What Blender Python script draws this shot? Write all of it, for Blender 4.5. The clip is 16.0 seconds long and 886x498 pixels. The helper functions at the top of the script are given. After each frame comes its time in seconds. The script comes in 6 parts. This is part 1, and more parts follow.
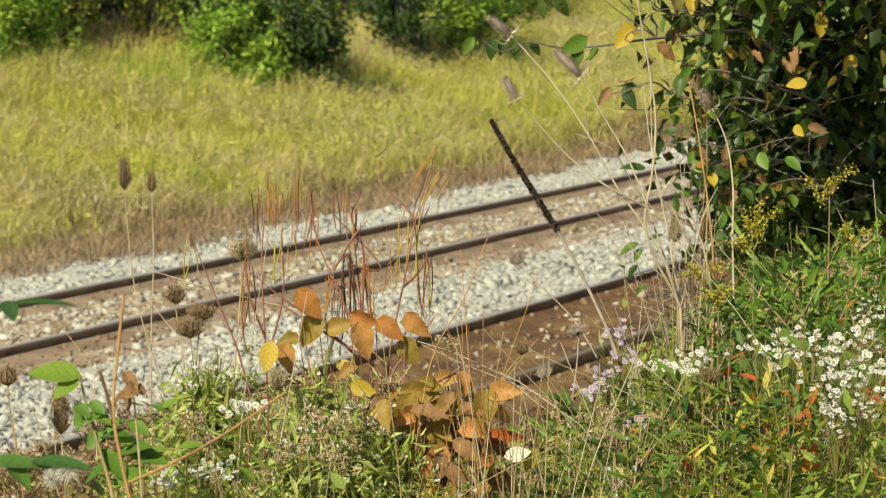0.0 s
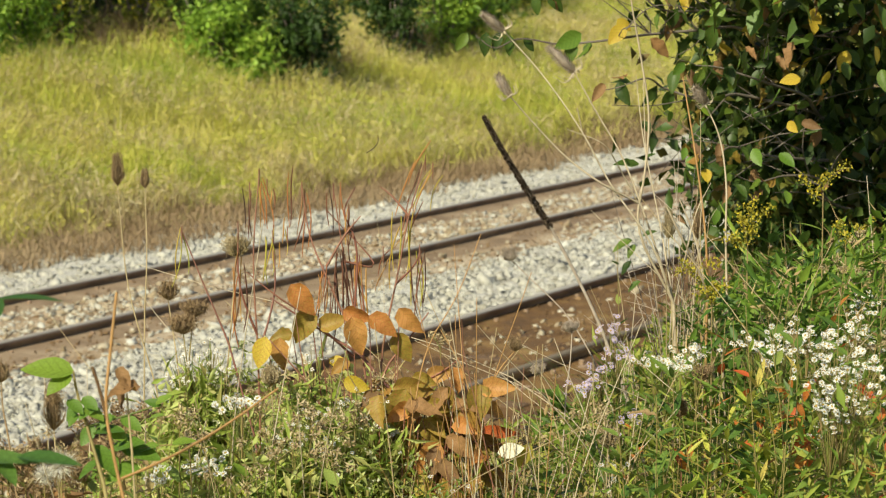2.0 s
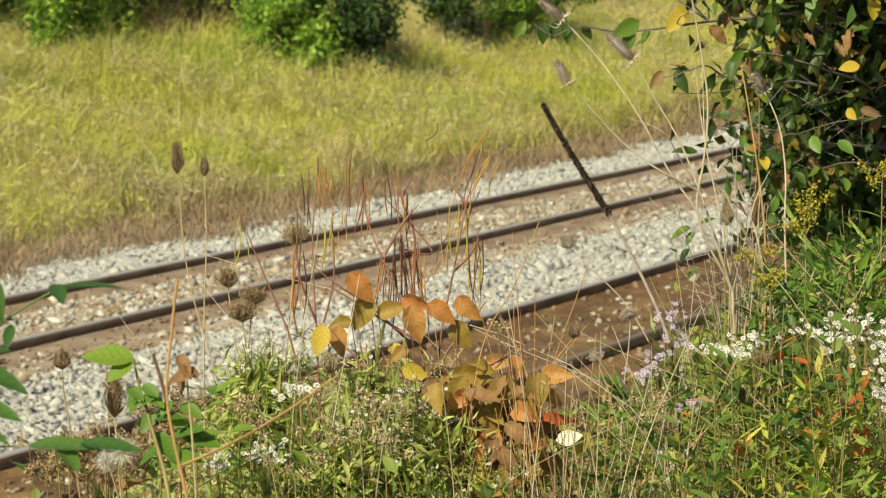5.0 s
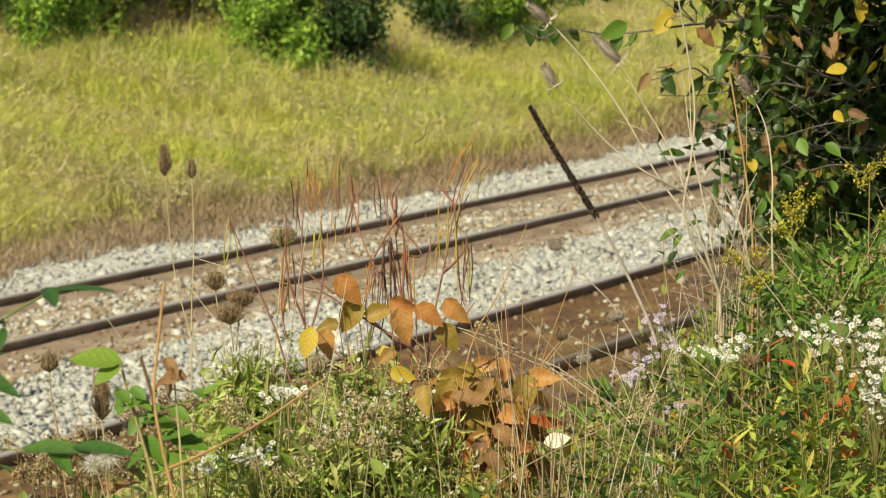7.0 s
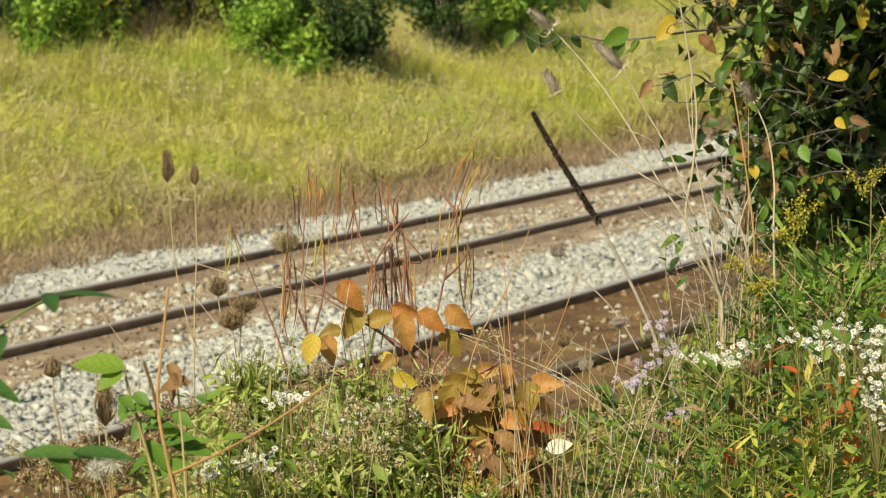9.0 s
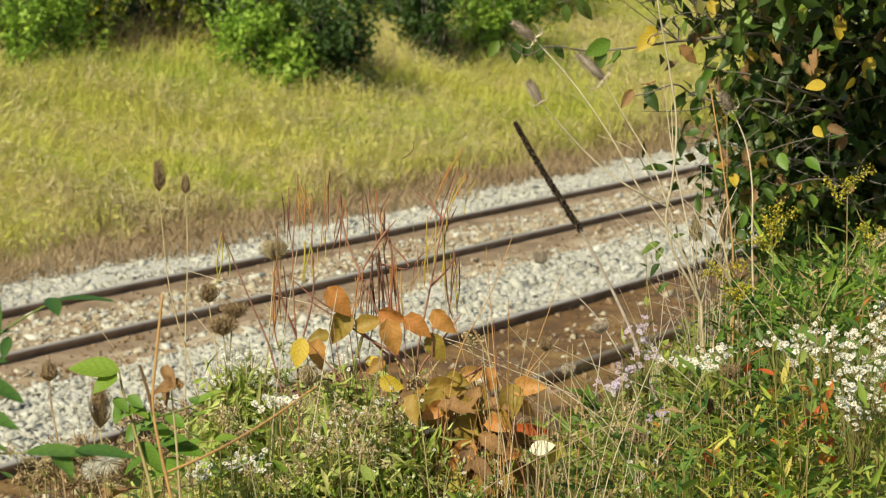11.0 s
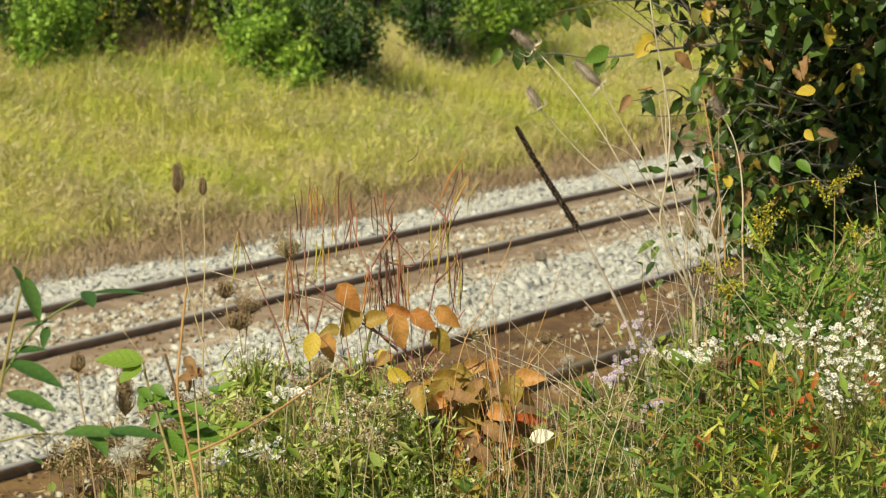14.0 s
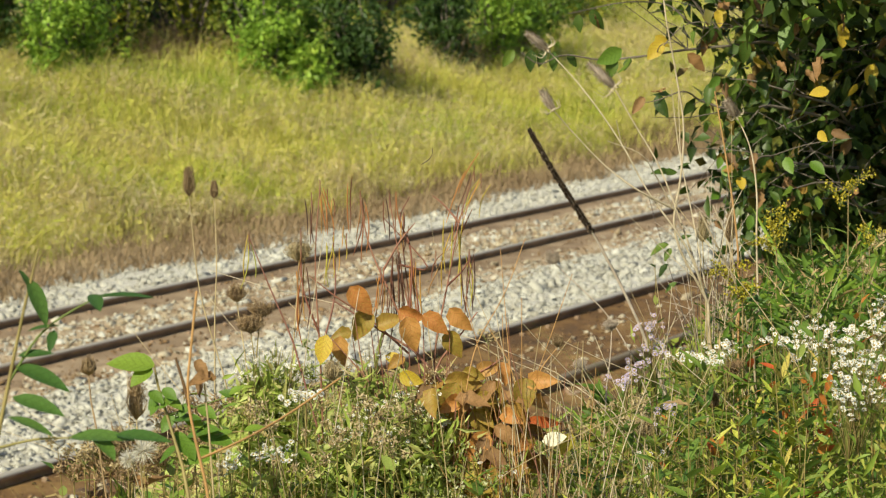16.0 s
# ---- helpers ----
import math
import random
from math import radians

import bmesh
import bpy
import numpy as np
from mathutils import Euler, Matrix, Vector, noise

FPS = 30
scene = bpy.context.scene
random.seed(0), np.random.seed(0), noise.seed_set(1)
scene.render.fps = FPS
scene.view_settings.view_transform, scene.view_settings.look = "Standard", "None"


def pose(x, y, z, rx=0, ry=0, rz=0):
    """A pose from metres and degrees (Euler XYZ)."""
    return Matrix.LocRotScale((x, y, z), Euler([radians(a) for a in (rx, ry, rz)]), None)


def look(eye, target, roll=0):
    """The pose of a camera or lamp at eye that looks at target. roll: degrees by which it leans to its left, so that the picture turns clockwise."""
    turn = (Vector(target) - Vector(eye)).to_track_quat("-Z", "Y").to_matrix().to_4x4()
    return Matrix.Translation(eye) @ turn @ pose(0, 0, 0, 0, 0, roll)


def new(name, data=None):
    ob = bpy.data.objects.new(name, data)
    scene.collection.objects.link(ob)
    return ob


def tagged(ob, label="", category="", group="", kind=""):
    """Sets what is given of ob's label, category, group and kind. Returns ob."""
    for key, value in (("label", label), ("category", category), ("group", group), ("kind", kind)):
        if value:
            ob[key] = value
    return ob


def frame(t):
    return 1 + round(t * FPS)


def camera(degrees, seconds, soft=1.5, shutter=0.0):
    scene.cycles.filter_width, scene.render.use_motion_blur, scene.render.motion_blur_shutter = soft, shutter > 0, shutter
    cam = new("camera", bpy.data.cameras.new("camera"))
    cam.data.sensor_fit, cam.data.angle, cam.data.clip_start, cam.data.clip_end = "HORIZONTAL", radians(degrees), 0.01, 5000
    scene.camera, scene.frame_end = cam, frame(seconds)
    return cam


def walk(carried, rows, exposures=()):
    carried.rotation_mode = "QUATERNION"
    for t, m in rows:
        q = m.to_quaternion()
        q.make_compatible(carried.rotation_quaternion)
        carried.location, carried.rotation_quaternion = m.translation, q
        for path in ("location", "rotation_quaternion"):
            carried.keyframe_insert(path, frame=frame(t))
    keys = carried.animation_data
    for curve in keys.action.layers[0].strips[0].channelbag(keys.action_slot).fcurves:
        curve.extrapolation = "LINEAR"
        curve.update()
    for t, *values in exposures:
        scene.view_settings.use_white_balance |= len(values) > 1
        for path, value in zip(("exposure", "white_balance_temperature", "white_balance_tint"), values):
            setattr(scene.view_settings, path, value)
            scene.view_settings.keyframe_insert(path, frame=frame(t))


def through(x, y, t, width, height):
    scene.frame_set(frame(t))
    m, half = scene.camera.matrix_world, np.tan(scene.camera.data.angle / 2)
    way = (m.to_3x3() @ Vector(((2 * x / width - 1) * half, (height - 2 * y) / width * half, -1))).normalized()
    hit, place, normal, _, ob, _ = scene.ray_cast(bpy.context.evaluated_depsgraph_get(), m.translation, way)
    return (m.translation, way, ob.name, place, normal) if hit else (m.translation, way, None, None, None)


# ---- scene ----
# ---- camera ----
# A long lens on the bank; rows of seconds, eye, heading (to the left of +y), tilt and lean in degrees.
cam = camera(20.0, 16.0, soft=1.25)
PATH = [
    (0, 0.111, -7.980, 3.131, -61.865, -7.049, -0.158),
    (0.5, 0.111, -7.979, 3.131, -61.892, -7.123, -0.162),
    (1, 0.113, -7.979, 3.131, -61.942, -7.143, -0.167),
    (1.5, 0.114, -7.978, 3.131, -61.966, -7.141, -0.132),
    (2, 0.114, -7.979, 3.131, -62.009, -7.143, -0.104),
    (2.5, 0.111, -7.980, 3.131, -62.022, -7.214, -0.137),
    (3, 0.110, -7.980, 3.132, -61.966, -7.267, -0.170),
    (3.2, 0.110, -7.980, 3.132, -61.936, -7.302, -0.170),
    (3.5, 0.107, -7.982, 3.132, -61.282, -7.384, -0.411),
    (3.7, 0.106, -7.982, 3.132, -60.610, -7.422, -0.372),
    (4, 0.105, -7.983, 3.132, -60.475, -7.441, -0.334),
    (6.5, 0.105, -7.982, 3.132, -61.057, -7.370, -0.286),
    (7, 0.106, -7.982, 3.132, -60.965, -7.364, -0.304),
    (7.5, 0.106, -7.981, 3.132, -60.963, -7.331, -0.278),
    (8, 0.103, -7.982, 3.132, -60.934, -7.248, -0.296),
    (8.5, 0.103, -7.981, 3.132, -60.968, -7.221, -0.260),
    (9, 0.099, -7.982, 3.133, -60.951, -7.225, -0.250),
    (9.5, 0.098, -7.982, 3.133, -61.078, -7.181, -0.287),
    (10, 0.096, -7.983, 3.133, -61.115, -7.140, -0.243),
    (10.2, 0.096, -7.983, 3.133, -61.295, -7.070, -0.243),
    (12.3, -0.211, -8.161, 3.166, -61.151, -6.987, -0.489),
    (12.5, -0.211, -8.161, 3.166, -61.151, -6.987, -0.489),
    (13, -0.217, -8.164, 3.167, -61.158, -6.964, -0.401),
    (13.5, -0.222, -8.167, 3.167, -61.126, -6.922, -0.397),
    (14, -0.231, -8.171, 3.168, -61.114, -6.967, -0.472),
    (14.5, -0.230, -8.171, 3.168, -61.108, -6.954, -0.453),
    (15, -0.225, -8.171, 3.168, -61.055, -7.077, -0.557),
    (15.5, -0.222, -8.170, 3.168, -60.948, -6.939, -0.534),
    (16, -0.216, -8.168, 3.167, -60.786, -6.914, -0.633),
]


def sight(x, y, z, heading, tilt, lean):
    h, p = radians(heading), radians(tilt)
    eye = Vector((x, y, z))
    ahead = Vector((-math.sin(h) * math.cos(p), math.cos(h) * math.cos(p), math.sin(p)))
    return look(eye, eye + ahead * 10, lean)


cam.data.dof.use_dof, cam.data.dof.focus_distance, cam.data.dof.aperture_fstop = True, 5.0, 15.0
walk(cam, [(t, sight(*row)) for t, *row in PATH])

# ---- light ----
SUN_FROM = Vector((-0.77, 0.09, 0.64)).normalized()
world = bpy.data.worlds.new("sky")
scene.world = world
world.use_nodes = True
sky = world.node_tree.nodes.new("ShaderNodeTexSky")
sky.sky_type = "NISHITA"
sky.sun_disc = False
sky.sun_elevation = math.asin(SUN_FROM.z)
sky.sun_rotation = math.atan2(SUN_FROM.x, SUN_FROM.y)
world.node_tree.links.new(sky.outputs[0], world.node_tree.nodes["Background"].inputs[0])
world.node_tree.nodes["Background"].inputs[1].default_value = 0.075
sun = new("sun", bpy.data.lights.new("sun", "SUN"))
sun.data.energy, sun.data.angle, sun.data.color = 5.0, radians(0.53), (1.0, 0.925, 0.68)
sun.matrix_basis = look(SUN_FROM * 50, (0, 0, 0))
scene.view_settings.exposure = 0.41


# ---- materials ----
def material(name, rough=0.7, metal=0.0):
    m = bpy.data.materials.new(name)
    m.use_nodes = True
    n = m.node_tree.nodes
    b = n["Principled BSDF"]
    b.inputs["Roughness"].default_value = rough
    b.inputs["Metallic"].default_value = metal
    return m, n, m.node_tree.links, b


def ramp_of(nodes, colours):
    r = nodes.new("ShaderNodeValToRGB")
    e = r.color_ramp.elements
    while len(e) < len(colours):
        e.new(0.5)
    for i, c in enumerate(colours):
        e[i].position = i / (len(colours) - 1)
        e[i].color = (*c, 1)
    return r


def noise_node(nodes, links, scale, detail=4.0, rough=0.6, coords="Object", stretch=None):
    tc = nodes.new("ShaderNodeTexCoord")
    t = nodes.new("ShaderNodeTexNoise")
    t.inputs["Scale"].default_value = scale
    t.inputs["Detail"].default_value = detail
    t.inputs["Roughness"].default_value = rough
    if stretch:
        mp = nodes.new("ShaderNodeMapping")
        mp.inputs["Scale"].default_value = stretch
        links.new(tc.outputs[coords], mp.inputs[0])
        links.new(mp.outputs[0], t.inputs[0])
    else:
        links.new(tc.outputs[coords], t.inputs[0])
    return t


def bump_from(nodes, links, bsdf, source, strength, distance):
    b = nodes.new("ShaderNodeBump")
    b.inputs["Strength"].default_value = strength
    b.inputs["Distance"].default_value = distance
    links.new(source, b.inputs["Height"])
    links.new(b.outputs[0], bsdf.inputs["Normal"])


def mix_colour(nodes, links, fac, a, b, blend="MIX"):
    m = nodes.new("ShaderNodeMix")
    m.data_type, m.blend_type = "RGBA", blend
    for sock, v in ((m.inputs[0], fac), (m.inputs[6], a), (m.inputs[7], b)):
        if isinstance(v, (int, float)):
            sock.default_value = v
        elif isinstance(v, tuple):
            sock.default_value = (*v, 1)
        else:
            links.new(v, sock)
    return m.outputs[2]


def noisy(name, colours, scale, fine=None, rough=0.8, bump=0.5, depth=0.01, metal=0.0, coords="Object", stretch=None):
    """A ground, stone, wood or metal surface: broad patches, fine grain, relief."""
    m, n, l, b = material(name, rough, metal)
    broad = noise_node(n, l, scale, 5, 0.65, coords, stretch)
    r = ramp_of(n, colours)
    l.new(broad.outputs[0], r.inputs[0])
    r.color_ramp.elements[0].position, r.color_ramp.elements[-1].position = 0.3, 0.72
    grain = noise_node(n, l, fine or scale * 9, 6, 0.7, coords, stretch)
    g = ramp_of(n, [(0.45, 0.45, 0.45), (1, 1, 1), (1.0, 1.0, 1.0)])
    l.new(grain.outputs[0], g.inputs[0])
    l.new(mix_colour(n, l, 0.7, r.outputs[0], g.outputs[0], "MULTIPLY"), b.inputs["Base Color"])
    bump_from(n, l, b, grain.outputs[0], bump, depth)
    return m


def plant(name, colours, through=0.35, rough=0.55, per="island", vein=30.0, spots=None, patch=None):
    """Leaf, blade or stalk tissue: a shade for each piece, fine mottling, light passing through."""
    m, n, l, b = material(name, rough)
    if per == "island":
        pick = n.new("ShaderNodeNewGeometry").outputs["Random Per Island"]
    else:
        pick = n.new("ShaderNodeObjectInfo").outputs["Random"]
    if patch:
        t = noise_node(n, l, patch, 3, 0.5)
        add = n.new("ShaderNodeMath")
        add.operation = "MULTIPLY_ADD"
        l.new(pick, add.inputs[0])
        add.inputs[1].default_value = 0.5
        sub = n.new("ShaderNodeMath")
        sub.operation = "MULTIPLY_ADD"
        l.new(t.outputs[0], sub.inputs[0])
        sub.inputs[1].default_value, sub.inputs[2].default_value = 1.7, -0.6
        l.new(sub.outputs[0], add.inputs[2])
        pick = add.outputs[0]
    r = ramp_of(n, colours)
    l.new(pick, r.inputs[0])
    mott = noise_node(n, l, vein, 5, 0.65)
    g = ramp_of(n, [(0.6, 0.6, 0.55), (1, 1, 1)])
    g.color_ramp.elements[0].position, g.color_ramp.elements[1].position = 0.3, 0.6
    l.new(mott.outputs[0], g.inputs[0])
    col = mix_colour(n, l, 0.8, r.outputs[0], g.outputs[0], "MULTIPLY")
    if per == "object":
        xyz = n.new("ShaderNodeSeparateXYZ")
        l.new(n.new("ShaderNodeTexCoord").outputs["Object"], xyz.inputs[0])
        out = n.new("ShaderNodeMath")
        out.operation = "ABSOLUTE"
        l.new(xyz.outputs[0], out.inputs[0])
        run = n.new("ShaderNodeMath")
        run.operation = "MULTIPLY_ADD"
        run.inputs[1].default_value = -0.9
        l.new(out.outputs[0], run.inputs[0])
        l.new(xyz.outputs[1], run.inputs[2])
        rib = n.new("ShaderNodeMath")
        rib.operation = "MULTIPLY"
        rib.inputs[1].default_value = 38.0
        l.new(run.outputs[0], rib.inputs[0])
        sine = n.new("ShaderNodeMath")
        sine.operation = "SINE"
        l.new(rib.outputs[0], sine.inputs[0])
        vr = ramp_of(n, [(1, 1, 1), (0.78, 0.76, 0.70)])
        vr.color_ramp.elements[0].position, vr.color_ramp.elements[1].position = 0.55, 1.0
        l.new(sine.outputs[0], vr.inputs[0])
        col = mix_colour(n, l, 0.7, col, vr.outputs[0], "MULTIPLY")
    if spots:
        s = noise_node(n, l, vein * 0.7, 3, 0.5)
        sr = ramp_of(n, [(0, 0, 0), (1, 1, 1)])
        sr.color_ramp.elements[0].position, sr.color_ramp.elements[1].position = 0.56, 0.66
        l.new(s.outputs[0], sr.inputs[0])
        col = mix_colour(n, l, sr.outputs[0], col, spots)
    l.new(col, b.inputs["Base Color"])
    b.inputs["Specular IOR Level"].default_value = 0.35
    bump_from(n, l, b, mott.outputs[0], 0.35, 0.002)
    if through > 0:
        tr = n.new("ShaderNodeBsdfTranslucent")
        l.new(col, tr.inputs[0])
        mx = n.new("ShaderNodeMixShader")
        mx.inputs[0].default_value = through
        l.new(b.outputs[0], mx.inputs[1])
        l.new(tr.outputs[0], mx.inputs[2])
        l.new(mx.outputs[0], n["Material Output"].inputs[0])
    return m


M_EARTH = noisy("bank_earth", [(0.20, 0.16, 0.06), (0.34, 0.31, 0.10), (0.26, 0.28, 0.08)], 0.6, 14, 0.95, 0.8, 0.03)
M_DIRT = noisy("rusty_track_dirt", [(0.05, 0.024, 0.007), (0.135, 0.068, 0.018), (0.26, 0.158, 0.05)], 2.6, 24, 0.95, 0.9, 0.014)
M_TAN_BED = noisy("stained_gravel_bed", [(0.17, 0.105, 0.055), (0.34, 0.25, 0.15), (0.50, 0.42, 0.31)], 2.2, 26, 0.95, 0.9, 0.02)
M_FAR_DIRT = noisy("grey_brown_track_dirt", [(0.13, 0.085, 0.048), (0.23, 0.16, 0.095), (0.34, 0.26, 0.17)], 2.2, 30, 0.95, 0.8, 0.012)
M_WHITE_BED = noisy("limestone_gravel_bed", [(0.36, 0.34, 0.29), (0.49, 0.475, 0.42), (0.56, 0.55, 0.495)], 3.0, 24, 0.95, 1.0, 0.02)
M_RUST = noisy("rail_rust", [(0.14, 0.092, 0.06), (0.26, 0.18, 0.115), (0.36, 0.26, 0.175)], 3.0, 70, 0.85, 0.4, 0.002)
M_STEEL = noisy("worn_rail_head", [(0.30, 0.265, 0.22), (0.42, 0.385, 0.33), (0.34, 0.29, 0.235)], 1.0, 40, 0.55, 0.1, 0.001, 0.25, "Object", (0.1, 4, 4))
M_STEEL_DULL = noisy("dull_rail_head", [(0.10, 0.085, 0.055), (0.17, 0.14, 0.095), (0.13, 0.10, 0.07)], 1.0, 40, 0.75, 0.1, 0.001, 0.1, "Object", (0.1, 4, 4))
M_TIE = noisy("weathered_tie", [(0.07, 0.038, 0.02), (0.13, 0.075, 0.036), (0.19, 0.12, 0.06)], 2.0, 40, 0.9, 0.7, 0.006, 0.0, "Object", (8, 1, 8))


def stones(name, colours):
    m, n, l, b = material(name, 0.9)
    r = ramp_of(n, colours)
    l.new(n.new("ShaderNodeNewGeometry").outputs["Random Per Island"], r.inputs[0])
    t = noise_node(n, l, 40, 5, 0.7)
    g = ramp_of(n, [(0.7, 0.68, 0.64), (1, 1, 1)])
    l.new(t.outputs[0], g.inputs[0])
    l.new(mix_colour(n, l, 0.8, r.outputs[0], g.outputs[0], "MULTIPLY"), b.inputs["Base Color"])
    bump_from(n, l, b, t.outputs[0], 0.5, 0.004)
    return m


M_STONE = stones("limestone", [(0.27, 0.26, 0.215), (0.41, 0.40, 0.35), (0.50, 0.50, 0.445), (0.38, 0.37, 0.315), (0.57, 0.57, 0.52)])
M_TAN_STONE = stones("stained_limestone", [(0.22, 0.155, 0.08), (0.40, 0.345, 0.24), (0.55, 0.52, 0.42), (0.28, 0.215, 0.13)])
M_BROWN_STONE = stones("rust_stained_stone", [(0.09, 0.05, 0.02), (0.17, 0.10, 0.042), (0.27, 0.175, 0.085)])
M_GRASS = plant("bank_grass", [(0.28, 0.40, 0.045), (0.47, 0.54, 0.075), (0.61, 0.61, 0.115), (0.71, 0.65, 0.18), (0.78, 0.70, 0.29)], 0.42, 0.7, vein=4, patch=0.5)
M_SEED = plant("seeding_grass", [(0.50, 0.40, 0.17), (0.68, 0.58, 0.30), (0.80, 0.72, 0.45), (0.48, 0.35, 0.18)], 0.4, 0.7, vein=4)
M_DEAD = plant("dead_brown_grass", [(0.23, 0.155, 0.085), (0.34, 0.245, 0.14), (0.44, 0.335, 0.20)], 0.25, 0.8, vein=6, patch=0.8)
# The patch noise puts sunlit clumps and dark gaps into the leaf colours.
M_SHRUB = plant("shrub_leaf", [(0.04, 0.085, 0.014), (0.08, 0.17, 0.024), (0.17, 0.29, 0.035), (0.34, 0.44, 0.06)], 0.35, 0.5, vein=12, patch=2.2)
M_SHRUB_LIGHT = plant("light_shrub_leaf", [(0.10, 0.20, 0.026), (0.22, 0.38, 0.045), (0.34, 0.52, 0.06), (0.46, 0.58, 0.09)], 0.38, 0.5, vein=12, patch=2.2)
M_SHRUB_YELLOW = plant("yellowing_shrub_leaf", [(0.06, 0.11, 0.018), (0.13, 0.20, 0.024), (0.30, 0.34, 0.035), (0.60, 0.50, 0.035)], 0.35, 0.5, vein=12, patch=2.2)
# Shaded copy of the shrub leaf: the shade is put into darker greens.
M_SHRUB_SHADED = plant("shaded_shrub_leaf", [(0.02, 0.045, 0.01), (0.035, 0.075, 0.014), (0.055, 0.11, 0.02), (0.09, 0.15, 0.028)], 0.25, 0.5, vein=12, patch=2.2)
M_BARK = noisy("grey_brown_bark", [(0.07, 0.055, 0.045), (0.14, 0.115, 0.095), (0.20, 0.18, 0.15)], 6, 60, 0.9, 0.9, 0.006, 0, "Object", (1, 1, 0.3))

# ---- mesh helpers ----
rng = np.random.default_rng(7)


def mesh_from(name, verts, faces, mats, index=None, smooth=False):
    """A mesh from arrays: faces of one size, or a list of such arrays."""
    me = bpy.data.meshes.new(name)
    groups = faces if isinstance(faces, list) else [faces]
    loops = np.concatenate([np.asarray(f).ravel() for f in groups]).astype(np.int32)
    sizes = np.concatenate([np.full(len(f), np.asarray(f).shape[1]) for f in groups]).astype(np.int32)
    verts = np.asarray(verts, dtype=np.float32)
    me.vertices.add(len(verts))
    me.vertices.foreach_set("co", verts.ravel())
    me.loops.add(len(loops))
    me.loops.foreach_set("vertex_index", loops)
    me.polygons.add(len(sizes))
    me.polygons.foreach_set("loop_start", np.concatenate([[0], np.cumsum(sizes)[:-1]]).astype(np.int32))
    if index is not None:
        me.polygons.foreach_set("material_index", np.asarray(index, dtype=np.int32))
    for m in mats if isinstance(mats, (list, tuple)) else [mats]:
        me.materials.append(m)
    me.update(calc_edges=True)
    me.validate()
    if smooth:
        me.polygons.foreach_set("use_smooth", np.ones(len(sizes), dtype=bool))
    return me


def child(name, me, parent, label="", m=None):
    ob = new(name, me)
    ob.parent = parent
    if m is not None:
        ob.matrix_basis = m
    return tagged(ob, label)


def thing(name, label, category, group="", at=(0, 0, 0), turn=0.0):
    ob = new(name)
    ob.empty_display_size = 0.1
    ob.matrix_basis = Matrix.Translation(at) @ Matrix.Rotation(turn, 4, "Z")
    return tagged(ob, label, category, group)


def join(parts):
    """Joins (verts, faces) pairs of equal face size into one pair."""
    vs, fs, n = [], [], 0
    for v, f in parts:
        vs.append(np.asarray(v, float))
        fs.append(np.asarray(f) + n)
        n += len(v)
    return np.concatenate(vs), np.concatenate(fs)


def tube(points, radii, sides=6):
    """A tapered round stalk along points: (verts, quads)."""
    pts = np.asarray(points, float)
    radii = np.broadcast_to(np.asarray(radii, float), (len(pts),))
    tang = np.gradient(pts, axis=0)
    tang /= np.linalg.norm(tang, axis=1, keepdims=True) + 1e-9
    ref = np.array([0.31, 0.22, 0.1]) if abs(tang[0][2]) > 0.8 else np.array([0, 0, 1.0])
    u = np.cross(tang, ref)
    u /= np.linalg.norm(u, axis=1, keepdims=True) + 1e-9
    w = np.cross(tang, u)
    a = np.arange(sides) * 2 * np.pi / sides
    ring = np.cos(a)[None, :, None] * u[:, None] + np.sin(a)[None, :, None] * w[:, None]
    v = (pts[:, None] + ring * radii[:, None, None]).reshape(-1, 3)
    f = []
    for i in range(len(pts) - 1):
        for k in range(sides):
            j = (k + 1) % sides
            f.append((i * sides + k, i * sides + j, (i + 1) * sides + j, (i + 1) * sides + k))
    return v, np.array(f)


def bend(points, steps=10):
    """A smooth curve through a few points, at any spacing."""
    p = [np.asarray(q, float) for q in points]
    if len(p) == 2:
        return np.array([p[0] + (p[1] - p[0]) * i / steps for i in range(steps + 1)])
    d = [max(float(np.linalg.norm(b - a)), 1e-6) for a, b in zip(p, p[1:])]
    slope = [(b - a) / k for a, b, k in zip(p, p[1:], d)]
    tang = [slope[0]] + [(slope[i - 1] * d[i] + slope[i] * d[i - 1]) / (d[i - 1] + d[i]) for i in range(1, len(d))] + [slope[-1]]
    out = []
    for i in range(len(d)):
        for s in np.arange(steps) / steps:
            out.append(p[i] * (2 * s ** 3 - 3 * s * s + 1) + tang[i] * d[i] * (s ** 3 - 2 * s * s + s) + p[i + 1] * (3 * s * s - 2 * s ** 3) + tang[i + 1] * d[i] * (s ** 3 - s * s))
    out.append(p[-1])
    return np.array(out)


def unit(v):
    return v / (np.linalg.norm(v, axis=-1, keepdims=True) + 1e-9)


def leaf_cloud(at, along, length, width, fold=0.25, droop=0.15):
    """Many simple folded leaves: (verts, triangles). at, along: rows of places and directions."""
    n = len(at)
    along = unit(along)
    side = unit(np.cross(along, rng.normal(size=(n, 3))))
    up = np.cross(side, along)
    length, width = np.reshape(length, (-1, 1)), np.reshape(width, (-1, 1))
    mid = at + along * length * 0.42
    v = np.stack([at, mid + side * width / 2 + up * width * fold, at + along * length - up * length * droop, mid - side * width / 2 + up * width * fold, mid - up * length * 0.01], 1)
    b = np.arange(n)[:, None] * 5
    f = np.concatenate([b + [0, 4, 1], b + [1, 4, 2], b + [2, 4, 3], b + [3, 4, 0]])
    return v.reshape(-1, 3), f


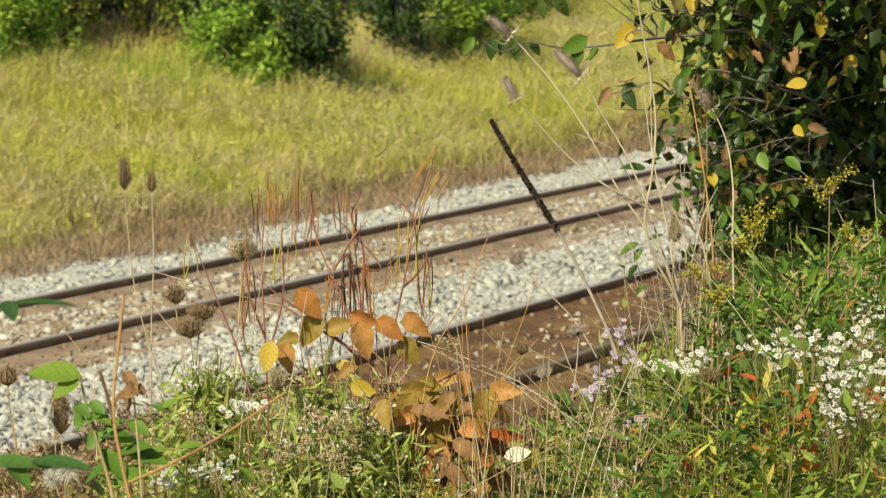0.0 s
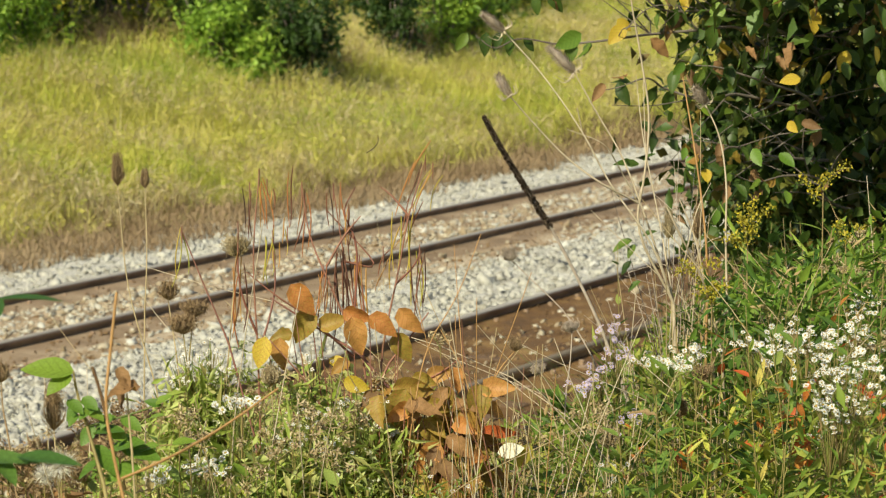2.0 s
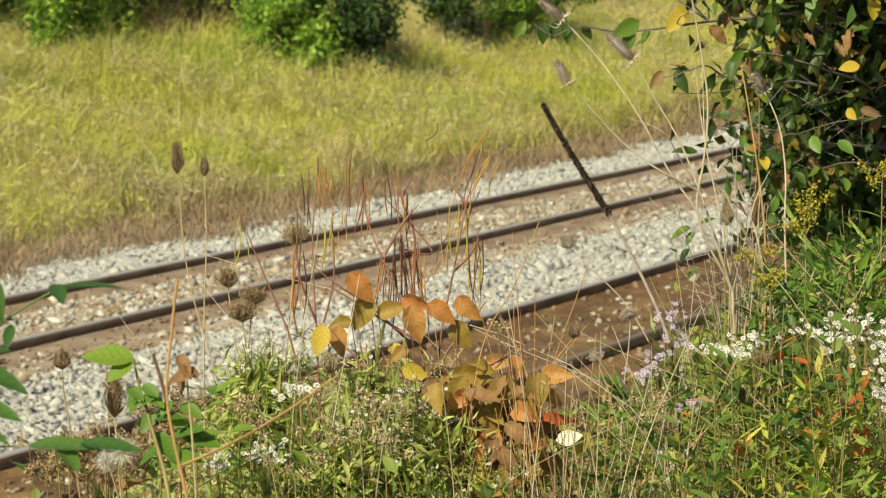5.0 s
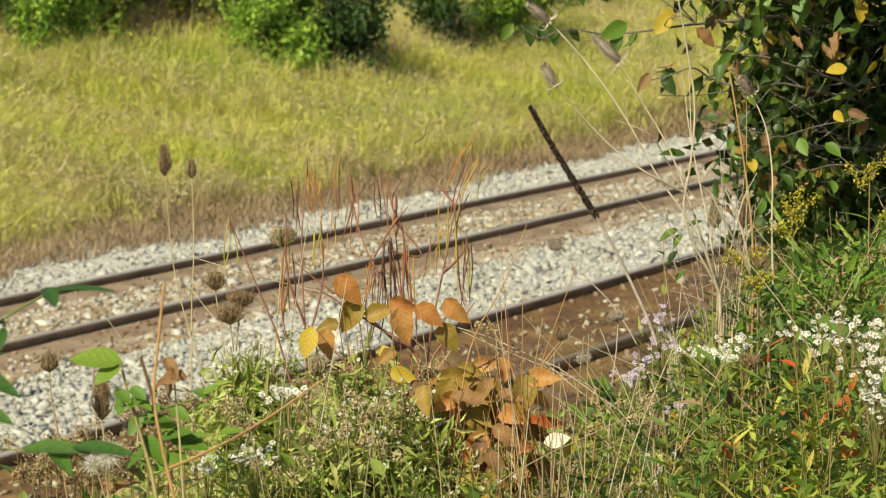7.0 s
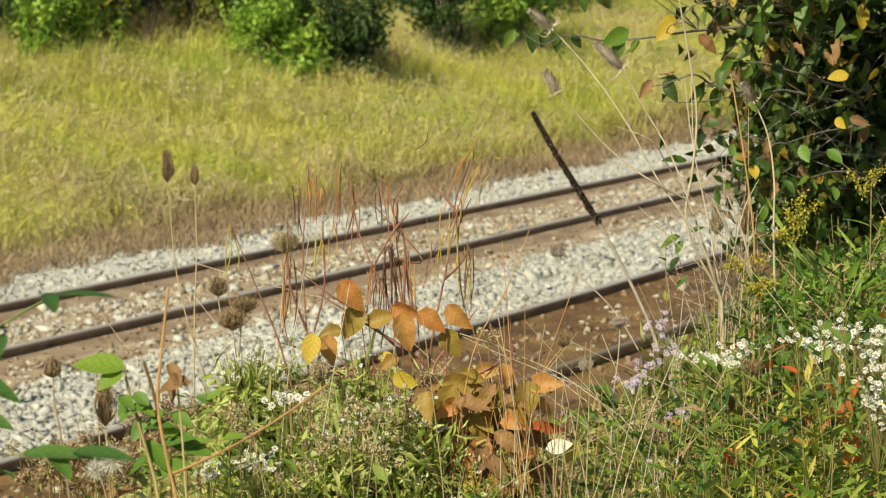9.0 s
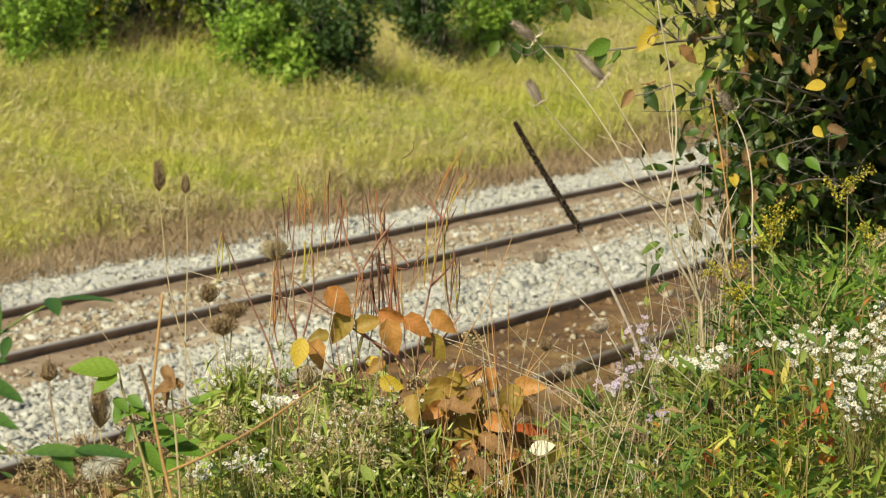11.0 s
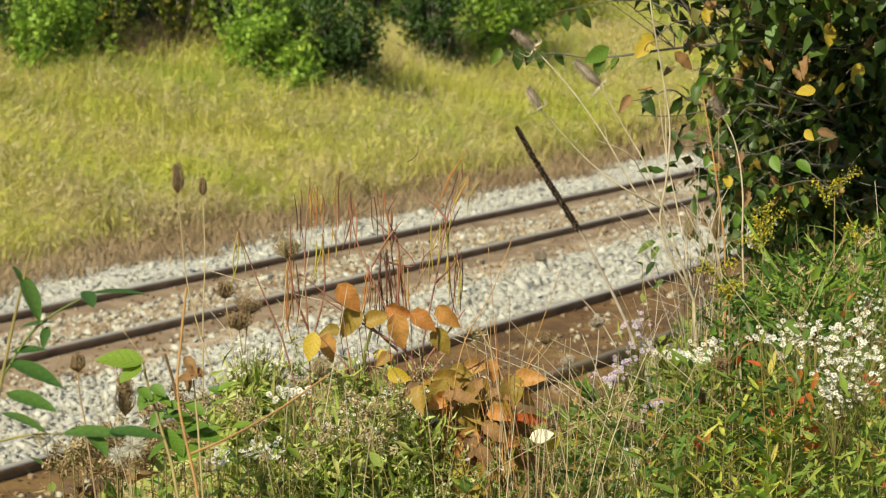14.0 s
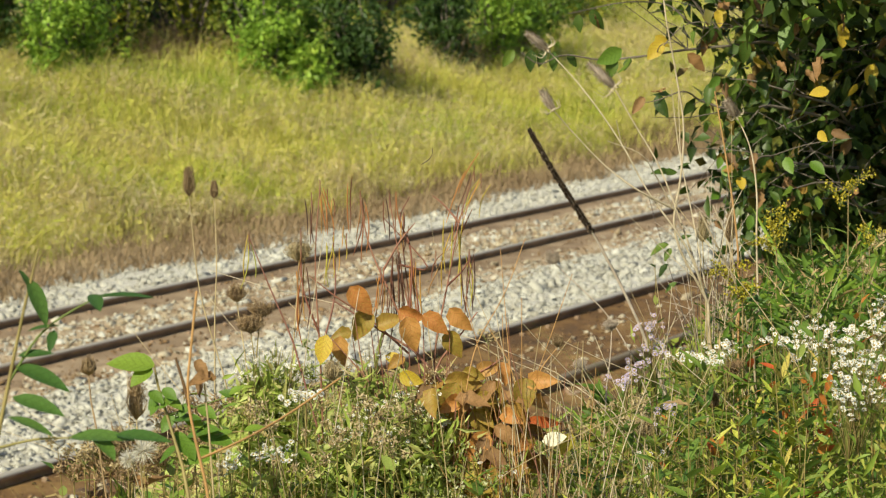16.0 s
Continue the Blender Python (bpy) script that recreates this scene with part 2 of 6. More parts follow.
def blades(at, lean, height, width):
    """Grass blades that rise from at and bow along lean: (verts, triangles)."""
    n = len(at)
    face = unit(np.cross(np.concatenate([lean[:, :2] + rng.normal(0, 0.5, (n, 2)), np.zeros((n, 1))], 1), [0, 0, 1.0]))
    height, width = np.reshape(height, (-1, 1)), np.reshape(width, (-1, 1))
    z = np.array([0, 0, 1.0])
    p1 = at + z * height * 0.55 + lean * height * 0.18
    p2 = at + z * height * 0.92 + lean * height * 0.75
    v = np.stack([at - face * width / 2, at + face * width / 2, p1 - face * width * 0.42, p1 + face * width * 0.42, p2], 1)
    b = np.arange(n)[:, None] * 5
    f = np.concatenate([b + [0, 1, 3], b + [0, 3, 2], b + [2, 3, 4]])
    return v.reshape(-1, 3), f


# ---- ground ----
GAUGE, GAP = 1.505, 2.59
Y4, Y3, Y2, Y1 = 0.0, GAUGE, GAUGE + GAP, 2 * GAUGE + GAP
BANK = [(-400, 2.0), (-14, 1.5), (-9, 1.5), (-6.6, 1.45), (-5.2, 1.15), (-3.2, 0.25), (-1.9, -0.36), (-1.4, -0.26), (Y1 + 1.3, -0.26), (Y1 + 2.6, -0.30),
        (Y1 + 3.6, -0.30), (Y1 + 8.5, 1.0), (Y1 + 40, 3.4), (900, 22)]
BANK_Y, BANK_Z = zip(*BANK)


def ground_z(x, y):
    """Height of the land; uneven on both banks, level under the tracks."""
    base = np.interp(y, BANK_Y, BANK_Z)
    off_track = np.clip(np.maximum(-1.9 - y, y - (Y1 + 2.0)) / 2.0, 0, 1)
    return base + off_track * (0.07 * np.sin(x * 0.9 + y * 0.5) + 0.05 * np.sin(x * 2.1 - y * 1.7 + 1.0))


def make_ground():
    ys = np.concatenate([[-400, -150, -60, -30, -20], np.arange(-14, 24, 0.4), [26, 30, 36, 45, 60, 100, 200, 450, 900]])
    xs = np.concatenate([[-900, -300, -100, -50, -30, -20], np.arange(-14, 62, 0.6), [66, 75, 90, 120, 200, 400, 1200]])
    X, Y = np.meshgrid(xs, ys)
    v = np.stack([X, Y, ground_z(X, Y)], -1).reshape(-1, 3)
    c = len(xs)
    i, j = np.meshgrid(np.arange(len(ys) - 1), np.arange(c - 1), indexing="ij")
    a = (i * c + j).ravel()
    f = np.stack([a, a + 1, a + c + 1, a + c], 1)
    tagged(new("ground", mesh_from("ground", v, f, M_EARTH, smooth=True)), "earth bank falling to the tracks and rising beyond", "ground", kind="structure")


make_ground()

# Ballast bed: strips of clean and stained gravel across the two tracks.
STRIPS = [(-1.75, -0.35, -1.3, -0.22, 0), (-1.3, -0.22, -0.35, -0.12, 0), (-0.35, -0.12, 0.0, -0.08, 0), (0.0, -0.08, 0.3, -0.10, 0), (0.3, -0.10, Y3 - 0.3, -0.10, 0), (Y3 - 0.3, -0.10, Y3, -0.08, 0),
          (Y3, -0.08, Y3 + 0.25, -0.075, 2), (Y3 + 0.25, -0.075, Y3 + 1.75, -0.09, 2), (Y3 + 1.75, -0.09, Y2 - 0.4, -0.095, 1), (Y2 - 0.4, -0.095, Y2, -0.075, 3), (Y2, -0.075, Y2 + 0.2, -0.09, 1),
          (Y2 + 0.2, -0.09, Y1 - 0.35, -0.09, 1), (Y1 - 0.35, -0.09, Y1, -0.075, 3), (Y1, -0.075, Y1 + 1.2, -0.14, 2), (Y1 + 1.2, -0.14, Y1 + 2.9, -0.27, 2)]


def make_ballast_bed():
    xs = np.concatenate([[-300, -100], np.arange(-20, 70, 0.5), [80, 120, 300]])
    vs, fs, idx, n = [], [], [], 0
    for ya, za, yb, zb, k in STRIPS:
        steps = max(2, int((yb - ya) / 0.25))
        ys = np.linspace(ya, yb, steps + 1)
        X, Y = np.meshgrid(xs, ys)
        Z = za + (Y - ya) / (yb - ya) * (zb - za) + 0.012 * np.sin(X * 3.1 + Y * 5) * np.sin(X * 1.3 - Y * 4) * (np.abs(Y - ya) > 0.01) * (np.abs(Y - yb) > 0.01)
        c = len(xs)
        i, j = np.meshgrid(np.arange(steps), np.arange(c - 1), indexing="ij")
        a = (i * c + j).ravel() + n
        vs.append(np.stack([X, Y, Z], -1).reshape(-1, 3))
        fs.append(np.stack([a, a + 1, a + c + 1, a + c], 1))
        idx += [k] * len(fs[-1])
        n += X.size
    me = mesh_from("ballast_bed", np.concatenate(vs), np.concatenate(fs), [M_DIRT, M_TAN_BED, M_WHITE_BED, M_FAR_DIRT], idx, True)
    bm = bmesh.new()
    bm.from_mesh(me)
    bmesh.ops.remove_doubles(bm, verts=bm.verts, dist=0.0008)
    bm.to_mesh(me)
    bm.free()
    tagged(new("ballast_bed", me), "white limestone gravel bed stained brown between the rails", "ballast", kind="structure")


make_ballast_bed()


def bed_z(y):
    return np.interp(y, [s[0] for s in STRIPS] + [STRIPS[-1][2]], [s[1] for s in STRIPS] + [STRIPS[-1][3]])


OCT = np.array([(1, 0, 0), (0, 1, 0), (-1, 0, 0), (0, -1, 0), (0, 0, 1), (0, 0, -1)], float)
OCT_F = np.array([(0, 1, 4), (1, 2, 4), (2, 3, 4), (3, 0, 4), (1, 0, 5), (2, 1, 5), (3, 2, 5), (0, 3, 5)])


def scatter_stones(name, label, mat, bands, size):
    """Loose angular stones over bands of (y from, y to, x from, x to, count)."""
    P = []
    for ya, yb, xa, xb, count in bands:
        x = xa + (xb - xa) * rng.random(count) ** 1.35
        y = ya + (yb - ya) * rng.random(count) + 0.05 * np.sin(x * 2.3) + 0.04 * np.sin(x * 5.1 + 2)
        P.append(np.stack([x, y, bed_z(y) + 0.004], 1))
    P = np.concatenate(P)
    n = len(P)
    s = size * rng.lognormal(0, 0.45, (n, 1, 1)) * (0.7 + 0.6 * rng.random((n, 1, 3)))
    v = (OCT[None] + rng.normal(0, 0.38, (n, 6, 3))) * s
    a = rng.random((n, 1)) * 6.28
    c, d = np.cos(a), np.sin(a)
    tilt = rng.normal(0, 0.5, (n, 1))
    x, y, z = v[..., 0], v[..., 1], v[..., 2] * 0.55
    y, z = y * np.cos(tilt) - z * np.sin(tilt), y * np.sin(tilt) + z * np.cos(tilt)
    v = np.stack([x * c - y * d, x * d + y * c, z], -1) + P[:, None]
    f = (OCT_F[None] + (np.arange(n) * 6)[:, None, None]).reshape(-1, 3)
    tagged(new(name, mesh_from(name, v.reshape(-1, 3), f, mat)), label, "ballast stones", kind="stuff")


scatter_stones("white_ballast", "loose white crushed limestone between the tracks", M_STONE,
               [(Y3 + 0.1, Y3 + 1.75, 8, 42, 23000), (Y1 + 0.12, Y1 + 2.4, 12, 66, 19000), (Y2 + 0.25, Y1 - 0.4, 12, 55, 2400), (Y3 + 1.6, Y2 - 0.5, 10, 42, 900)], 0.022)
scatter_stones("stained_ballast", "tan stained gravel between the rails", M_TAN_STONE,
               [(Y2 + 0.1, Y1 - 0.3, 12, 55, 6200), (Y3 + 1.55, Y2 - 0.3, 9, 45, 1300), (Y4 + 0.35, Y3 - 0.35, 8, 36, 700), (Y1 + 1.6, Y1 + 2.8, 14, 60, 1400)], 0.020)
scatter_stones("rusty_ballast", "rust brown gravel in the track dirt", M_BROWN_STONE,
               [(Y4 + 0.1, Y3 - 0.1, 7, 36, 3600), (-1.4, -0.1, 7, 34, 2200), (Y3 + 1.6, Y2 - 0.1, 9, 45, 2600), (Y2 + 0.1, Y1 - 0.1, 12, 55, 2000)], 0.012)

# ---- tracks ----
RAIL_SHAPE = [(-0.076, -0.18), (0.076, -0.18), (0.076, -0.168), (0.012, -0.148), (0.009, -0.052), (0.036, -0.038), (0.0365, -0.012), (0.030, -0.002), (0.012, 0.0),
              (-0.012, 0.0), (-0.030, -0.002), (-0.0365, -0.012), (-0.036, -0.038), (-0.009, -0.052), (-0.012, -0.148), (-0.076, -0.168)]


def rail_mesh(head):
    xs = np.concatenate([[-300, -100], np.arange(-20, 80, 1.0), [100, 300]])
    k = len(RAIL_SHAPE)
    prof = np.array(RAIL_SHAPE)
    v = np.concatenate([np.stack([np.full(k, x), prof[:, 0] + 0.003 * math.sin(x * 0.8), prof[:, 1]], 1) for x in xs])
    f, idx = [], []
    for i in range(len(xs) - 1):
        for j in range(k):
            f.append((i * k + j, (i + 1) * k + j, (i + 1) * k + (j + 1) % k, i * k + (j + 1) % k))
            idx.append(1 if 6 <= j <= 10 else 0)
    return mesh_from("rail", v, np.array(f), [M_RUST, head], idx)


def box_mesh(name, sx, sy, sz, mat, bevel=0.01):
    bm = bmesh.new()
    bmesh.ops.create_cube(bm, size=1.0)
    bmesh.ops.scale(bm, vec=(sx, sy, sz), verts=bm.verts)
    bmesh.ops.bevel(bm, geom=bm.edges[:], offset=bevel, segments=1, affect="EDGES")
    me = bpy.data.meshes.new(name)
    bm.to_mesh(me)
    bm.free()
    me.materials.append(mat)
    return me


def make_track(y_near, label, heads):
    track = thing("railway_track", label, "railway track", "parallel tracks")
    tie = box_mesh("sleeper", 0.22, 2.44, 0.17, M_TIE, 0.012)
    plate = box_mesh("tie_plate", 0.18, 0.36, 0.02, M_RUST, 0.004)
    spike = box_mesh("spike", 0.03, 0.04, 0.05, M_RUST, 0.006)
    for y, head in zip((y_near, y_near + GAUGE), heads):
        child("rail", rail_mesh(head), track, "rusty rail with a worn head", pose(0, y, 0))
    for i in range(64):
        x = 6.0 + i * 0.53
        child("sleeper", tie, track, "", pose(x, y_near + GAUGE / 2 + random.uniform(-0.05, 0.05), -0.192 + random.uniform(-0.006, 0.006), 0, 0, random.uniform(-1.2, 1.2)))
        if i < (44 if y_near < 1 else 30):
            for y in (y_near, y_near + GAUGE):
                child("tie_plate", plate, track, "", pose(x, y, -0.108))
                child("spike", spike, track, "", pose(x + random.uniform(-0.05, 0.05), y - 0.11, -0.086))
                child("spike", spike, track, "", pose(x + random.uniform(-0.05, 0.05), y + 0.11, -0.086))


make_track(Y4, "rusty railway track with ties buried in brown dirt", (M_STEEL_DULL, M_STEEL))
make_track(Y2, "rusty railway track in stained limestone ballast", (M_STEEL, M_STEEL))


# ---- far bank ----
def patchy(x, y, scale, seed):
    return np.sin(x * scale + seed) * np.sin(y * scale * 1.3 + seed * 2.1) + 0.6 * np.sin(x * scale * 2.7 + y * scale * 1.9 + seed * 3.3)


def make_far_grass():
    n = 250000
    x = 16 + 56 * rng.random(n) ** 1.15
    y = Y1 + 2.6 + 13.5 * rng.random(n) ** 1.2
    edge = Y1 + 3.55 + np.clip((x - 27) * 0.06, -0.1, 1.3) + np.clip((27.5 - x) * 0.16, 0, 0.35) + 0.22 * np.sin(x * 1.3) + 0.2 * np.sin(x * 3.1 + 1)
    edge += 0.5 * np.exp(-((x - 24.2) / 1.2) ** 2) + 0.6 * np.exp(-((x - 28.2) / 1.3) ** 2)
    keep = y > edge - rng.random(n) ** 3 * 0.8
    x, y = x[keep], y[keep]
    n = len(x)
    # Stalks gather in tussocks that lean together.
    cx, cy = np.round(x / 0.42 + 0.4 * np.sin(y * 3)), np.round(y / 0.42 + 0.4 * np.sin(x * 3))
    key = np.sin(cx * 12.9898 + cy * 78.233) * 43758.5453
    key -= np.floor(key)
    way, tall = key * 6.283 * 3, 0.7 + 0.6 * np.abs(np.sin(key * 40))
    p = patchy(x, y, 0.8, 1.0)
    at = np.stack([x, y, ground_z(x, y) - 0.02], 1)
    lean = np.stack([0.1 + 0.55 * np.cos(way) + 0.75 * rng.normal(size=n), 0.55 * np.sin(way) + 0.75 * rng.normal(size=n), np.zeros(n)], 1)
    h = (0.27 + 0.06 * p) * tall * rng.lognormal(0, 0.35, n)
    v, f = blades(at, lean, np.clip(h, 0.08, 0.75), 0.006 + 0.006 * rng.random(n))
    # Leaves that have bent over and lie at every angle in the stand.
    m = 80000
    pick = rng.integers(0, n, m)
    tips = at[pick] + np.stack([rng.normal(0, 0.06, m), rng.normal(0, 0.06, m), h[pick] * rng.uniform(0.5, 1.05, m)], 1)
    tv, tf = leaf_cloud(tips, rng.normal(size=(m, 3)) * (1, 1, 0.6), 0.13 * rng.lognormal(0, 0.4, m), 0.016 * rng.lognormal(0, 0.3, m), 0.4, 0.3)
    v, f = np.concatenate([v, tv]), np.concatenate([f, tf + len(v)])
    tagged(new("bank_grass", mesh_from("bank_grass", v, f, M_GRASS)), "tall yellow-green late summer grass on the far bank", "grass", kind="stuff")
    n = 64000
    x = 17 + 45 * rng.random(n) ** 1.5
    y = Y1 + 3.4 + 9 * rng.random(n)
    keep = (y > Y1 + 3.4 + np.clip((x - 27) * 0.06, 0, 1.3)) & (patchy(x, y, 0.6, 4.0) > -0.5)
    x, y = x[keep], y[keep]
    n = len(x)
    at = np.stack([x, y, ground_z(x, y) - 0.02], 1)
    lean = np.stack([0.1 + 1.0 * rng.normal(size=n), 1.0 * rng.normal(size=n), np.zeros(n)], 1)
    v, f = blades(at, lean, 0.38 * rng.lognormal(0, 0.3, n), 0.005 + 0.006 * rng.random(n))
    # Bent blades and seed heads that catch the light at every angle.
    m = 52000
    pick = rng.integers(0, n, m)
    tips = at[pick] + np.stack([rng.normal(0, 0.05, m), rng.normal(0, 0.05, m), rng.uniform(0.14, 0.36, m)], 1)
    tv, tf = leaf_cloud(tips, rng.normal(size=(m, 3)) * (1, 1, 0.7), 0.10 * rng.lognormal(0, 0.4, m), 0.014 * rng.lognormal(0, 0.3, m), 0.5)
    v, f = np.concatenate([v, tv]), np.concatenate([f, tf + len(v)])
    tagged(new("straw_grass", mesh_from("straw_grass", v, f, M_SEED)), "pale straw-coloured seeding grass in the bank", "grass", kind="stuff")
    n = 3600
    x, y = rng.normal(33.0, 2.6, n), rng.normal(14.2, 1.0, n)
    at = np.stack([x, y, ground_z(x, y) - 0.02], 1)
    lean = np.stack([rng.normal(0, 0.5, n), rng.normal(0, 0.5, n), np.zeros(n)], 1)
    v, f = blades(at, lean, 0.46 * rng.lognormal(0, 0.35, n), 0.007 + 0.007 * rng.random(n))
    tagged(new("tall_grass", mesh_from("tall_grass", v, f, M_GRASS)), "taller yellow-green grass before the shrubs", "grass", kind="stuff")
    n = 52000
    x = 15 + 50 * rng.random(n) ** 1.15
    y = Y1 + 1.4 + np.clip((x - 26) * 0.08, 0.0, 1.5) + (2.0 + np.clip((27.5 - x) * 0.16, 0, 0.3) + 0.6 * np.exp(-((x - 24.2) / 1.2) ** 2) + 0.5 * np.exp(-((x - 28.2) / 1.3) ** 2)) * rng.random(n) ** 0.8 + 0.25 * np.sin(x * 1.3 + 0.7) + 0.2 * np.sin(x * 3.7)
    at = np.stack([x, y, np.maximum(ground_z(x, y), np.where(y < Y1 + 2.9, bed_z(y), -9)) - 0.01], 1)
    lean = np.stack([rng.normal(0, 1.2, n), rng.normal(0, 1.2, n), np.zeros(n)], 1)
    v, f = blades(at, lean, 0.13 * rng.lognormal(0, 0.45, n), 0.008 + 0.008 * rng.random(n))
    tagged(new("dead_grass_fringe", mesh_from("dead_grass_fringe", v, f, M_DEAD)), "dead brown grass fringe beside the ballast", "dead grass", kind="stuff")


make_far_grass()


def make_shrub(name, label, at, size, leaves, mat, leaf=0.095, group="shrubs on the far bank"):
    """A many-stemmed shrub: limbs from the root, leaf clumps at their ends, gaps between."""
    x, y = at
    z = float(ground_z(x, y))
    shrub = thing(name, label, "shrub" if name == "shrub" else "tree", group, (x, y, z - 0.03))
    w, d, h = size
    limbs, clumps = [], []
    for i in range(11):
        a = random.uniform(0, 6.283)
        r = random.uniform(0.25, 1.0)
        tip = np.array([math.cos(a) * w * r * 0.5, math.sin(a) * d * r * 0.5, h * random.uniform(0.55, 1.0) * (1.1 - 0.45 * r)])
        root = np.array([random.uniform(-0.12, 0.12), random.uniform(-0.12, 0.12), -0.02])
        curve = bend([root, tip * (0.45, 0.45, 0.55) + rng.normal(0, 0.05, 3), tip], 6)
        limbs.append(tube(curve, np.linspace(0.035, 0.007, len(curve)) * (h / 2.5), 5))
        for s in (0.35, 0.5, 0.65, 0.8, 0.92, 1.0):
            q = curve[int(s * (len(curve) - 1))]
            for _ in range(2):
                clumps.append(q + rng.normal(0, 0.13, 3) * (w, d, h * 0.6))
    for i in range(16):
        a, r = random.uniform(0, 6.283), random.uniform(0.2, 0.62)
        clumps.append(np.array([math.cos(a) * w * r, math.sin(a) * d * r, random.uniform(0.06, 0.5) * h]))
    v, f = join(limbs)
    child("trunk", mesh_from("trunk", v, f, M_BARK), shrub)
    clumps = np.array(clumps)
    clumps[:, 2] = np.maximum(clumps[:, 2], 0.1)
    c = clumps[rng.integers(0, len(clumps), leaves)]
    spread = np.array([0.17 * min(w, 2.5) / 2, 0.17 * min(d, 2.5) / 2, 0.13 * min(h, 2.5) / 2]) * 0.68
    p = c + rng.normal(size=(leaves, 3)) * spread
    p[:, 2] = np.maximum(p[:, 2], 0.03)
    along = rng.normal(size=(leaves, 3)) + [0, 0, -0.3]
    v, f = leaf_cloud(p, along, leaf * rng.lognormal(0, 0.35, leaves), leaf * 0.55 * rng.lognormal(0, 0.2, leaves))
    child("crown", mesh_from("crown", v, f, mat), shrub)
    return shrub


GREEN, LIGHT, YELLOW, SHADED = M_SHRUB, M_SHRUB_LIGHT, M_SHRUB_YELLOW, M_SHRUB_SHADED
for at, size, leaves, mat, label in [
    ((30.35, 15.19), (1.25, 1.1, 2.3), 2600, LIGHT, "bright green leafy shrub at the top of the grass"),
    ((29.27, 14.95), (0.9, 0.9, 1.9), 1500, LIGHT, "bright green leafy shrub at the top of the grass"),
    ((33.71, 13.13), (1.15, 1.0, 0.95), 1900, LIGHT, "light green shrub at the foot of a taller dark one"),
    ((34.71, 12.87), (1.0, 1.1, 2.2), 3600, SHADED, "dense green shrub with shade put into its leaf colour"),
    ((33.46, 13.83), (1.3, 1.2, 2.3), 2600, LIGHT, "tall green shrub with sunlit clumps"),
    ((34.43, 13.94), (1.2, 1.2, 2.3), 2800, GREEN, "tall dense green shrub"),
    ((34.56, 15.98), (1.5, 1.2, 3.0), 2000, YELLOW, "thin shrub with yellowing leaves"),
    ((33.03, 16.40), (1.4, 1.2, 3.2), 1800, YELLOW, "thin shrub with yellowing leaves"),
    ((31.86, 16.72), (1.6, 1.4, 3.0), 2600, SHADED, "dense green shrub under the trees, shade in its leaf colour"),
    ((35.73, 15.57), (1.6, 1.4, 3.2), 2800, SHADED, "dense green shrub under the trees, shade in its leaf colour"),
    ((39.23, 13.75), (1.3, 1.1, 2.4), 3000, SHADED, "dense green shrub above dry brush"),
    ((40.98, 13.72), (1.5, 1.3, 2.2), 3000, LIGHT, "light green shrub above the grass"),
    ((42.16, 13.92), (1.5, 1.3, 2.0), 2600, LIGHT, "light green shrub above the grass"),
    ((44.72, 14.73), (1.6, 1.4, 1.8), 2600, GREEN, "dense dark green shrub"),
    ((49.08, 16.03), (2.4, 2.0, 1.7), 2600, YELLOW, "shrub with yellowing leaves"),
    ((27.80, 16.21), (1.9, 1.7, 2.8), 3200, GREEN, "dense dark green shrub at the end of the row"),
]:
    make_shrub("shrub", label, at, size, leaves, mat)
# Half of the thicket gets the leaf colour with the shade painted in.
for i in range(17):
    x = 30.5 + i * 1.35 + random.uniform(-0.3, 0.3)
    if not 40.5 < x < 43.0:
        make_shrub("shrub", "dark green shrub in the thicket under the trees", (x, 18.9 + random.uniform(-0.5, 0.6) + max(0, x - 44) * 0.15), (1.9, 1.5, random.uniform(2.4, 3.4)), 2200, [SHADED, SHADED, GREEN, YELLOW][i % 4], 0.1, "thicket under the trees")
for i in range(15):
    x = 25 + i * 2.8 + random.uniform(-0.6, 0.6)
    make_shrub("tree", "dark green tree in the row behind the shrubs", (x, 22.5 + random.uniform(-0.8, 1.5) + max(0, (34 - x)) * 0.3), (4.2, 3.2, random.uniform(4.6, 6.0)), 4600, [GREEN, GREEN, YELLOW][i % 3], 0.11, "row of trees")


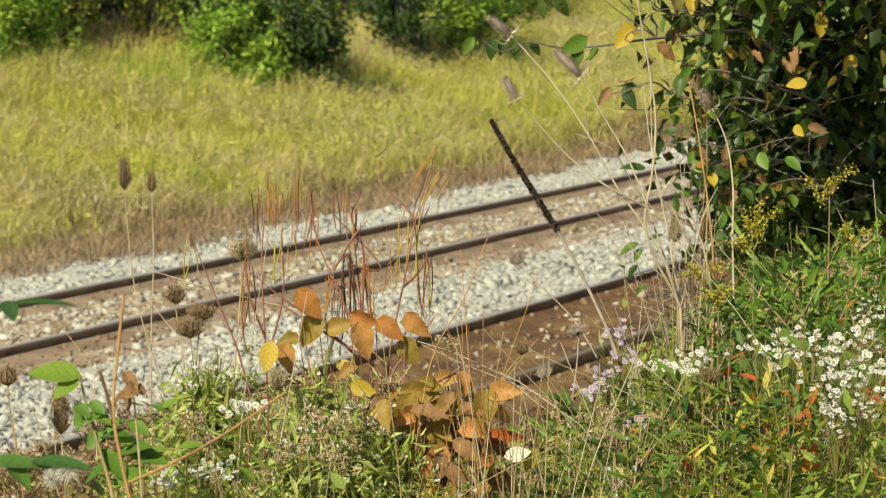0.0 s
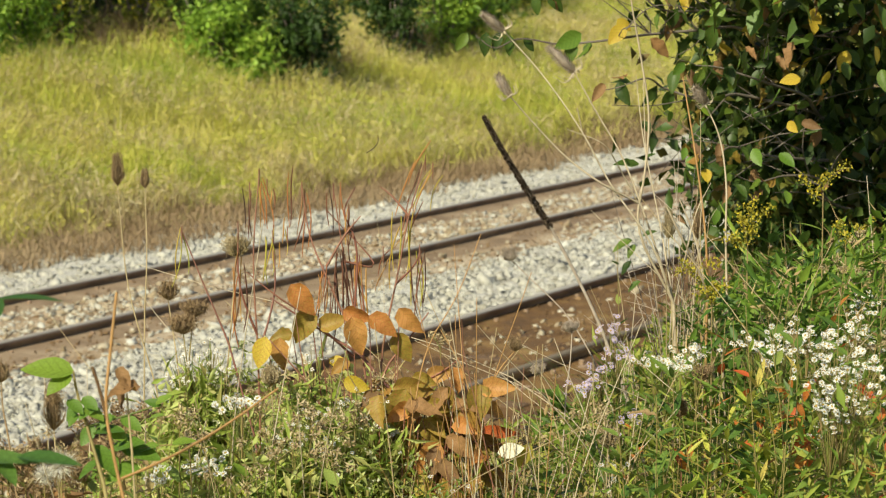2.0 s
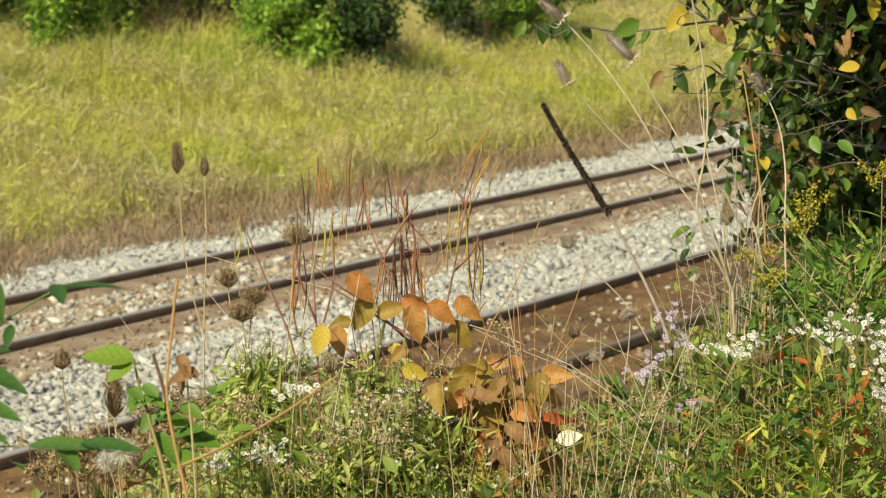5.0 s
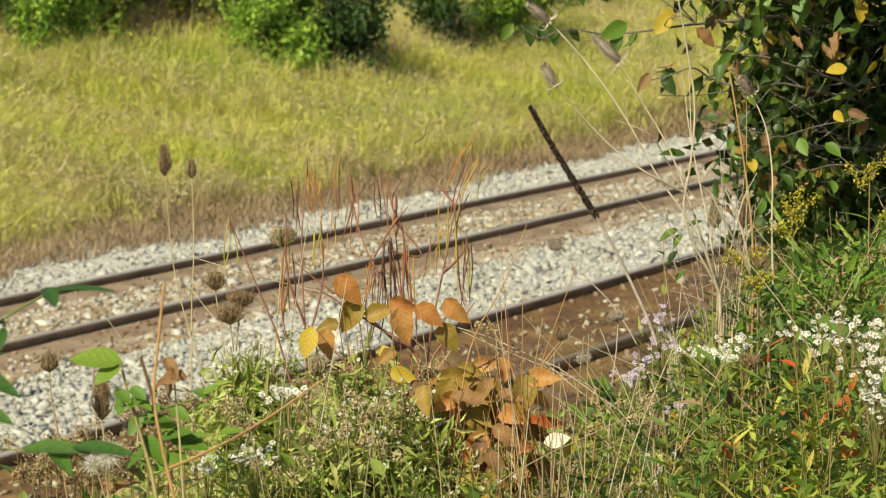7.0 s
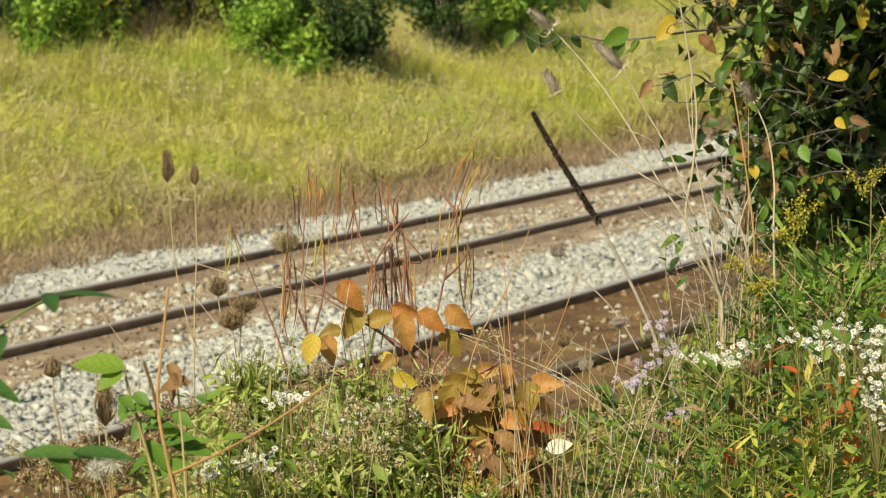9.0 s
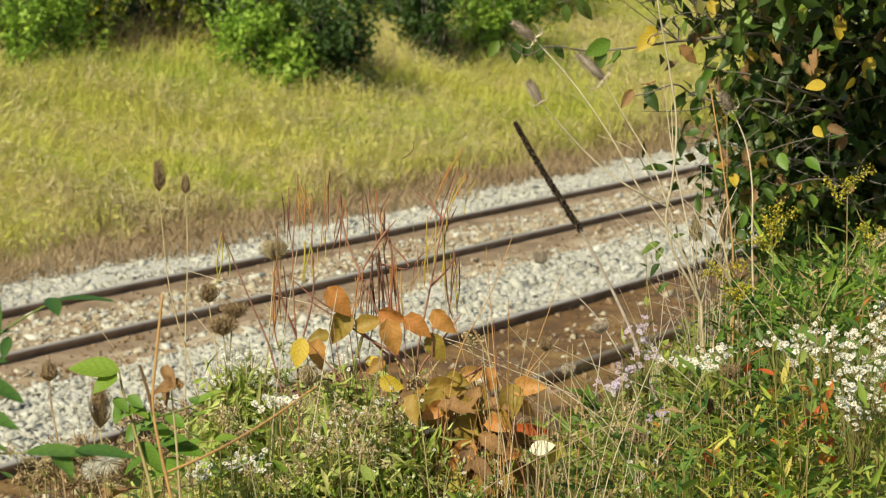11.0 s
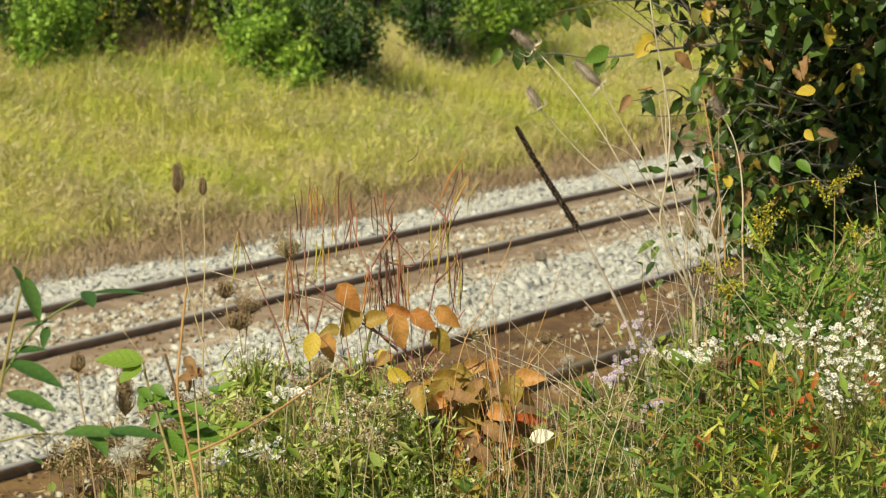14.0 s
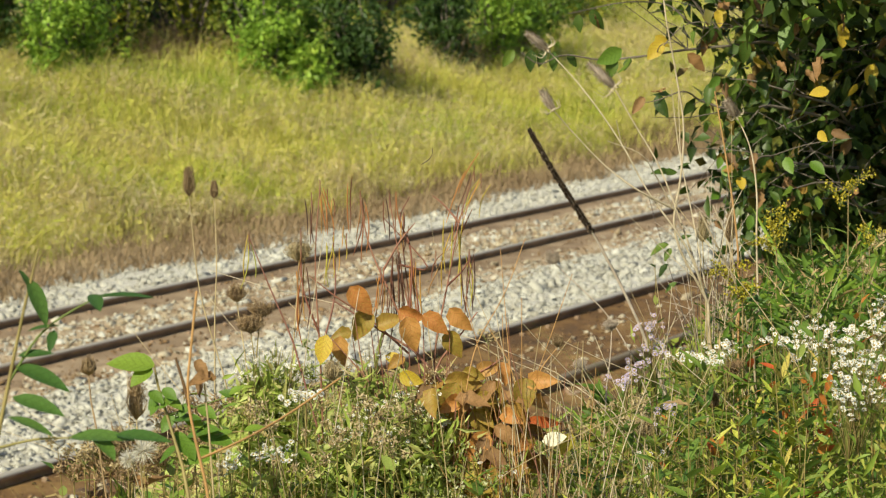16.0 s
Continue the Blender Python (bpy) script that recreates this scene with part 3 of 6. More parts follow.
def make_shade_tree(at, height, spread, leaves, mat):
    """Tree with a bare lower trunk and wide unseen crown, added to shade shrubs."""
    x, y = at
    tree = thing("tree", "tall tree with a wide unseen crown added to shade the shrubs", "tree", "trees over the shrubs", (x, y, float(ground_z(x, y)) - 0.05))
    trunk = bend([(0, 0, 0), (random.uniform(-0.15, 0.15), random.uniform(-0.15, 0.15), height * 0.4), (random.uniform(-0.3, 0.3), 0, height * 0.9)], 8)
    child("trunk", mesh_from("trunk", *tube(trunk, np.linspace(0.13, 0.02, len(trunk)), 8), M_BARK, None, True), tree)
    clumps = []
    for i in range(15):
        a, r, z = i * 2.4, random.uniform(0.5, 1.0) * spread * 0.5, height * random.uniform(0.42, 0.95)
        root = trunk[int(len(trunk) * random.uniform(0.3, 0.8))]
        tip = np.array([math.cos(a) * r, math.sin(a) * r, z])
        c = bend([root, (root + tip) / 2 + [0, 0, 0.25], tip], 5)
        child("limb", mesh_from("limb", *tube(c, np.linspace(0.045, 0.01, len(c)), 5), M_BARK, None, True), tree)
        clumps += [c[-1], c[-3], c[-1] + rng.normal(0, 0.35, 3), c[-4] + rng.normal(0, 0.3, 3)]
    p = np.array(clumps)[rng.integers(0, len(clumps), leaves)] + rng.normal(size=(leaves, 3)) * (0.34, 0.34, 0.26)
    child("crown", mesh_from("crown", *leaf_cloud(p, rng.normal(size=(leaves, 3)) + [0, 0, -0.4], 0.15 * rng.lognormal(0, 0.3, leaves), 0.085 * rng.lognormal(0, 0.2, leaves)), mat), tree)


for at, height, spread in [((29.8, 19.4), 6.0, 4.0), ((32.2, 19.0), 6.6, 4.2), ((33.8, 20.0), 5.6, 3.4), ((47.5, 19.6), 6.2, 4.0), ((51.0, 21.0), 6.6, 4.2)]:
    make_shade_tree(at, height, spread, 4200, random.choice([GREEN, YELLOW]))


def make_dry_brush():
    """Dead brown stems tangled before the shrubs."""
    P = []
    for x, y, r, n in ((33.6, 16.2, 0.8, 800), (35.0, 16.0, 0.8, 900), (36.4, 15.5, 0.6, 500), (40.2, 14.1, 0.6, 900), (42.0, 14.2, 0.9, 900), (36.4, 13.4, 0.5, 300)):
        P.append(np.stack([rng.normal(x, r * 0.6, n), rng.normal(y, r * 0.35, n)], 1))
    P = np.concatenate(P)
    n = len(P)
    at = np.stack([P[:, 0], P[:, 1], ground_z(P[:, 0], P[:, 1]) - 0.02], 1)
    lean = np.stack([rng.normal(0, 0.8, n), rng.normal(0, 0.6, n), np.zeros(n)], 1)
    v, f = blades(at, lean, 0.55 * rng.lognormal(0, 0.3, n), 0.008 + 0.008 * rng.random(n))
    tagged(new("dry_brush", mesh_from("dry_brush", v, f, M_DEAD)), "dead brown brush tangled before the shrubs", "brush", kind="stuff")


make_dry_brush()


# ---- weeds and trees on the near bank ----
# Places here are metres to the side of, and ahead of, a stake on the near bank, and height over the rail head.
STAKE, HEADING = Vector((0.0, -8.046, 0.0)), radians(-61.807)
SIDE, AHEAD = Vector((math.cos(HEADING), math.sin(HEADING), 0)), Vector((-math.sin(HEADING), math.cos(HEADING), 0))


def V(side, ahead, z):
    return np.array(STAKE + SIDE * side + AHEAD * ahead + Vector((0, 0, z)))


TOWARDS = -np.array(AHEAD)


def foot(p, shift=0.0, along=0.0):
    """The point on the ground under p, moved sideways a little."""
    q = p + np.array(SIDE) * shift + np.array(AHEAD) * along
    return np.array([q[0], q[1], float(ground_z(q[0], q[1])) - 0.02])


M_STRAW = plant("dry_straw", [(0.30, 0.22, 0.11), (0.42, 0.33, 0.18), (0.55, 0.46, 0.29)], 0.1, 0.7, vein=25)
M_PALE = plant("pale_dry_stem", [(0.40, 0.33, 0.23), (0.55, 0.47, 0.34), (0.48, 0.40, 0.28)], 0.05, 0.7, vein=30)
M_GREYHEAD = plant("grey_brown_seed_head", [(0.34, 0.27, 0.21), (0.46, 0.38, 0.31), (0.58, 0.50, 0.41)], 0.1, 0.8, vein=60)
M_BROWNHEAD = plant("brown_seed_head", [(0.20, 0.13, 0.07), (0.32, 0.22, 0.12), (0.44, 0.32, 0.18)], 0.15, 0.8, vein=60)
M_BLACKSPIKE = plant("blackish_seeds", [(0.035, 0.024, 0.016), (0.075, 0.052, 0.034), (0.15, 0.105, 0.07)], 0.0, 0.8, vein=80)
M_REDSTEM = plant("reddish_stem", [(0.20, 0.075, 0.05), (0.28, 0.13, 0.08), (0.22, 0.10, 0.08)], 0.0, 0.6, vein=30)
M_CANE = plant("orange_tan_cane", [(0.40, 0.20, 0.07), (0.50, 0.31, 0.13)], 0.1, 0.5, vein=20)
M_GREENSTEM = plant("green_stem", [(0.13, 0.18, 0.04), (0.22, 0.25, 0.06), (0.30, 0.22, 0.09), (0.34, 0.27, 0.13)], 0.1, 0.6, vein=20)
M_POD = plant("dry_pod", [(0.16, 0.06, 0.035), (0.32, 0.12, 0.05), (0.50, 0.20, 0.055), (0.55, 0.32, 0.08), (0.24, 0.11, 0.06)], 0.15, 0.55, "object", 40)
M_POD_GREEN = plant("yellow_green_pod", [(0.30, 0.33, 0.05), (0.46, 0.42, 0.07), (0.55, 0.36, 0.06)], 0.2, 0.5, "object", 40)
M_POD_DARK = plant("dark_pod", [(0.06, 0.03, 0.022), (0.13, 0.055, 0.035), (0.20, 0.085, 0.05)], 0.1, 0.6, "object", 40)
M_L_ORANGE = plant("orange_leaf", [(0.50, 0.20, 0.055), (0.55, 0.255, 0.075), (0.50, 0.285, 0.085)], 0.3, 0.5, "object", 28, (0.44, 0.27, 0.065))
M_L_OLIVE = plant("olive_leaf", [(0.30, 0.22, 0.04), (0.38, 0.28, 0.05), (0.36, 0.20, 0.05)], 0.3, 0.5, "object", 28, (0.36, 0.16, 0.05))
M_L_YELLOW = plant("yellow_leaf", [(0.55, 0.42, 0.04), (0.62, 0.46, 0.05), (0.44, 0.40, 0.06)], 0.35, 0.5, "object", 30, (0.45, 0.22, 0.04))
M_L_RED = plant("red_leaf", [(0.55, 0.11, 0.035), (0.64, 0.19, 0.045), (0.60, 0.28, 0.06)], 0.3, 0.5, "object", 28)
M_L_BROWN = plant("brown_dry_leaf", [(0.15, 0.085, 0.04), (0.25, 0.145, 0.06), (0.33, 0.18, 0.07)], 0.2, 0.7, "object", 28)
M_L_GREEN = plant("fresh_green_leaf", [(0.10, 0.20, 0.025), (0.15, 0.27, 0.035), (0.22, 0.33, 0.04)], 0.35, 0.42, "object", 28)
M_L_DARK = plant("tree_leaf", [(0.035, 0.075, 0.015), (0.06, 0.12, 0.02), (0.10, 0.18, 0.03), (0.16, 0.25, 0.035)], 0.38, 0.42, "object", 24, (0.12, 0.10, 0.03))
M_L_MID = plant("mid_green_leaf", [(0.045, 0.11, 0.022), (0.07, 0.155, 0.03), (0.10, 0.19, 0.036)], 0.3, 0.45, "object", 24)
M_L_WEED = plant("weed_leaf", [(0.07, 0.145, 0.028), (0.13, 0.225, 0.04), (0.23, 0.33, 0.065), (0.37, 0.41, 0.11)], 0.35, 0.42, "object", 24)
M_L_LIME = plant("yellow_green_weed_leaf", [(0.24, 0.35, 0.045), (0.40, 0.49, 0.065), (0.56, 0.57, 0.10), (0.62, 0.50, 0.13)], 0.38, 0.42, "object", 24)
M_L_TAN = plant("tan_dry_leaf", [(0.32, 0.22, 0.10), (0.44, 0.33, 0.16), (0.36, 0.30, 0.10)], 0.25, 0.7, "object", 28)
M_L_WHITE = plant("bleached_leaf", [(0.70, 0.68, 0.52), (0.78, 0.76, 0.62)], 0.2, 0.5, "object", 20)
M_CROWN = plant("tree_crown_leaf", [(0.03, 0.055, 0.012), (0.045, 0.085, 0.016), (0.07, 0.125, 0.022), (0.10, 0.15, 0.025), (0.17, 0.11, 0.028)], 0.3, 0.45, vein=20)
M_LIMEMIX = plant("pale_bud_foliage", [(0.24, 0.33, 0.05), (0.40, 0.50, 0.10), (0.56, 0.62, 0.22), (0.44, 0.38, 0.12)], 0.35, 0.6, vein=24)
M_FOLIAGE = plant("weed_foliage", [(0.07, 0.135, 0.02), (0.12, 0.21, 0.03), (0.22, 0.31, 0.045), (0.38, 0.40, 0.075), (0.34, 0.23, 0.07)], 0.35, 0.5, vein=24, patch=5.0)
M_DRYMIX = plant("dry_undergrowth", [(0.22, 0.14, 0.06), (0.36, 0.26, 0.11), (0.52, 0.40, 0.20), (0.32, 0.32, 0.08)], 0.2, 0.7, vein=20, patch=6.0)
M_PETAL = plant("white_petal", [(0.80, 0.80, 0.77), (0.86, 0.86, 0.84)], 0.25, 0.6, "object", 60)
M_PETAL_PURPLE = plant("lavender_petal", [(0.52, 0.43, 0.66), (0.66, 0.58, 0.76)], 0.25, 0.6, "object", 60)
M_DISC = plant("yellow_flower_disc", [(0.55, 0.40, 0.05), (0.45, 0.30, 0.06)], 0.1, 0.7, "object", 80)
M_GOLD = plant("goldenrod_florets", [(0.30, 0.30, 0.04), (0.42, 0.37, 0.03), (0.62, 0.51, 0.03), (0.48, 0.40, 0.05), (0.27, 0.28, 0.06)], 0.25, 0.6, vein=60)
M_FLUFF = plant("white_fluff", [(0.70, 0.67, 0.60), (0.80, 0.78, 0.72)], 0.4, 0.8, vein=40)


def frame_of(at, along, normal, size=1.0):
    """A pose with y along a leaf and z near its upper face."""
    y = Vector(along).normalized()
    x = y.cross(Vector(normal))
    x = x.normalized() if x.length > 1e-4 else y.orthogonal().normalized()
    z = x.cross(y)
    m = Matrix((x, y, z)).transposed().to_4x4()
    m.translation = Vector(at)
    return m @ Matrix.Diagonal((size, size, size, 1))


def leaf_mesh(name, width, mat, fold=0.18, droop=0.12, wide_at=0.42, steps=7, wave=0.0):
    """A leaf of length 1 from the origin along y: raised halves, a bowed midrib, a pointed tip."""
    v, f = [], []
    for i in range(steps + 1):
        t = i / steps
        k = t ** (math.log(0.5) / math.log(wide_at))
        w = width * 0.5 * max(0.0, math.sin(math.pi * k)) ** 0.85
        z = -droop * t * t
        e = wave * math.sin(i * 2.4)
        for s in (-1, -0.5, 0, 0.5, 1):
            v.append((s * w, t - 0.03 * abs(s) * (1 - t), z + fold * w * abs(s) ** 1.3 + e * abs(s) * w + (0.01 * math.sin(i * 3.1) * (abs(s) == 0.5))))
    for i in range(steps):
        for k in range(4):
            a = i * 5 + k
            f.append((a, a + 1, a + 6, a + 5))
    return mesh_from(name, np.array(v), np.array(f), mat, None, True)


LEAF = {
    "orange": leaf_mesh("leaf", 0.62, M_L_ORANGE, 0.6, 0.36, 0.38, wave=0.3), "olive": leaf_mesh("leaf", 0.66, M_L_OLIVE, 0.65, 0.36, 0.4, wave=0.3), "yellow": leaf_mesh("leaf", 0.62, M_L_YELLOW, 0.2, 0.12),
    "red": leaf_mesh("leaf", 0.34, M_L_RED, 0.2, 0.2), "brown": leaf_mesh("leaf", 0.5, M_L_BROWN, 0.6, 0.35, wave=0.5), "green": leaf_mesh("leaf", 0.6, M_L_GREEN, 0.2, 0.15),
    "dark": leaf_mesh("leaf", 0.54, M_L_DARK, 0.35, 0.25, wave=0.1), "lance": leaf_mesh("leaf", 0.17, M_L_WEED, 0.25, 0.22, 0.4, 5), "lime": leaf_mesh("leaf", 0.16, M_L_LIME, 0.25, 0.15, 0.4, 5),
    "white": leaf_mesh("leaf", 0.62, M_L_WHITE, 0.03, 0.03), "deep": leaf_mesh("leaf", 0.19, M_L_MID, 0.25, 0.25, 0.4, 5), "blade": leaf_mesh("leaf", 0.36, M_L_MID, 0.25, 0.10), "tan": leaf_mesh("leaf", 0.3, M_L_TAN, 0.4, 0.4, wave=0.4), "weed": leaf_mesh("leaf", 0.36, M_L_WEED, 0.2, 0.15, 0.4, 5),
}


def leaf_part(parent, base, kind, a, b, normal=None, label=""):
    """A leaf of one kind from a to b, under a plant whose root is base."""
    d = np.asarray(b) - np.asarray(a)
    n = TOWARDS * 0.7 + np.array([0, 0, 0.6]) + rng.normal(0, 0.25, 3) if normal is None else normal
    return child("leaf", LEAF[kind], parent, label, frame_of(a - base, d, n, float(np.linalg.norm(d))))


def stems_part(parent, base, lines, mat, name="stem", sides=5, label=""):
    """Joined stalks; lines of (points, thickness at the foot, thickness at the tip)."""
    out = []
    for pts, r0, r1 in lines:
        c = bend(pts, 6)
        out.append(tube(c - base, np.linspace(r0, r1, len(c)), sides))
    v, f = join(out)
    return child(name, mesh_from(name, v, f, mat, None, True), parent, label)


def plant_thing(name, label, category, base, group=""):
    return thing(name, label, category, group, base)


# -- teasel with four heads --
def teasel_head(length, width):
    """An egg-shaped head set with long spines along +z from the origin, and curved bracts below."""
    rows, cols = 15, 13
    parts, body = [], []
    for i in range(rows + 1):
        t = i / rows
        body.append(((0, 0, t * length * 0.94), max(width * 0.27 * math.sin(math.pi * (0.08 + 0.9 * t)) ** 0.7, 0.0008)))
    parts.append(tube([b[0] for b in body], [b[1] for b in body], 9))
    for i in range(rows):
        t = (i + 0.5) / rows
        r = width * 0.25 * math.sin(math.pi * (0.08 + 0.9 * t)) ** 0.7
        for k in range(cols):
            a = (k + 0.5 * (i % 2)) * 6.283 / cols + random.uniform(-0.1, 0.1)
            o = np.array([math.cos(a), math.sin(a), 0])
            p = o * r + [0, 0, t * length * 0.94]
            q = p + o * width * random.uniform(0.18, 0.3) + [0, 0, random.uniform(0.003, 0.011)]
            s = np.cross(o, [0, 0, 1]) * 0.0011
            u = np.array([0, 0, 0.0014])
            parts.append((np.array([p - s, p + s, q + u * 0.2, q - u * 0.2]), np.array([(0, 1, 2, 3)])))
            parts.append((np.array([p - u, p + u, q + s * 0.2, q - s * 0.2]), np.array([(0, 1, 2, 3)])))
    bracts = []
    for k in range(10):
        a = k * 6.283 / 10 + random.uniform(-0.2, 0.2)
        o = np.array([math.cos(a), math.sin(a), 0])
        n = length * random.uniform(0.4, 0.7)
        bracts.append(tube(bend([o * 0.002, o * n * 0.55 + [0, 0, -0.003], o * n * 0.75 + [0, 0, n * 0.5]], 5), np.linspace(0.0015, 0.0005, 11), 4))
    return join(parts), bracts


def make_teasel():
    base = foot(V(0.564, 5.575, 2.183))
    plant_ = plant_thing("teasel", "dead pale teasel with grey-brown spiny seed heads", "dried plant", base)
    knot = V(0.439, 5.570, 2.550)
    low = V(0.521, 5.592, 2.324)
    heads = [
        ([low, V(0.468, 5.559, 2.460), V(0.376, 5.555, 2.596), V(0.316, 5.548, 2.705), V(0.222, 5.555, 2.839), V(0.146, 5.565, 2.924)], V(0.097, 5.550, 2.964), 0.030),
        ([low, V(0.454, 5.617, 2.528), V(0.405, 5.663, 2.654), V(0.358, 5.693, 2.735), V(0.306, 5.704, 2.828)], V(0.244, 5.692, 2.889), 0.036),
        ([knot, V(0.341, 5.526, 2.607), V(0.281, 5.532, 2.653), V(0.221, 5.519, 2.715), V(0.157, 5.498, 2.789)], V(0.130, 5.504, 2.835), 0.030),
        ([V(0.633, 5.541, 2.313), V(0.630, 5.562, 2.486), V(0.631, 5.575, 2.593), V(0.614, 5.588, 2.700), V(0.586, 5.596, 2.764)], V(0.560, 5.580, 2.802), 0.034),
    ]
    lines = [([base, low], 0.0065, 0.005), ([low, knot + [0, 0, -0.03], V(0.453, 5.577, 2.607), V(0.463, 5.593, 2.741), V(0.445, 5.588, 2.863), V(0.420, 5.574, 2.998), V(0.412, 5.583, 3.070)], 0.004, 0.0022),
             ([base, V(0.589, 5.584, 2.256), V(0.633, 5.541, 2.313)], 0.005, 0.004), ([knot, V(0.456, 5.579, 2.630), V(0.454, 5.588, 2.704), V(0.451, 5.605, 2.838)], 0.002, 0.001),
             ([low, V(0.495, 5.664, 2.497), V(0.459, 5.687, 2.683), V(0.443, 5.703, 2.820)], 0.003, 0.001), ([V(0.316, 5.548, 2.705), V(0.304, 5.535, 2.760)], 0.002, 0.0012),
             ([base, V(0.568, 5.450, 2.399), V(0.503, 5.415, 2.525), V(0.486, 5.420, 2.561)], 0.0045, 0.002), ([base, V(0.597, 5.646, 2.348), V(0.570, 5.661, 2.472), V(0.539, 5.670, 2.547)], 0.0045, 0.002),
             ([knot, V(0.392, 5.530, 2.635), V(0.358, 5.485, 2.685), V(0.280, 5.489, 2.717)], 0.002, 0.001), ([low, V(0.548, 5.558, 2.459), V(0.567, 5.567, 2.532), V(0.598, 5.575, 2.593)], 0.002, 0.001)]
    lines += [(h[0], 0.0034, 0.0018) for h in heads]
    lines = [(p, r0 * 0.78, r1 * 0.78) for p, r0, r1 in lines]
    stems_part(plant_, base, lines, M_PALE)
    for pts, tip, w in heads:
        at, d = pts[-1], tip - pts[-1]
        head, bracts = teasel_head(float(np.linalg.norm(d)), w)
        m = frame_of(at - base, np.cross(d, [0.3, 0.2, 1.0]), d)
        h = child("seed_head", mesh_from("seed_head", *head, M_GREYHEAD), plant_, "spiny grey-brown egg-shaped seed head", m)
        for b in bracts:
            child("bract", mesh_from("bract", *b, M_PALE), h)
    return plant_


TEASEL = make_teasel()


# -- bare brush round the foot of the teasel --
def make_bare_brush():
    root = foot(V(0.551, 5.750, 2.177))
    brush = plant_thing("bare_brush", "thin grey-brown leafless brush with a few dark leaves", "dried plant", root)
    for i in range(26):
        lean = random.uniform(-0.24, 0.11)
        tip = root + np.array(SIDE) * lean + np.array(AHEAD) * random.uniform(-0.12, 0.2) + [0, 0, random.uniform(0.75, 1.0) * (float(V(0.503, 5.750, 2.653)[2]) - root[2]) - abs(lean) * 0.35]
        elbow = root + (tip - root) * (0.15, 0.15, 0.6) + rng.normal(0, 0.015, 3)
        c = bend([root + rng.normal(0, 0.015, 3) * (1, 1, 0), elbow, tip], 8)
        child("twig", mesh_from("twig", *tube(c - root, np.linspace(0.0022, 0.0006, len(c)), 4), random.choice([M_GREYHEAD, M_BARK, M_STRAW])), brush)
        for k in (10, 12, 14):
            q = c[k]
            e = q + unit(np.array(SIDE) * random.choice([-1, 1]) * random.uniform(0.4, 1) + rng.normal(0, 0.3, 3) + [0, 0, 0.8]) * random.uniform(0.04, 0.1)
            child("twig", mesh_from("twig", *tube(bend([q, (q + e) / 2 + rng.normal(0, 0.004, 3), e], 4) - root, np.linspace(0.0010, 0.0005, 9), 4), M_GREYHEAD), brush)
    for a, b in ((V(0.437, 5.700, 2.452), V(0.389, 5.700, 2.433)), (V(0.443, 5.700, 2.442), V(0.424, 5.690, 2.415)), (V(0.462, 5.700, 2.461), V(0.490, 5.700, 2.478)), (V(0.435, 5.700, 2.404), V(0.409, 5.700, 2.376)), (V(0.456, 5.700, 2.359), V(0.425, 5.700, 2.340)), (V(0.450, 5.720, 2.618), V(0.398, 5.700, 2.632)), (V(0.462, 5.720, 2.628), V(0.483, 5.700, 2.651))):
        leaf_part(brush, root, "dark", a, b, np.array([0, 0, 1.0]) + TOWARDS * 0.5)
    return brush


make_bare_brush()


# -- blackened dock stalk --
def make_dock():
    base = foot(V(0.448, 5.517, 2.118), 0.12)
    dock = plant_thing("dock_stalk", "leaning dead stalk with a blackish seed spike", "dried plant", base)
    line = [base, V(0.360, 5.536, 2.277), V(0.301, 5.531, 2.402), V(0.245, 5.514, 2.506), V(0.196, 5.503, 2.584), V(0.147, 5.483, 2.665), V(0.103, 5.493, 2.744)]
    stems_part(dock, base, [(line, 0.0042, 0.0018)], M_GREYHEAD, "stalk", 6)
    c = bend(line[3:], 40)
    n = 2300
    k = rng.random(n)
    p = c[(k * (len(c) - 1)).astype(int)] - base
    lump = 0.55 + 0.6 * np.abs(np.sin(k * 31) * np.sin(k * 53 + 1)) + 0.15 * np.sin(k * 140)
    r = 0.0078 * (1 - 0.7 * k) * lump
    d = unit(rng.normal(size=(n, 3)))
    clump = 0.6 + 0.5 * lump
    v, f = leaf_cloud(p + d * (r * 0.35)[:, None], d + [0, 0, 0.2], 0.0055 * clump + 0.002, 0.004 * np.ones(n), 0.4)
    child("seed_spike", mesh_from("seed_spike", v, f, M_BLACKSPIKE), dock, "blackish clustered seed spike")
    return dock


DOCK = make_dock()


# -- dogbane with hanging pods --
def pod_mesh(length, bow, mat):
    s = np.linspace(0, 1, 9)
    pts = np.stack([bow * np.sin(s * np.pi) * length, 0.3 * bow * np.sin(s * 5) * length, -s * length], 1)
    r = 0.0013 * np.sin(np.pi * np.clip(s * 0.9 + 0.08, 0, 1)) ** 0.5 + 0.0003
    return mesh_from("pod", *tube(pts, r, 5), mat, None, True)


PODS = {c: [pod_mesh(0.11, b, m) for b in (-0.08, -0.03, 0.03, 0.09)] for c, m in (("r", M_POD), ("g", M_POD_GREEN), ("d", M_POD_DARK))}


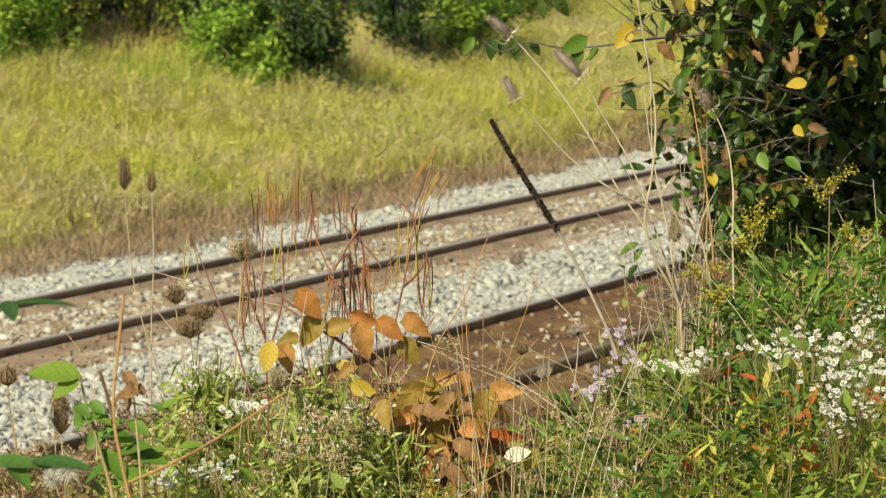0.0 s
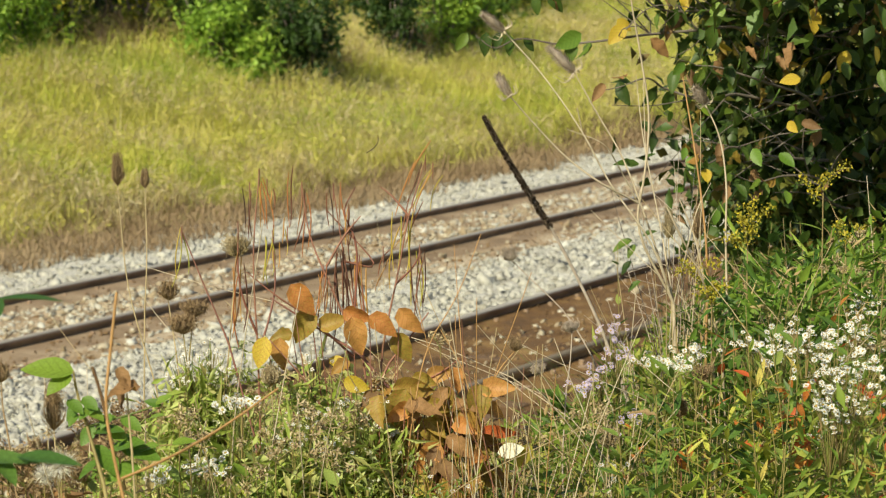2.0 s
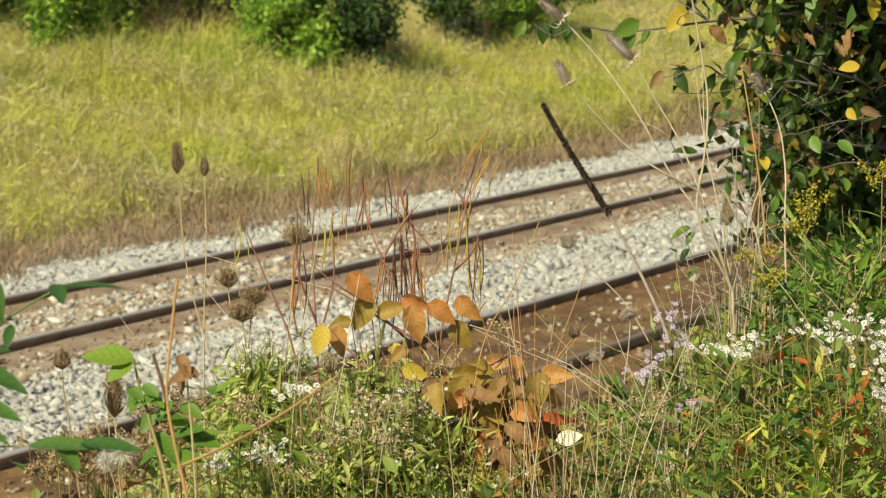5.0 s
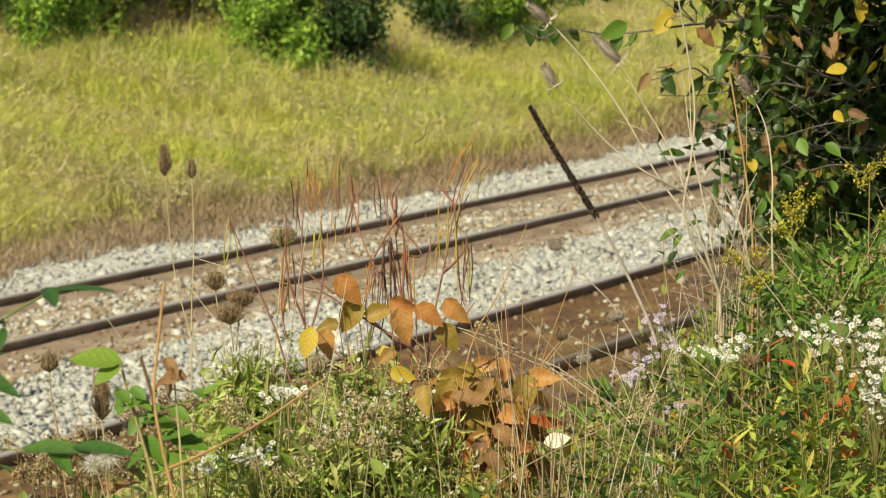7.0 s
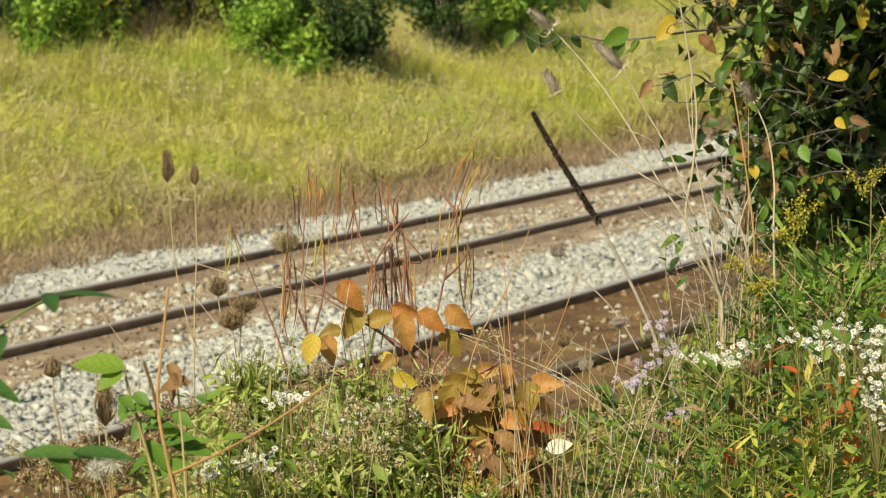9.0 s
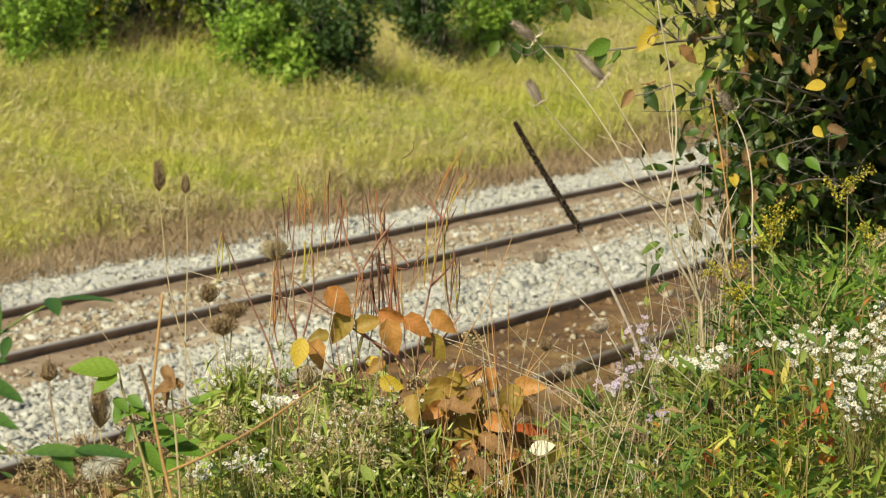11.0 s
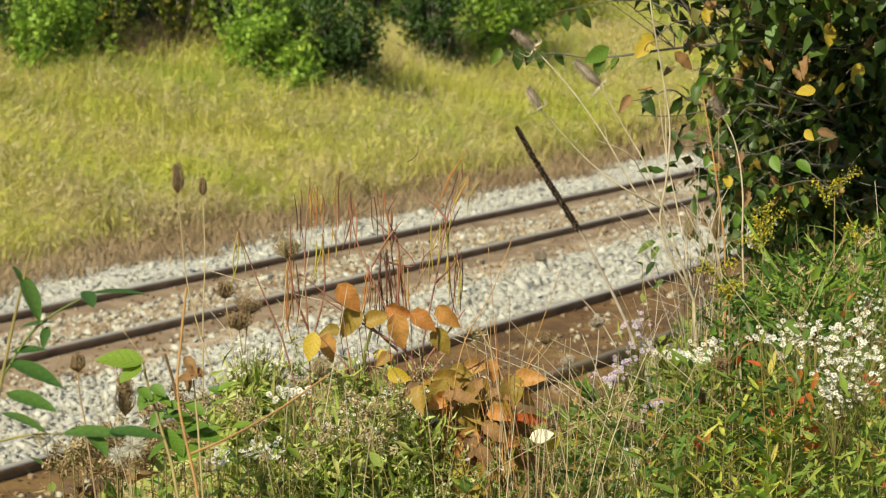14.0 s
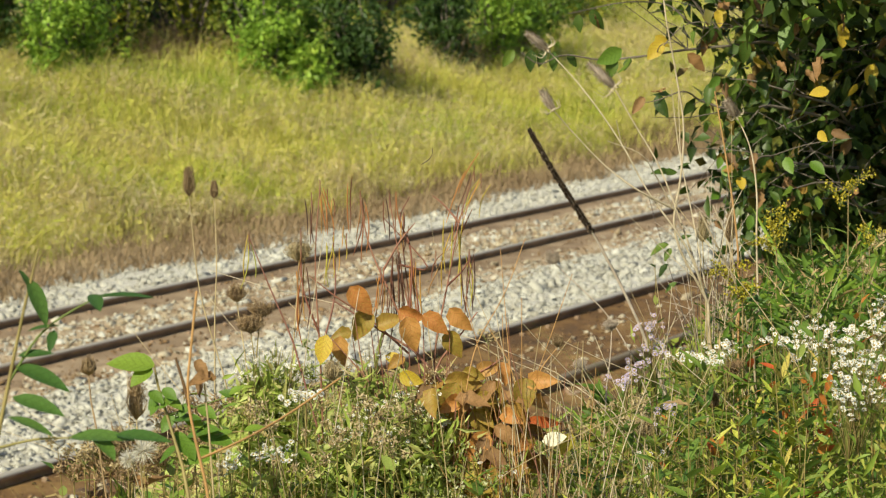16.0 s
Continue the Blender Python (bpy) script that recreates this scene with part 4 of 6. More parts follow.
def make_dogbane(base, label, clusters, stems):
    """clusters: (point they hang from, length, count, colour, slant to the side)."""
    dog = plant_thing("dogbane", label, "dried plant", base, "dogbane stand")
    lines = [(s, 0.0026, 0.001) for s in stems]
    for top, length, count, c, slant in clusters:
        for i in range(count):
            off = rng.normal(0, 0.010, 3) * (1, 1, 1.3)
            swing = slant + random.gauss(0, 0.08)
            m = Matrix.Translation(Vector(top + off - base)) @ Matrix.Rotation(HEADING, 4, "Z") @ Matrix.Rotation(swing, 4, "Y") @ Matrix.Rotation(random.uniform(0, 6.28), 4, "Z")
            kind = c if random.random() < 0.75 else random.choice("rdg")
            s = length / 0.11 * random.uniform(0.75, 1.08)
            child("pod", random.choice(PODS[kind]), dog, "", m @ Matrix.Diagonal((max(0.8, s * 0.8), max(0.8, s * 0.8), s, 1)))
        lines.append(([top + [0, 0, -0.02], top + [0, 0, 0.012]], 0.001, 0.0012))
    stems_part(dog, base, lines, M_REDSTEM)
    return dog


B1, B2, B3 = foot(V(-0.126, 4.822, 2.206)), foot(V(-0.339, 4.822, 2.207)), foot(V(-0.055, 4.871, 2.196))
DOGBANES = [
    make_dogbane(B1, "reddish dogbane with bundles of dark dry pods", [
        (V(-0.176, 4.862, 2.530), 0.14, 8, "d", 0.0), (V(-0.194, 4.857, 2.652), 0.085, 4, "r", -0.08), (V(-0.167, 4.872, 2.609), 0.075, 4, "r", 0.1), (V(-0.146, 4.860, 2.516), 0.12, 6, "r", -0.05),
        (V(-0.213, 4.828, 2.502), 0.10, 5, "r", 0.06), (V(-0.192, 4.876, 2.481), 0.12, 5, "d", 0.1), (V(-0.255, 4.877, 2.654), 0.125, 6, "r", 0.04), (V(-0.101, 4.862, 2.531), 0.07, 2, "r", 0.5)],
        [[B1, V(-0.140, 4.838, 2.334), V(-0.174, 4.860, 2.516), V(-0.194, 4.857, 2.651)], [V(-0.155, 4.848, 2.420), V(-0.155, 4.865, 2.558), V(-0.174, 4.872, 2.612), V(-0.154, 4.877, 2.654)],
         [V(-0.140, 4.838, 2.334), V(-0.197, 4.834, 2.465), V(-0.241, 4.867, 2.569), V(-0.255, 4.877, 2.657)], [V(-0.140, 4.838, 2.334), V(-0.139, 4.851, 2.441), V(-0.146, 4.860, 2.516)],
         [V(-0.208, 4.839, 2.508), V(-0.170, 4.847, 2.571), V(-0.143, 4.851, 2.603)], [V(-0.176, 4.860, 2.516), V(-0.123, 4.859, 2.505), V(-0.208, 4.872, 2.612)]]),
    make_dogbane(B2, "dogbane with thin hanging yellow-brown pods", [
        (V(-0.335, 4.880, 2.678), 0.10, 4, "r", -0.05), (V(-0.353, 4.877, 2.653), 0.085, 3, "d", 0.0), (V(-0.320, 4.878, 2.659), 0.05, 2, "r", 0.0), (V(-0.376, 4.840, 2.516), 0.135, 6, "r", 0.06),
        (V(-0.308, 4.867, 2.572), 0.085, 5, "g", 0.0), (V(-0.283, 4.887, 2.567), 0.06, 3, "r", 0.0), (V(-0.477, 4.817, 2.576), 0.10, 3, "g", 0.02)],
        [[B2, V(-0.338, 4.838, 2.335), V(-0.346, 4.863, 2.538), V(-0.335, 4.880, 2.679)], [V(-0.340, 4.843, 2.378), V(-0.369, 4.834, 2.466), V(-0.374, 4.850, 2.594)], [V(-0.338, 4.838, 2.335), V(-0.306, 4.854, 2.463), V(-0.310, 4.867, 2.574)],
         [V(-0.156, 4.838, 2.334), V(-0.241, 4.847, 2.409), V(-0.304, 4.833, 2.455), V(-0.358, 4.838, 2.498)], [B2, V(-0.390, 4.811, 2.362), V(-0.442, 4.817, 2.490), V(-0.476, 4.817, 2.578)]]),
    make_dogbane(B3, "dogbane with yellow-green and dark slender pods", [
        (V(-0.021, 4.933, 2.700), 0.11, 4, "r", 0.42), (V(-0.007, 4.931, 2.685), 0.10, 3, "g", 0.45), (V(-0.057, 4.920, 2.597), 0.15, 5, "g", 0.08), (V(-0.032, 4.911, 2.523), 0.125, 7, "d", 0.0),
        (V(-0.045, 4.922, 2.606), 0.09, 3, "r", 0.3)],
        [[B3, V(-0.103, 4.890, 2.347), V(-0.072, 4.908, 2.498), V(-0.053, 4.920, 2.595), V(-0.021, 4.933, 2.702)], [V(-0.079, 4.904, 2.466), V(-0.046, 4.908, 2.498), V(-0.029, 4.912, 2.528)],
         [V(-0.053, 4.920, 2.595), V(-0.091, 4.925, 2.638), V(-0.108, 4.927, 2.651)]]),
]


# -- bramble with autumn leaves --
def make_bramble():
    base = foot(V(-0.102, 4.776, 2.237))
    b = plant_thing("bramble", "arching bramble with orange and olive autumn leaves", "bramble", base)
    lines = [([base, V(-0.144, 4.789, 2.348), V(-0.197, 4.793, 2.380), V(-0.255, 4.798, 2.417), V(-0.313, 4.802, 2.454)], 0.0035, 0.0015), ([base, V(-0.090, 4.787, 2.332), V(-0.048, 4.794, 2.384), V(-0.016, 4.799, 2.426)], 0.003, 0.0012),
             ([base, V(-0.043, 4.782, 2.289), V(0.016, 4.786, 2.320), V(0.043, 4.788, 2.341)], 0.003, 0.0012), ([base, V(-0.240, 4.782, 2.290), V(-0.314, 4.793, 2.375)], 0.0025, 0.001),
             ([base, V(-0.054, 4.769, 2.184), V(0.068, 4.768, 2.172), V(0.127, 4.769, 2.183)], 0.003, 0.0012)]
    big = [
        ("orange", V(-0.272, 4.770, 2.482), V(-0.229, 4.755, 2.429)),
        ("olive", V(-0.237, 4.790, 2.434), V(-0.264, 4.775, 2.372)),
        ("olive", V(-0.220, 4.790, 2.400), V(-0.171, 4.775, 2.422)),
        ("orange", V(-0.174, 4.770, 2.435), V(-0.124, 4.755, 2.416)),
        ("orange", V(-0.158, 4.760, 2.422), V(-0.141, 4.745, 2.354)),
        ("orange", V(-0.126, 4.760, 2.425), V(-0.074, 4.745, 2.394)),
        ("orange", V(-0.071, 4.770, 2.437), V(-0.031, 4.755, 2.392)),
        ("olive", V(-0.077, 4.780, 2.390), V(-0.052, 4.765, 2.337)),
        ("yellow", V(-0.320, 4.760, 2.386), V(-0.335, 4.745, 2.330)),
        ("orange", V(-0.295, 4.800, 2.377), V(-0.293, 4.785, 2.317)),
        ("olive", V(-0.273, 4.820, 2.381), V(-0.315, 4.805, 2.378)),
        ("olive", V(-0.059, 4.740, 2.290), V(-0.084, 4.725, 2.218)),
        ("olive", V(-0.046, 4.760, 2.310), V(-0.004, 4.745, 2.299)),
        ("olive", V(-0.022, 4.760, 2.267), V(0.026, 4.745, 2.235)),
        ("orange", V(0.030, 4.760, 2.327), V(0.045, 4.745, 2.284)),
        ("orange", V(-0.019, 4.790, 2.306), V(0.031, 4.775, 2.318)),
        ("olive", V(-0.165, 4.790, 2.335), V(-0.199, 4.775, 2.318)),
        ("yellow", V(-0.175, 4.750, 2.306), V(-0.127, 4.735, 2.291)),
        ("olive", V(-0.040, 4.740, 2.199), V(-0.080, 4.725, 2.160)),
        ("olive", V(-0.034, 4.760, 2.193), V(-0.000, 4.745, 2.138)),
        ("orange", V(0.079, 4.770, 2.221), V(0.055, 4.755, 2.188)),
        ("red", V(0.080, 4.840, 2.194), V(0.153, 4.825, 2.186)),
        ("orange", V(-0.086, 4.750, 2.206), V(-0.135, 4.735, 2.179)),
        ("yellow", V(-0.142, 4.720, 2.116), V(-0.108, 4.705, 2.078)),
        ("yellow", V(-0.019, 4.720, 2.137), V(-0.036, 4.705, 2.082)),
        ("olive", V(0.006, 4.710, 2.126), V(0.046, 4.695, 2.072)),
        ("yellow", V(-0.204, 4.820, 2.334), V(-0.166, 4.805, 2.324)),
        ("olive", V(-0.006, 4.780, 2.214), V(0.026, 4.765, 2.199)),
        ("orange", V(-0.091, 4.740, 2.193), V(-0.117, 4.725, 2.166)),
        ("white", V(0.113, 4.718, 2.174), V(0.162, 4.719, 2.184)), ("yellow", V(0.171, 4.730, 2.188), V(0.150, 4.730, 2.141)),
    ]
    # Smaller leaves in no order, low round the canes.
    for _ in range(76):
        a = V(min(random.gauss(-0.005, 0.075), 0.085), random.uniform(4.7, 4.82), random.uniform(2.05, 2.3))
        d = np.array(SIDE) * random.gauss(0, 1) + np.array([0, 0, random.uniform(-1.2, 0.2)]) + TOWARDS * 0.4
        big.append((random.choice(["olive", "olive", "olive", "orange", "brown", "brown"]), a, a + unit(d) * random.uniform(0.04, 0.075)))
    for kind, a, c in big:
        if kind == "white":
            leaf_part(b, base, kind, a, c, TOWARDS * 0.5 + np.array([-0.85, 0, 0.7]), "bleached white leaf")
            continue
        leaf_part(b, base, kind, a, c, TOWARDS * 1.1 + np.array([-0.3, 0.05, 0.4]) + rng.normal(0, 0.42, 3))
        lines.append(([base + (a - base) * 0.86 + [0, 0, -0.012], a], 0.0012, 0.0009))
    stems_part(b, base, lines, M_REDSTEM, "cane")
    return b


make_bramble()


# -- wild carrot seed heads --
def carrot_head(size, shape, mat, rays=80):
    """A bird's-nest umbel: rays that bow out and curl in, tipped with seeds. shape: how closed it is."""
    parts, seeds = [], []
    for i in range(rays):
        a, r = random.uniform(0, 6.283), math.sqrt(random.random())
        o = np.array([math.cos(a), math.sin(a), 0])
        w = size * 0.5 * r
        tip = o * w * (1.0 - 0.55 * shape) + [0, 0, size * (0.45 + 0.55 * shape) * random.uniform(0.8, 1.1) - 0.1 * w]
        tip = tip + rng.normal(0, size * 0.11, 3)
        mid = o * w * 1.0 + [0, 0, size * 0.35] + rng.normal(0, size * 0.05, 3)
        parts.append(tube(bend([np.zeros(3), mid, tip], 4), np.linspace(0.0007, 0.0005, 9), 4))
        for _ in range(22):
            k = random.uniform(0.35, 1.0)
            seeds.append((mid if k < 0.7 else tip) * k + (tip - mid) * 0.3 * (k < 0.7) + rng.normal(0, size * 0.06, 3))
    seeds = np.array(seeds)
    v, f = leaf_cloud(seeds, rng.normal(size=seeds.shape), size * 0.10 * rng.lognormal(0, 0.4, len(seeds)), np.full(len(seeds), size * 0.03), 0.5)
    rv, rf = join(parts)
    return mesh_from("seed_head", np.concatenate([rv, v]), [rf, f + len(rv)], mat)


def make_carrot(top, size, shape, mat, stem_mat, path=(), lean=(0, 0, 1), label="dry wild carrot with a curled brown seed head", shift=0.05):
    pts = [np.asarray(p) for p in path]
    base = foot(pts[-1] if pts else top, shift, 0.02)
    c = plant_thing("wild_carrot", label, "dried plant", base, "wild carrot seed heads")
    stems_part(c, base, [([base] + pts[::-1] + [top], 0.0019, 0.0011)], stem_mat)
    child("seed_head", carrot_head(size, shape, mat), c, "", frame_of(top - base, np.cross(lean, [0.4, 0.3, 0.1]), lean) @ (Matrix.Diagonal((0.62, 0.62, 1.2, 1)) if shape >= 0.9 else Matrix()))


make_carrot(V(-0.618, 4.977, 2.649), 0.048, 0.95, M_BROWNHEAD, M_STRAW, [V(-0.597, 4.953, 2.451), V(-0.543, 4.929, 2.254)], label="tall wild carrot with a closed brown seed head")
make_carrot(V(-0.567, 4.997, 2.642), 0.030, 0.9, M_BROWNHEAD, M_STRAW, [V(-0.562, 4.958, 2.494), V(-0.566, 4.948, 2.407)], label="tall wild carrot with a closed brown seed head")
make_carrot(V(-0.381, 4.861, 2.525), 0.055, 0.35, M_STRAW, M_STRAW, [V(-0.387, 4.851, 2.442), V(-0.401, 4.830, 2.271)], label="wild carrot with a pale open seed head")
make_carrot(V(-0.481, 4.840, 2.379), 0.056, 0.25, M_BROWNHEAD, M_GREENSTEM, [V(-0.468, 4.830, 2.272)])
make_carrot(V(-0.464, 4.860, 2.408), 0.05, 0.2, M_BROWNHEAD, M_GREENSTEM, [V(-0.470, 4.838, 2.336)], (0.3, 0.1, 1))
make_carrot(V(-0.512, 4.871, 2.440), 0.042, 0.6, M_BROWNHEAD, M_STRAW, [V(-0.494, 4.838, 2.336)])
make_carrot(V(-0.672, 3.945, 2.448), 0.03, 0.8, M_BROWNHEAD, M_BROWNHEAD, [V(-0.670, 3.941, 2.415), V(-0.661, 3.935, 2.363)], label="small round brown seed head on a thin stalk")
make_carrot(V(-0.606, 4.034, 2.354), 0.062, 0.9, M_BROWNHEAD, M_STRAW, [V(-0.601, 4.027, 2.290)])
make_carrot(V(0.150, 4.938, 2.329), 0.028, 0.8, M_BROWNHEAD, M_CANE, [V(0.120, 4.934, 2.292), V(0.084, 4.923, 2.208)], label="small dry seed head on an orange stalk")
make_carrot(V(0.156, 5.356, 2.453), 0.036, 0.4, M_GREYHEAD, M_GREYHEAD, [V(0.208, 5.350, 2.403), V(0.267, 5.343, 2.344), V(0.326, 5.331, 2.250)], (-0.5, 0, 1), "thin dead wild carrot with a small grey head")
make_carrot(V(0.278, 5.239, 2.317), 0.036, 0.2, M_GREYHEAD, M_GREYHEAD, [V(0.275, 5.233, 2.266), V(0.266, 5.224, 2.197)], (0, 0.2, 1), "thin dead wild carrot with a small grey head")
make_carrot(V(0.205, 5.130, 2.251), 0.032, 0.1, M_GREYHEAD, M_STRAW, [V(0.228, 5.123, 2.192)], (-0.4, 0, 1), "thin dead wild carrot with a small grey head")
make_carrot(V(-0.309, 4.733, 2.299), 0.04, 0.8, M_STRAW, M_STRAW, [V(-0.303, 4.724, 2.226)], label="pale closed wild carrot seed head")
make_carrot(V(0.331, 4.915, 2.141), 0.05, 0.7, M_STRAW, M_STRAW, [V(0.328, 4.908, 2.087)], label="pale closed wild carrot seed head")
make_carrot(V(0.480, 5.021, 2.182), 0.042, 0.75, M_BROWNHEAD, M_GREENSTEM, [V(0.480, 5.011, 2.098)], label="round brown spiny seed head among white asters")
make_carrot(V(0.514, 5.659, 2.460), 0.05, 0.9, M_STRAW, M_STRAW, [V(0.519, 5.646, 2.348)], label="pale closed wild carrot seed head")
make_carrot(V(0.579, 5.659, 2.459), 0.055, 0.9, M_BROWNHEAD, M_STRAW, [V(0.582, 5.646, 2.348)])
make_carrot(V(0.536, 5.128, 2.236), 0.045, 0.3, M_BROWNHEAD, M_STRAW, [V(0.535, 5.117, 2.146)])


# -- canes and curled leaves close to the camera --
def make_cane(label, pts, r0, r1, mat, name="dead_cane", shift=0.0):
    base = foot(pts[0], shift)
    c = plant_thing(name, label, "dried plant", base)
    stems_part(c, base, [([base] + list(pts), r0, r1)], mat)
    return c, base


CANE, _b = make_cane("stiff orange-tan dead cane with broken side stubs", [V(-0.407, 3.334, 2.390), V(-0.422, 3.342, 2.457), V(-0.432, 3.349, 2.516), V(-0.426, 3.359, 2.597), V(-0.418, 3.368, 2.670)], 0.0026, 0.002, M_CANE)
stems_part(CANE, _b, [([V(-0.431, 3.348, 2.505), V(-0.439, 3.352, 2.538), V(-0.450, 3.356, 2.574)], 0.0026, 0.0022)], M_L_BROWN, "side_stub", label="broken brown side stub")
stems_part(CANE, _b, [([V(-0.418, 3.338, 2.427), V(-0.372, 3.360, 2.443), V(-0.296, 3.444, 2.472), V(-0.218, 3.500, 2.518)], 0.0022, 0.0016)], M_CANE, "side_branch")
make_cane("slender orange stalk among bramble leaves", [V(-0.048, 4.724, 2.225), V(-0.016, 4.742, 2.371), V(0.037, 4.753, 2.465), V(0.082, 4.767, 2.579)], 0.0016, 0.0009, M_CANE)
make_cane("slender orange stalk among bramble leaves", [V(0.068, 4.724, 2.224), V(0.047, 4.737, 2.329), V(0.006, 4.746, 2.402)], 0.0015, 0.0009, M_CANE)
make_cane("thin reddish stalk beside the teasel", [V(0.586, 5.529, 2.215), V(0.587, 5.558, 2.459), V(0.561, 5.585, 2.674), V(0.537, 5.603, 2.821)], 0.0035, 0.0015, M_CANE)
CURL, _b = make_cane("thread-thin bare stalk with a curled black tip", [V(-0.103, 4.825, 2.227), V(-0.100, 4.859, 2.504), V(-0.130, 4.880, 2.719)], 0.0006, 0.0003, M_STRAW)
stems_part(CURL, _b, [([V(-0.130, 4.880, 2.720), V(-0.117, 4.880, 2.728), V(-0.108, 4.885, 2.740), V(-0.108, 4.890, 2.753)], 0.0011, 0.0008)], M_BLACKSPIKE, "tip", label="curled black tip")
_c, _b = make_cane("dry stalk holding a curled brown leaf", [V(-0.435, 3.638, 2.404), V(-0.442, 3.647, 2.485)], 0.002, 0.0015, M_STRAW)
for _p, _q in ((V(-0.454, 3.652, 2.521), V(-0.436, 3.629, 2.496)), (V(-0.425, 3.649, 2.494), V(-0.460, 3.609, 2.500)), (V(-0.442, 3.649, 2.501), V(-0.455, 3.626, 2.471))):
    leaf_part(_c, _b, "brown", _p, _q, None, "curled dry leaf")


def make_sapling(label, stems, leaves, kind="blade"):
    base = foot(stems[0][0])
    s = plant_thing("sapling", label, "sapling", base)
    stems_part(s, base, [([base] + list(stems[0]), 0.004, 0.0015)] + [(q, 0.002, 0.001) for q in stems[1:]], M_GREENSTEM)
    for a, b in leaves:
        leaf_part(s, base, kind, a, b, np.array([0.1, 0.1, 1.0]) + TOWARDS * (0.42 if kind == "blade" else 0.6) + rng.normal(0, 0.2, 3))
    return s


SAPLING = make_sapling("young sapling with long fresh green leaves", [
    [V(-0.642, 2.942, 2.480), V(-0.615, 2.958, 2.610), V(-0.595, 2.969, 2.701), V(-0.575, 2.978, 2.780)], [V(-0.615, 2.958, 2.610), V(-0.569, 2.966, 2.675), V(-0.516, 2.970, 2.709), V(-0.500, 2.971, 2.717)],
    [V(-0.629, 2.947, 2.525), V(-0.583, 2.948, 2.535), V(-0.530, 2.949, 2.537)]], [
    (V(-0.503, 2.971, 2.717), V(-0.422, 2.952, 2.726)), (V(-0.506, 2.971, 2.721), V(-0.488, 2.919, 2.711)), (V(-0.537, 2.949, 2.537), V(-0.450, 2.920, 2.546)), (V(-0.474, 2.929, 2.544), V(-0.398, 2.909, 2.544)), (V(-0.504, 2.949, 2.540), V(-0.470, 2.896, 2.522)),
    (V(-0.588, 2.974, 2.741), V(-0.559, 2.947, 2.685)), (V(-0.601, 2.975, 2.754), V(-0.579, 2.971, 2.721)), (V(-0.589, 2.966, 2.675), V(-0.549, 2.967, 2.685)), (V(-0.602, 2.962, 2.643), V(-0.556, 2.962, 2.649)),
    (V(-0.605, 2.960, 2.630), V(-0.530, 2.927, 2.607)), (V(-0.609, 2.955, 2.590), V(-0.538, 2.923, 2.576)), (V(-0.616, 2.952, 2.564), V(-0.551, 2.920, 2.550)), (V(-0.556, 2.966, 2.675), V(-0.557, 2.933, 2.654))])

make_sapling("climbing weed with pointed green leaves", [
    [V(-0.508, 3.877, 2.303), V(-0.540, 3.937, 2.380), V(-0.557, 3.944, 2.441), V(-0.561, 3.947, 2.465)], [V(-0.540, 3.937, 2.380), V(-0.479, 3.939, 2.397), V(-0.426, 3.941, 2.414)], [V(-0.523, 3.928, 2.310), V(-0.461, 3.933, 2.345), V(-0.400, 3.934, 2.353)]], [
    (V(-0.561, 3.947, 2.463), V(-0.643, 3.949, 2.476)), (V(-0.566, 3.947, 2.460), V(-0.598, 3.914, 2.438)), (V(-0.549, 3.942, 2.419), V(-0.575, 3.938, 2.390)), (V(-0.544, 3.941, 2.410), V(-0.511, 3.919, 2.396)), (V(-0.496, 3.939, 2.395), V(-0.531, 3.937, 2.380)),
    (V(-0.435, 3.941, 2.414), V(-0.410, 3.943, 2.431)), (V(-0.426, 3.941, 2.412), V(-0.452, 3.942, 2.421)), (V(-0.505, 3.933, 2.345), V(-0.451, 3.905, 2.368)), (V(-0.523, 3.933, 2.345), V(-0.488, 3.899, 2.314)), (V(-0.479, 3.933, 2.345), V(-0.424, 3.912, 2.338)),
    (V(-0.569, 3.940, 2.421), V(-0.543, 3.920, 2.405)), (V(-0.546, 3.940, 2.425), V(-0.521, 3.920, 2.411)), (V(-0.526, 3.940, 2.412), V(-0.552, 3.920, 2.397)), (V(-0.487, 3.940, 2.394), V(-0.454, 3.920, 2.379)), (V(-0.531, 3.940, 2.381), V(-0.548, 3.920, 2.354)), (V(-0.509, 3.940, 2.377), V(-0.476, 3.920, 2.363)), (V(-0.488, 3.940, 2.350), V(-0.442, 3.920, 2.341)), (V(-0.527, 3.940, 2.350), V(-0.503, 3.920, 2.327)), (V(-0.461, 3.940, 2.341), V(-0.431, 3.920, 2.358)), (V(-0.555, 3.940, 2.399), V(-0.567, 3.920, 2.385)), (V(-0.447, 3.940, 2.390), V(-0.421, 3.920, 2.405)), (V(-0.504, 3.940, 2.399), V(-0.518, 3.920, 2.381)), (V(-0.471, 3.940, 2.369), V(-0.494, 3.920, 2.358)), (V(-0.488, 3.940, 2.323), V(-0.455, 3.920, 2.309)),
    (V(-0.531, 3.936, 2.371), V(-0.481, 3.917, 2.383)), (V(-0.409, 3.934, 2.353), V(-0.372, 3.935, 2.362)), (V(-0.461, 3.929, 2.318), V(-0.506, 3.898, 2.308)), (V(-0.523, 3.930, 2.327), V(-0.558, 3.927, 2.302))], "green")


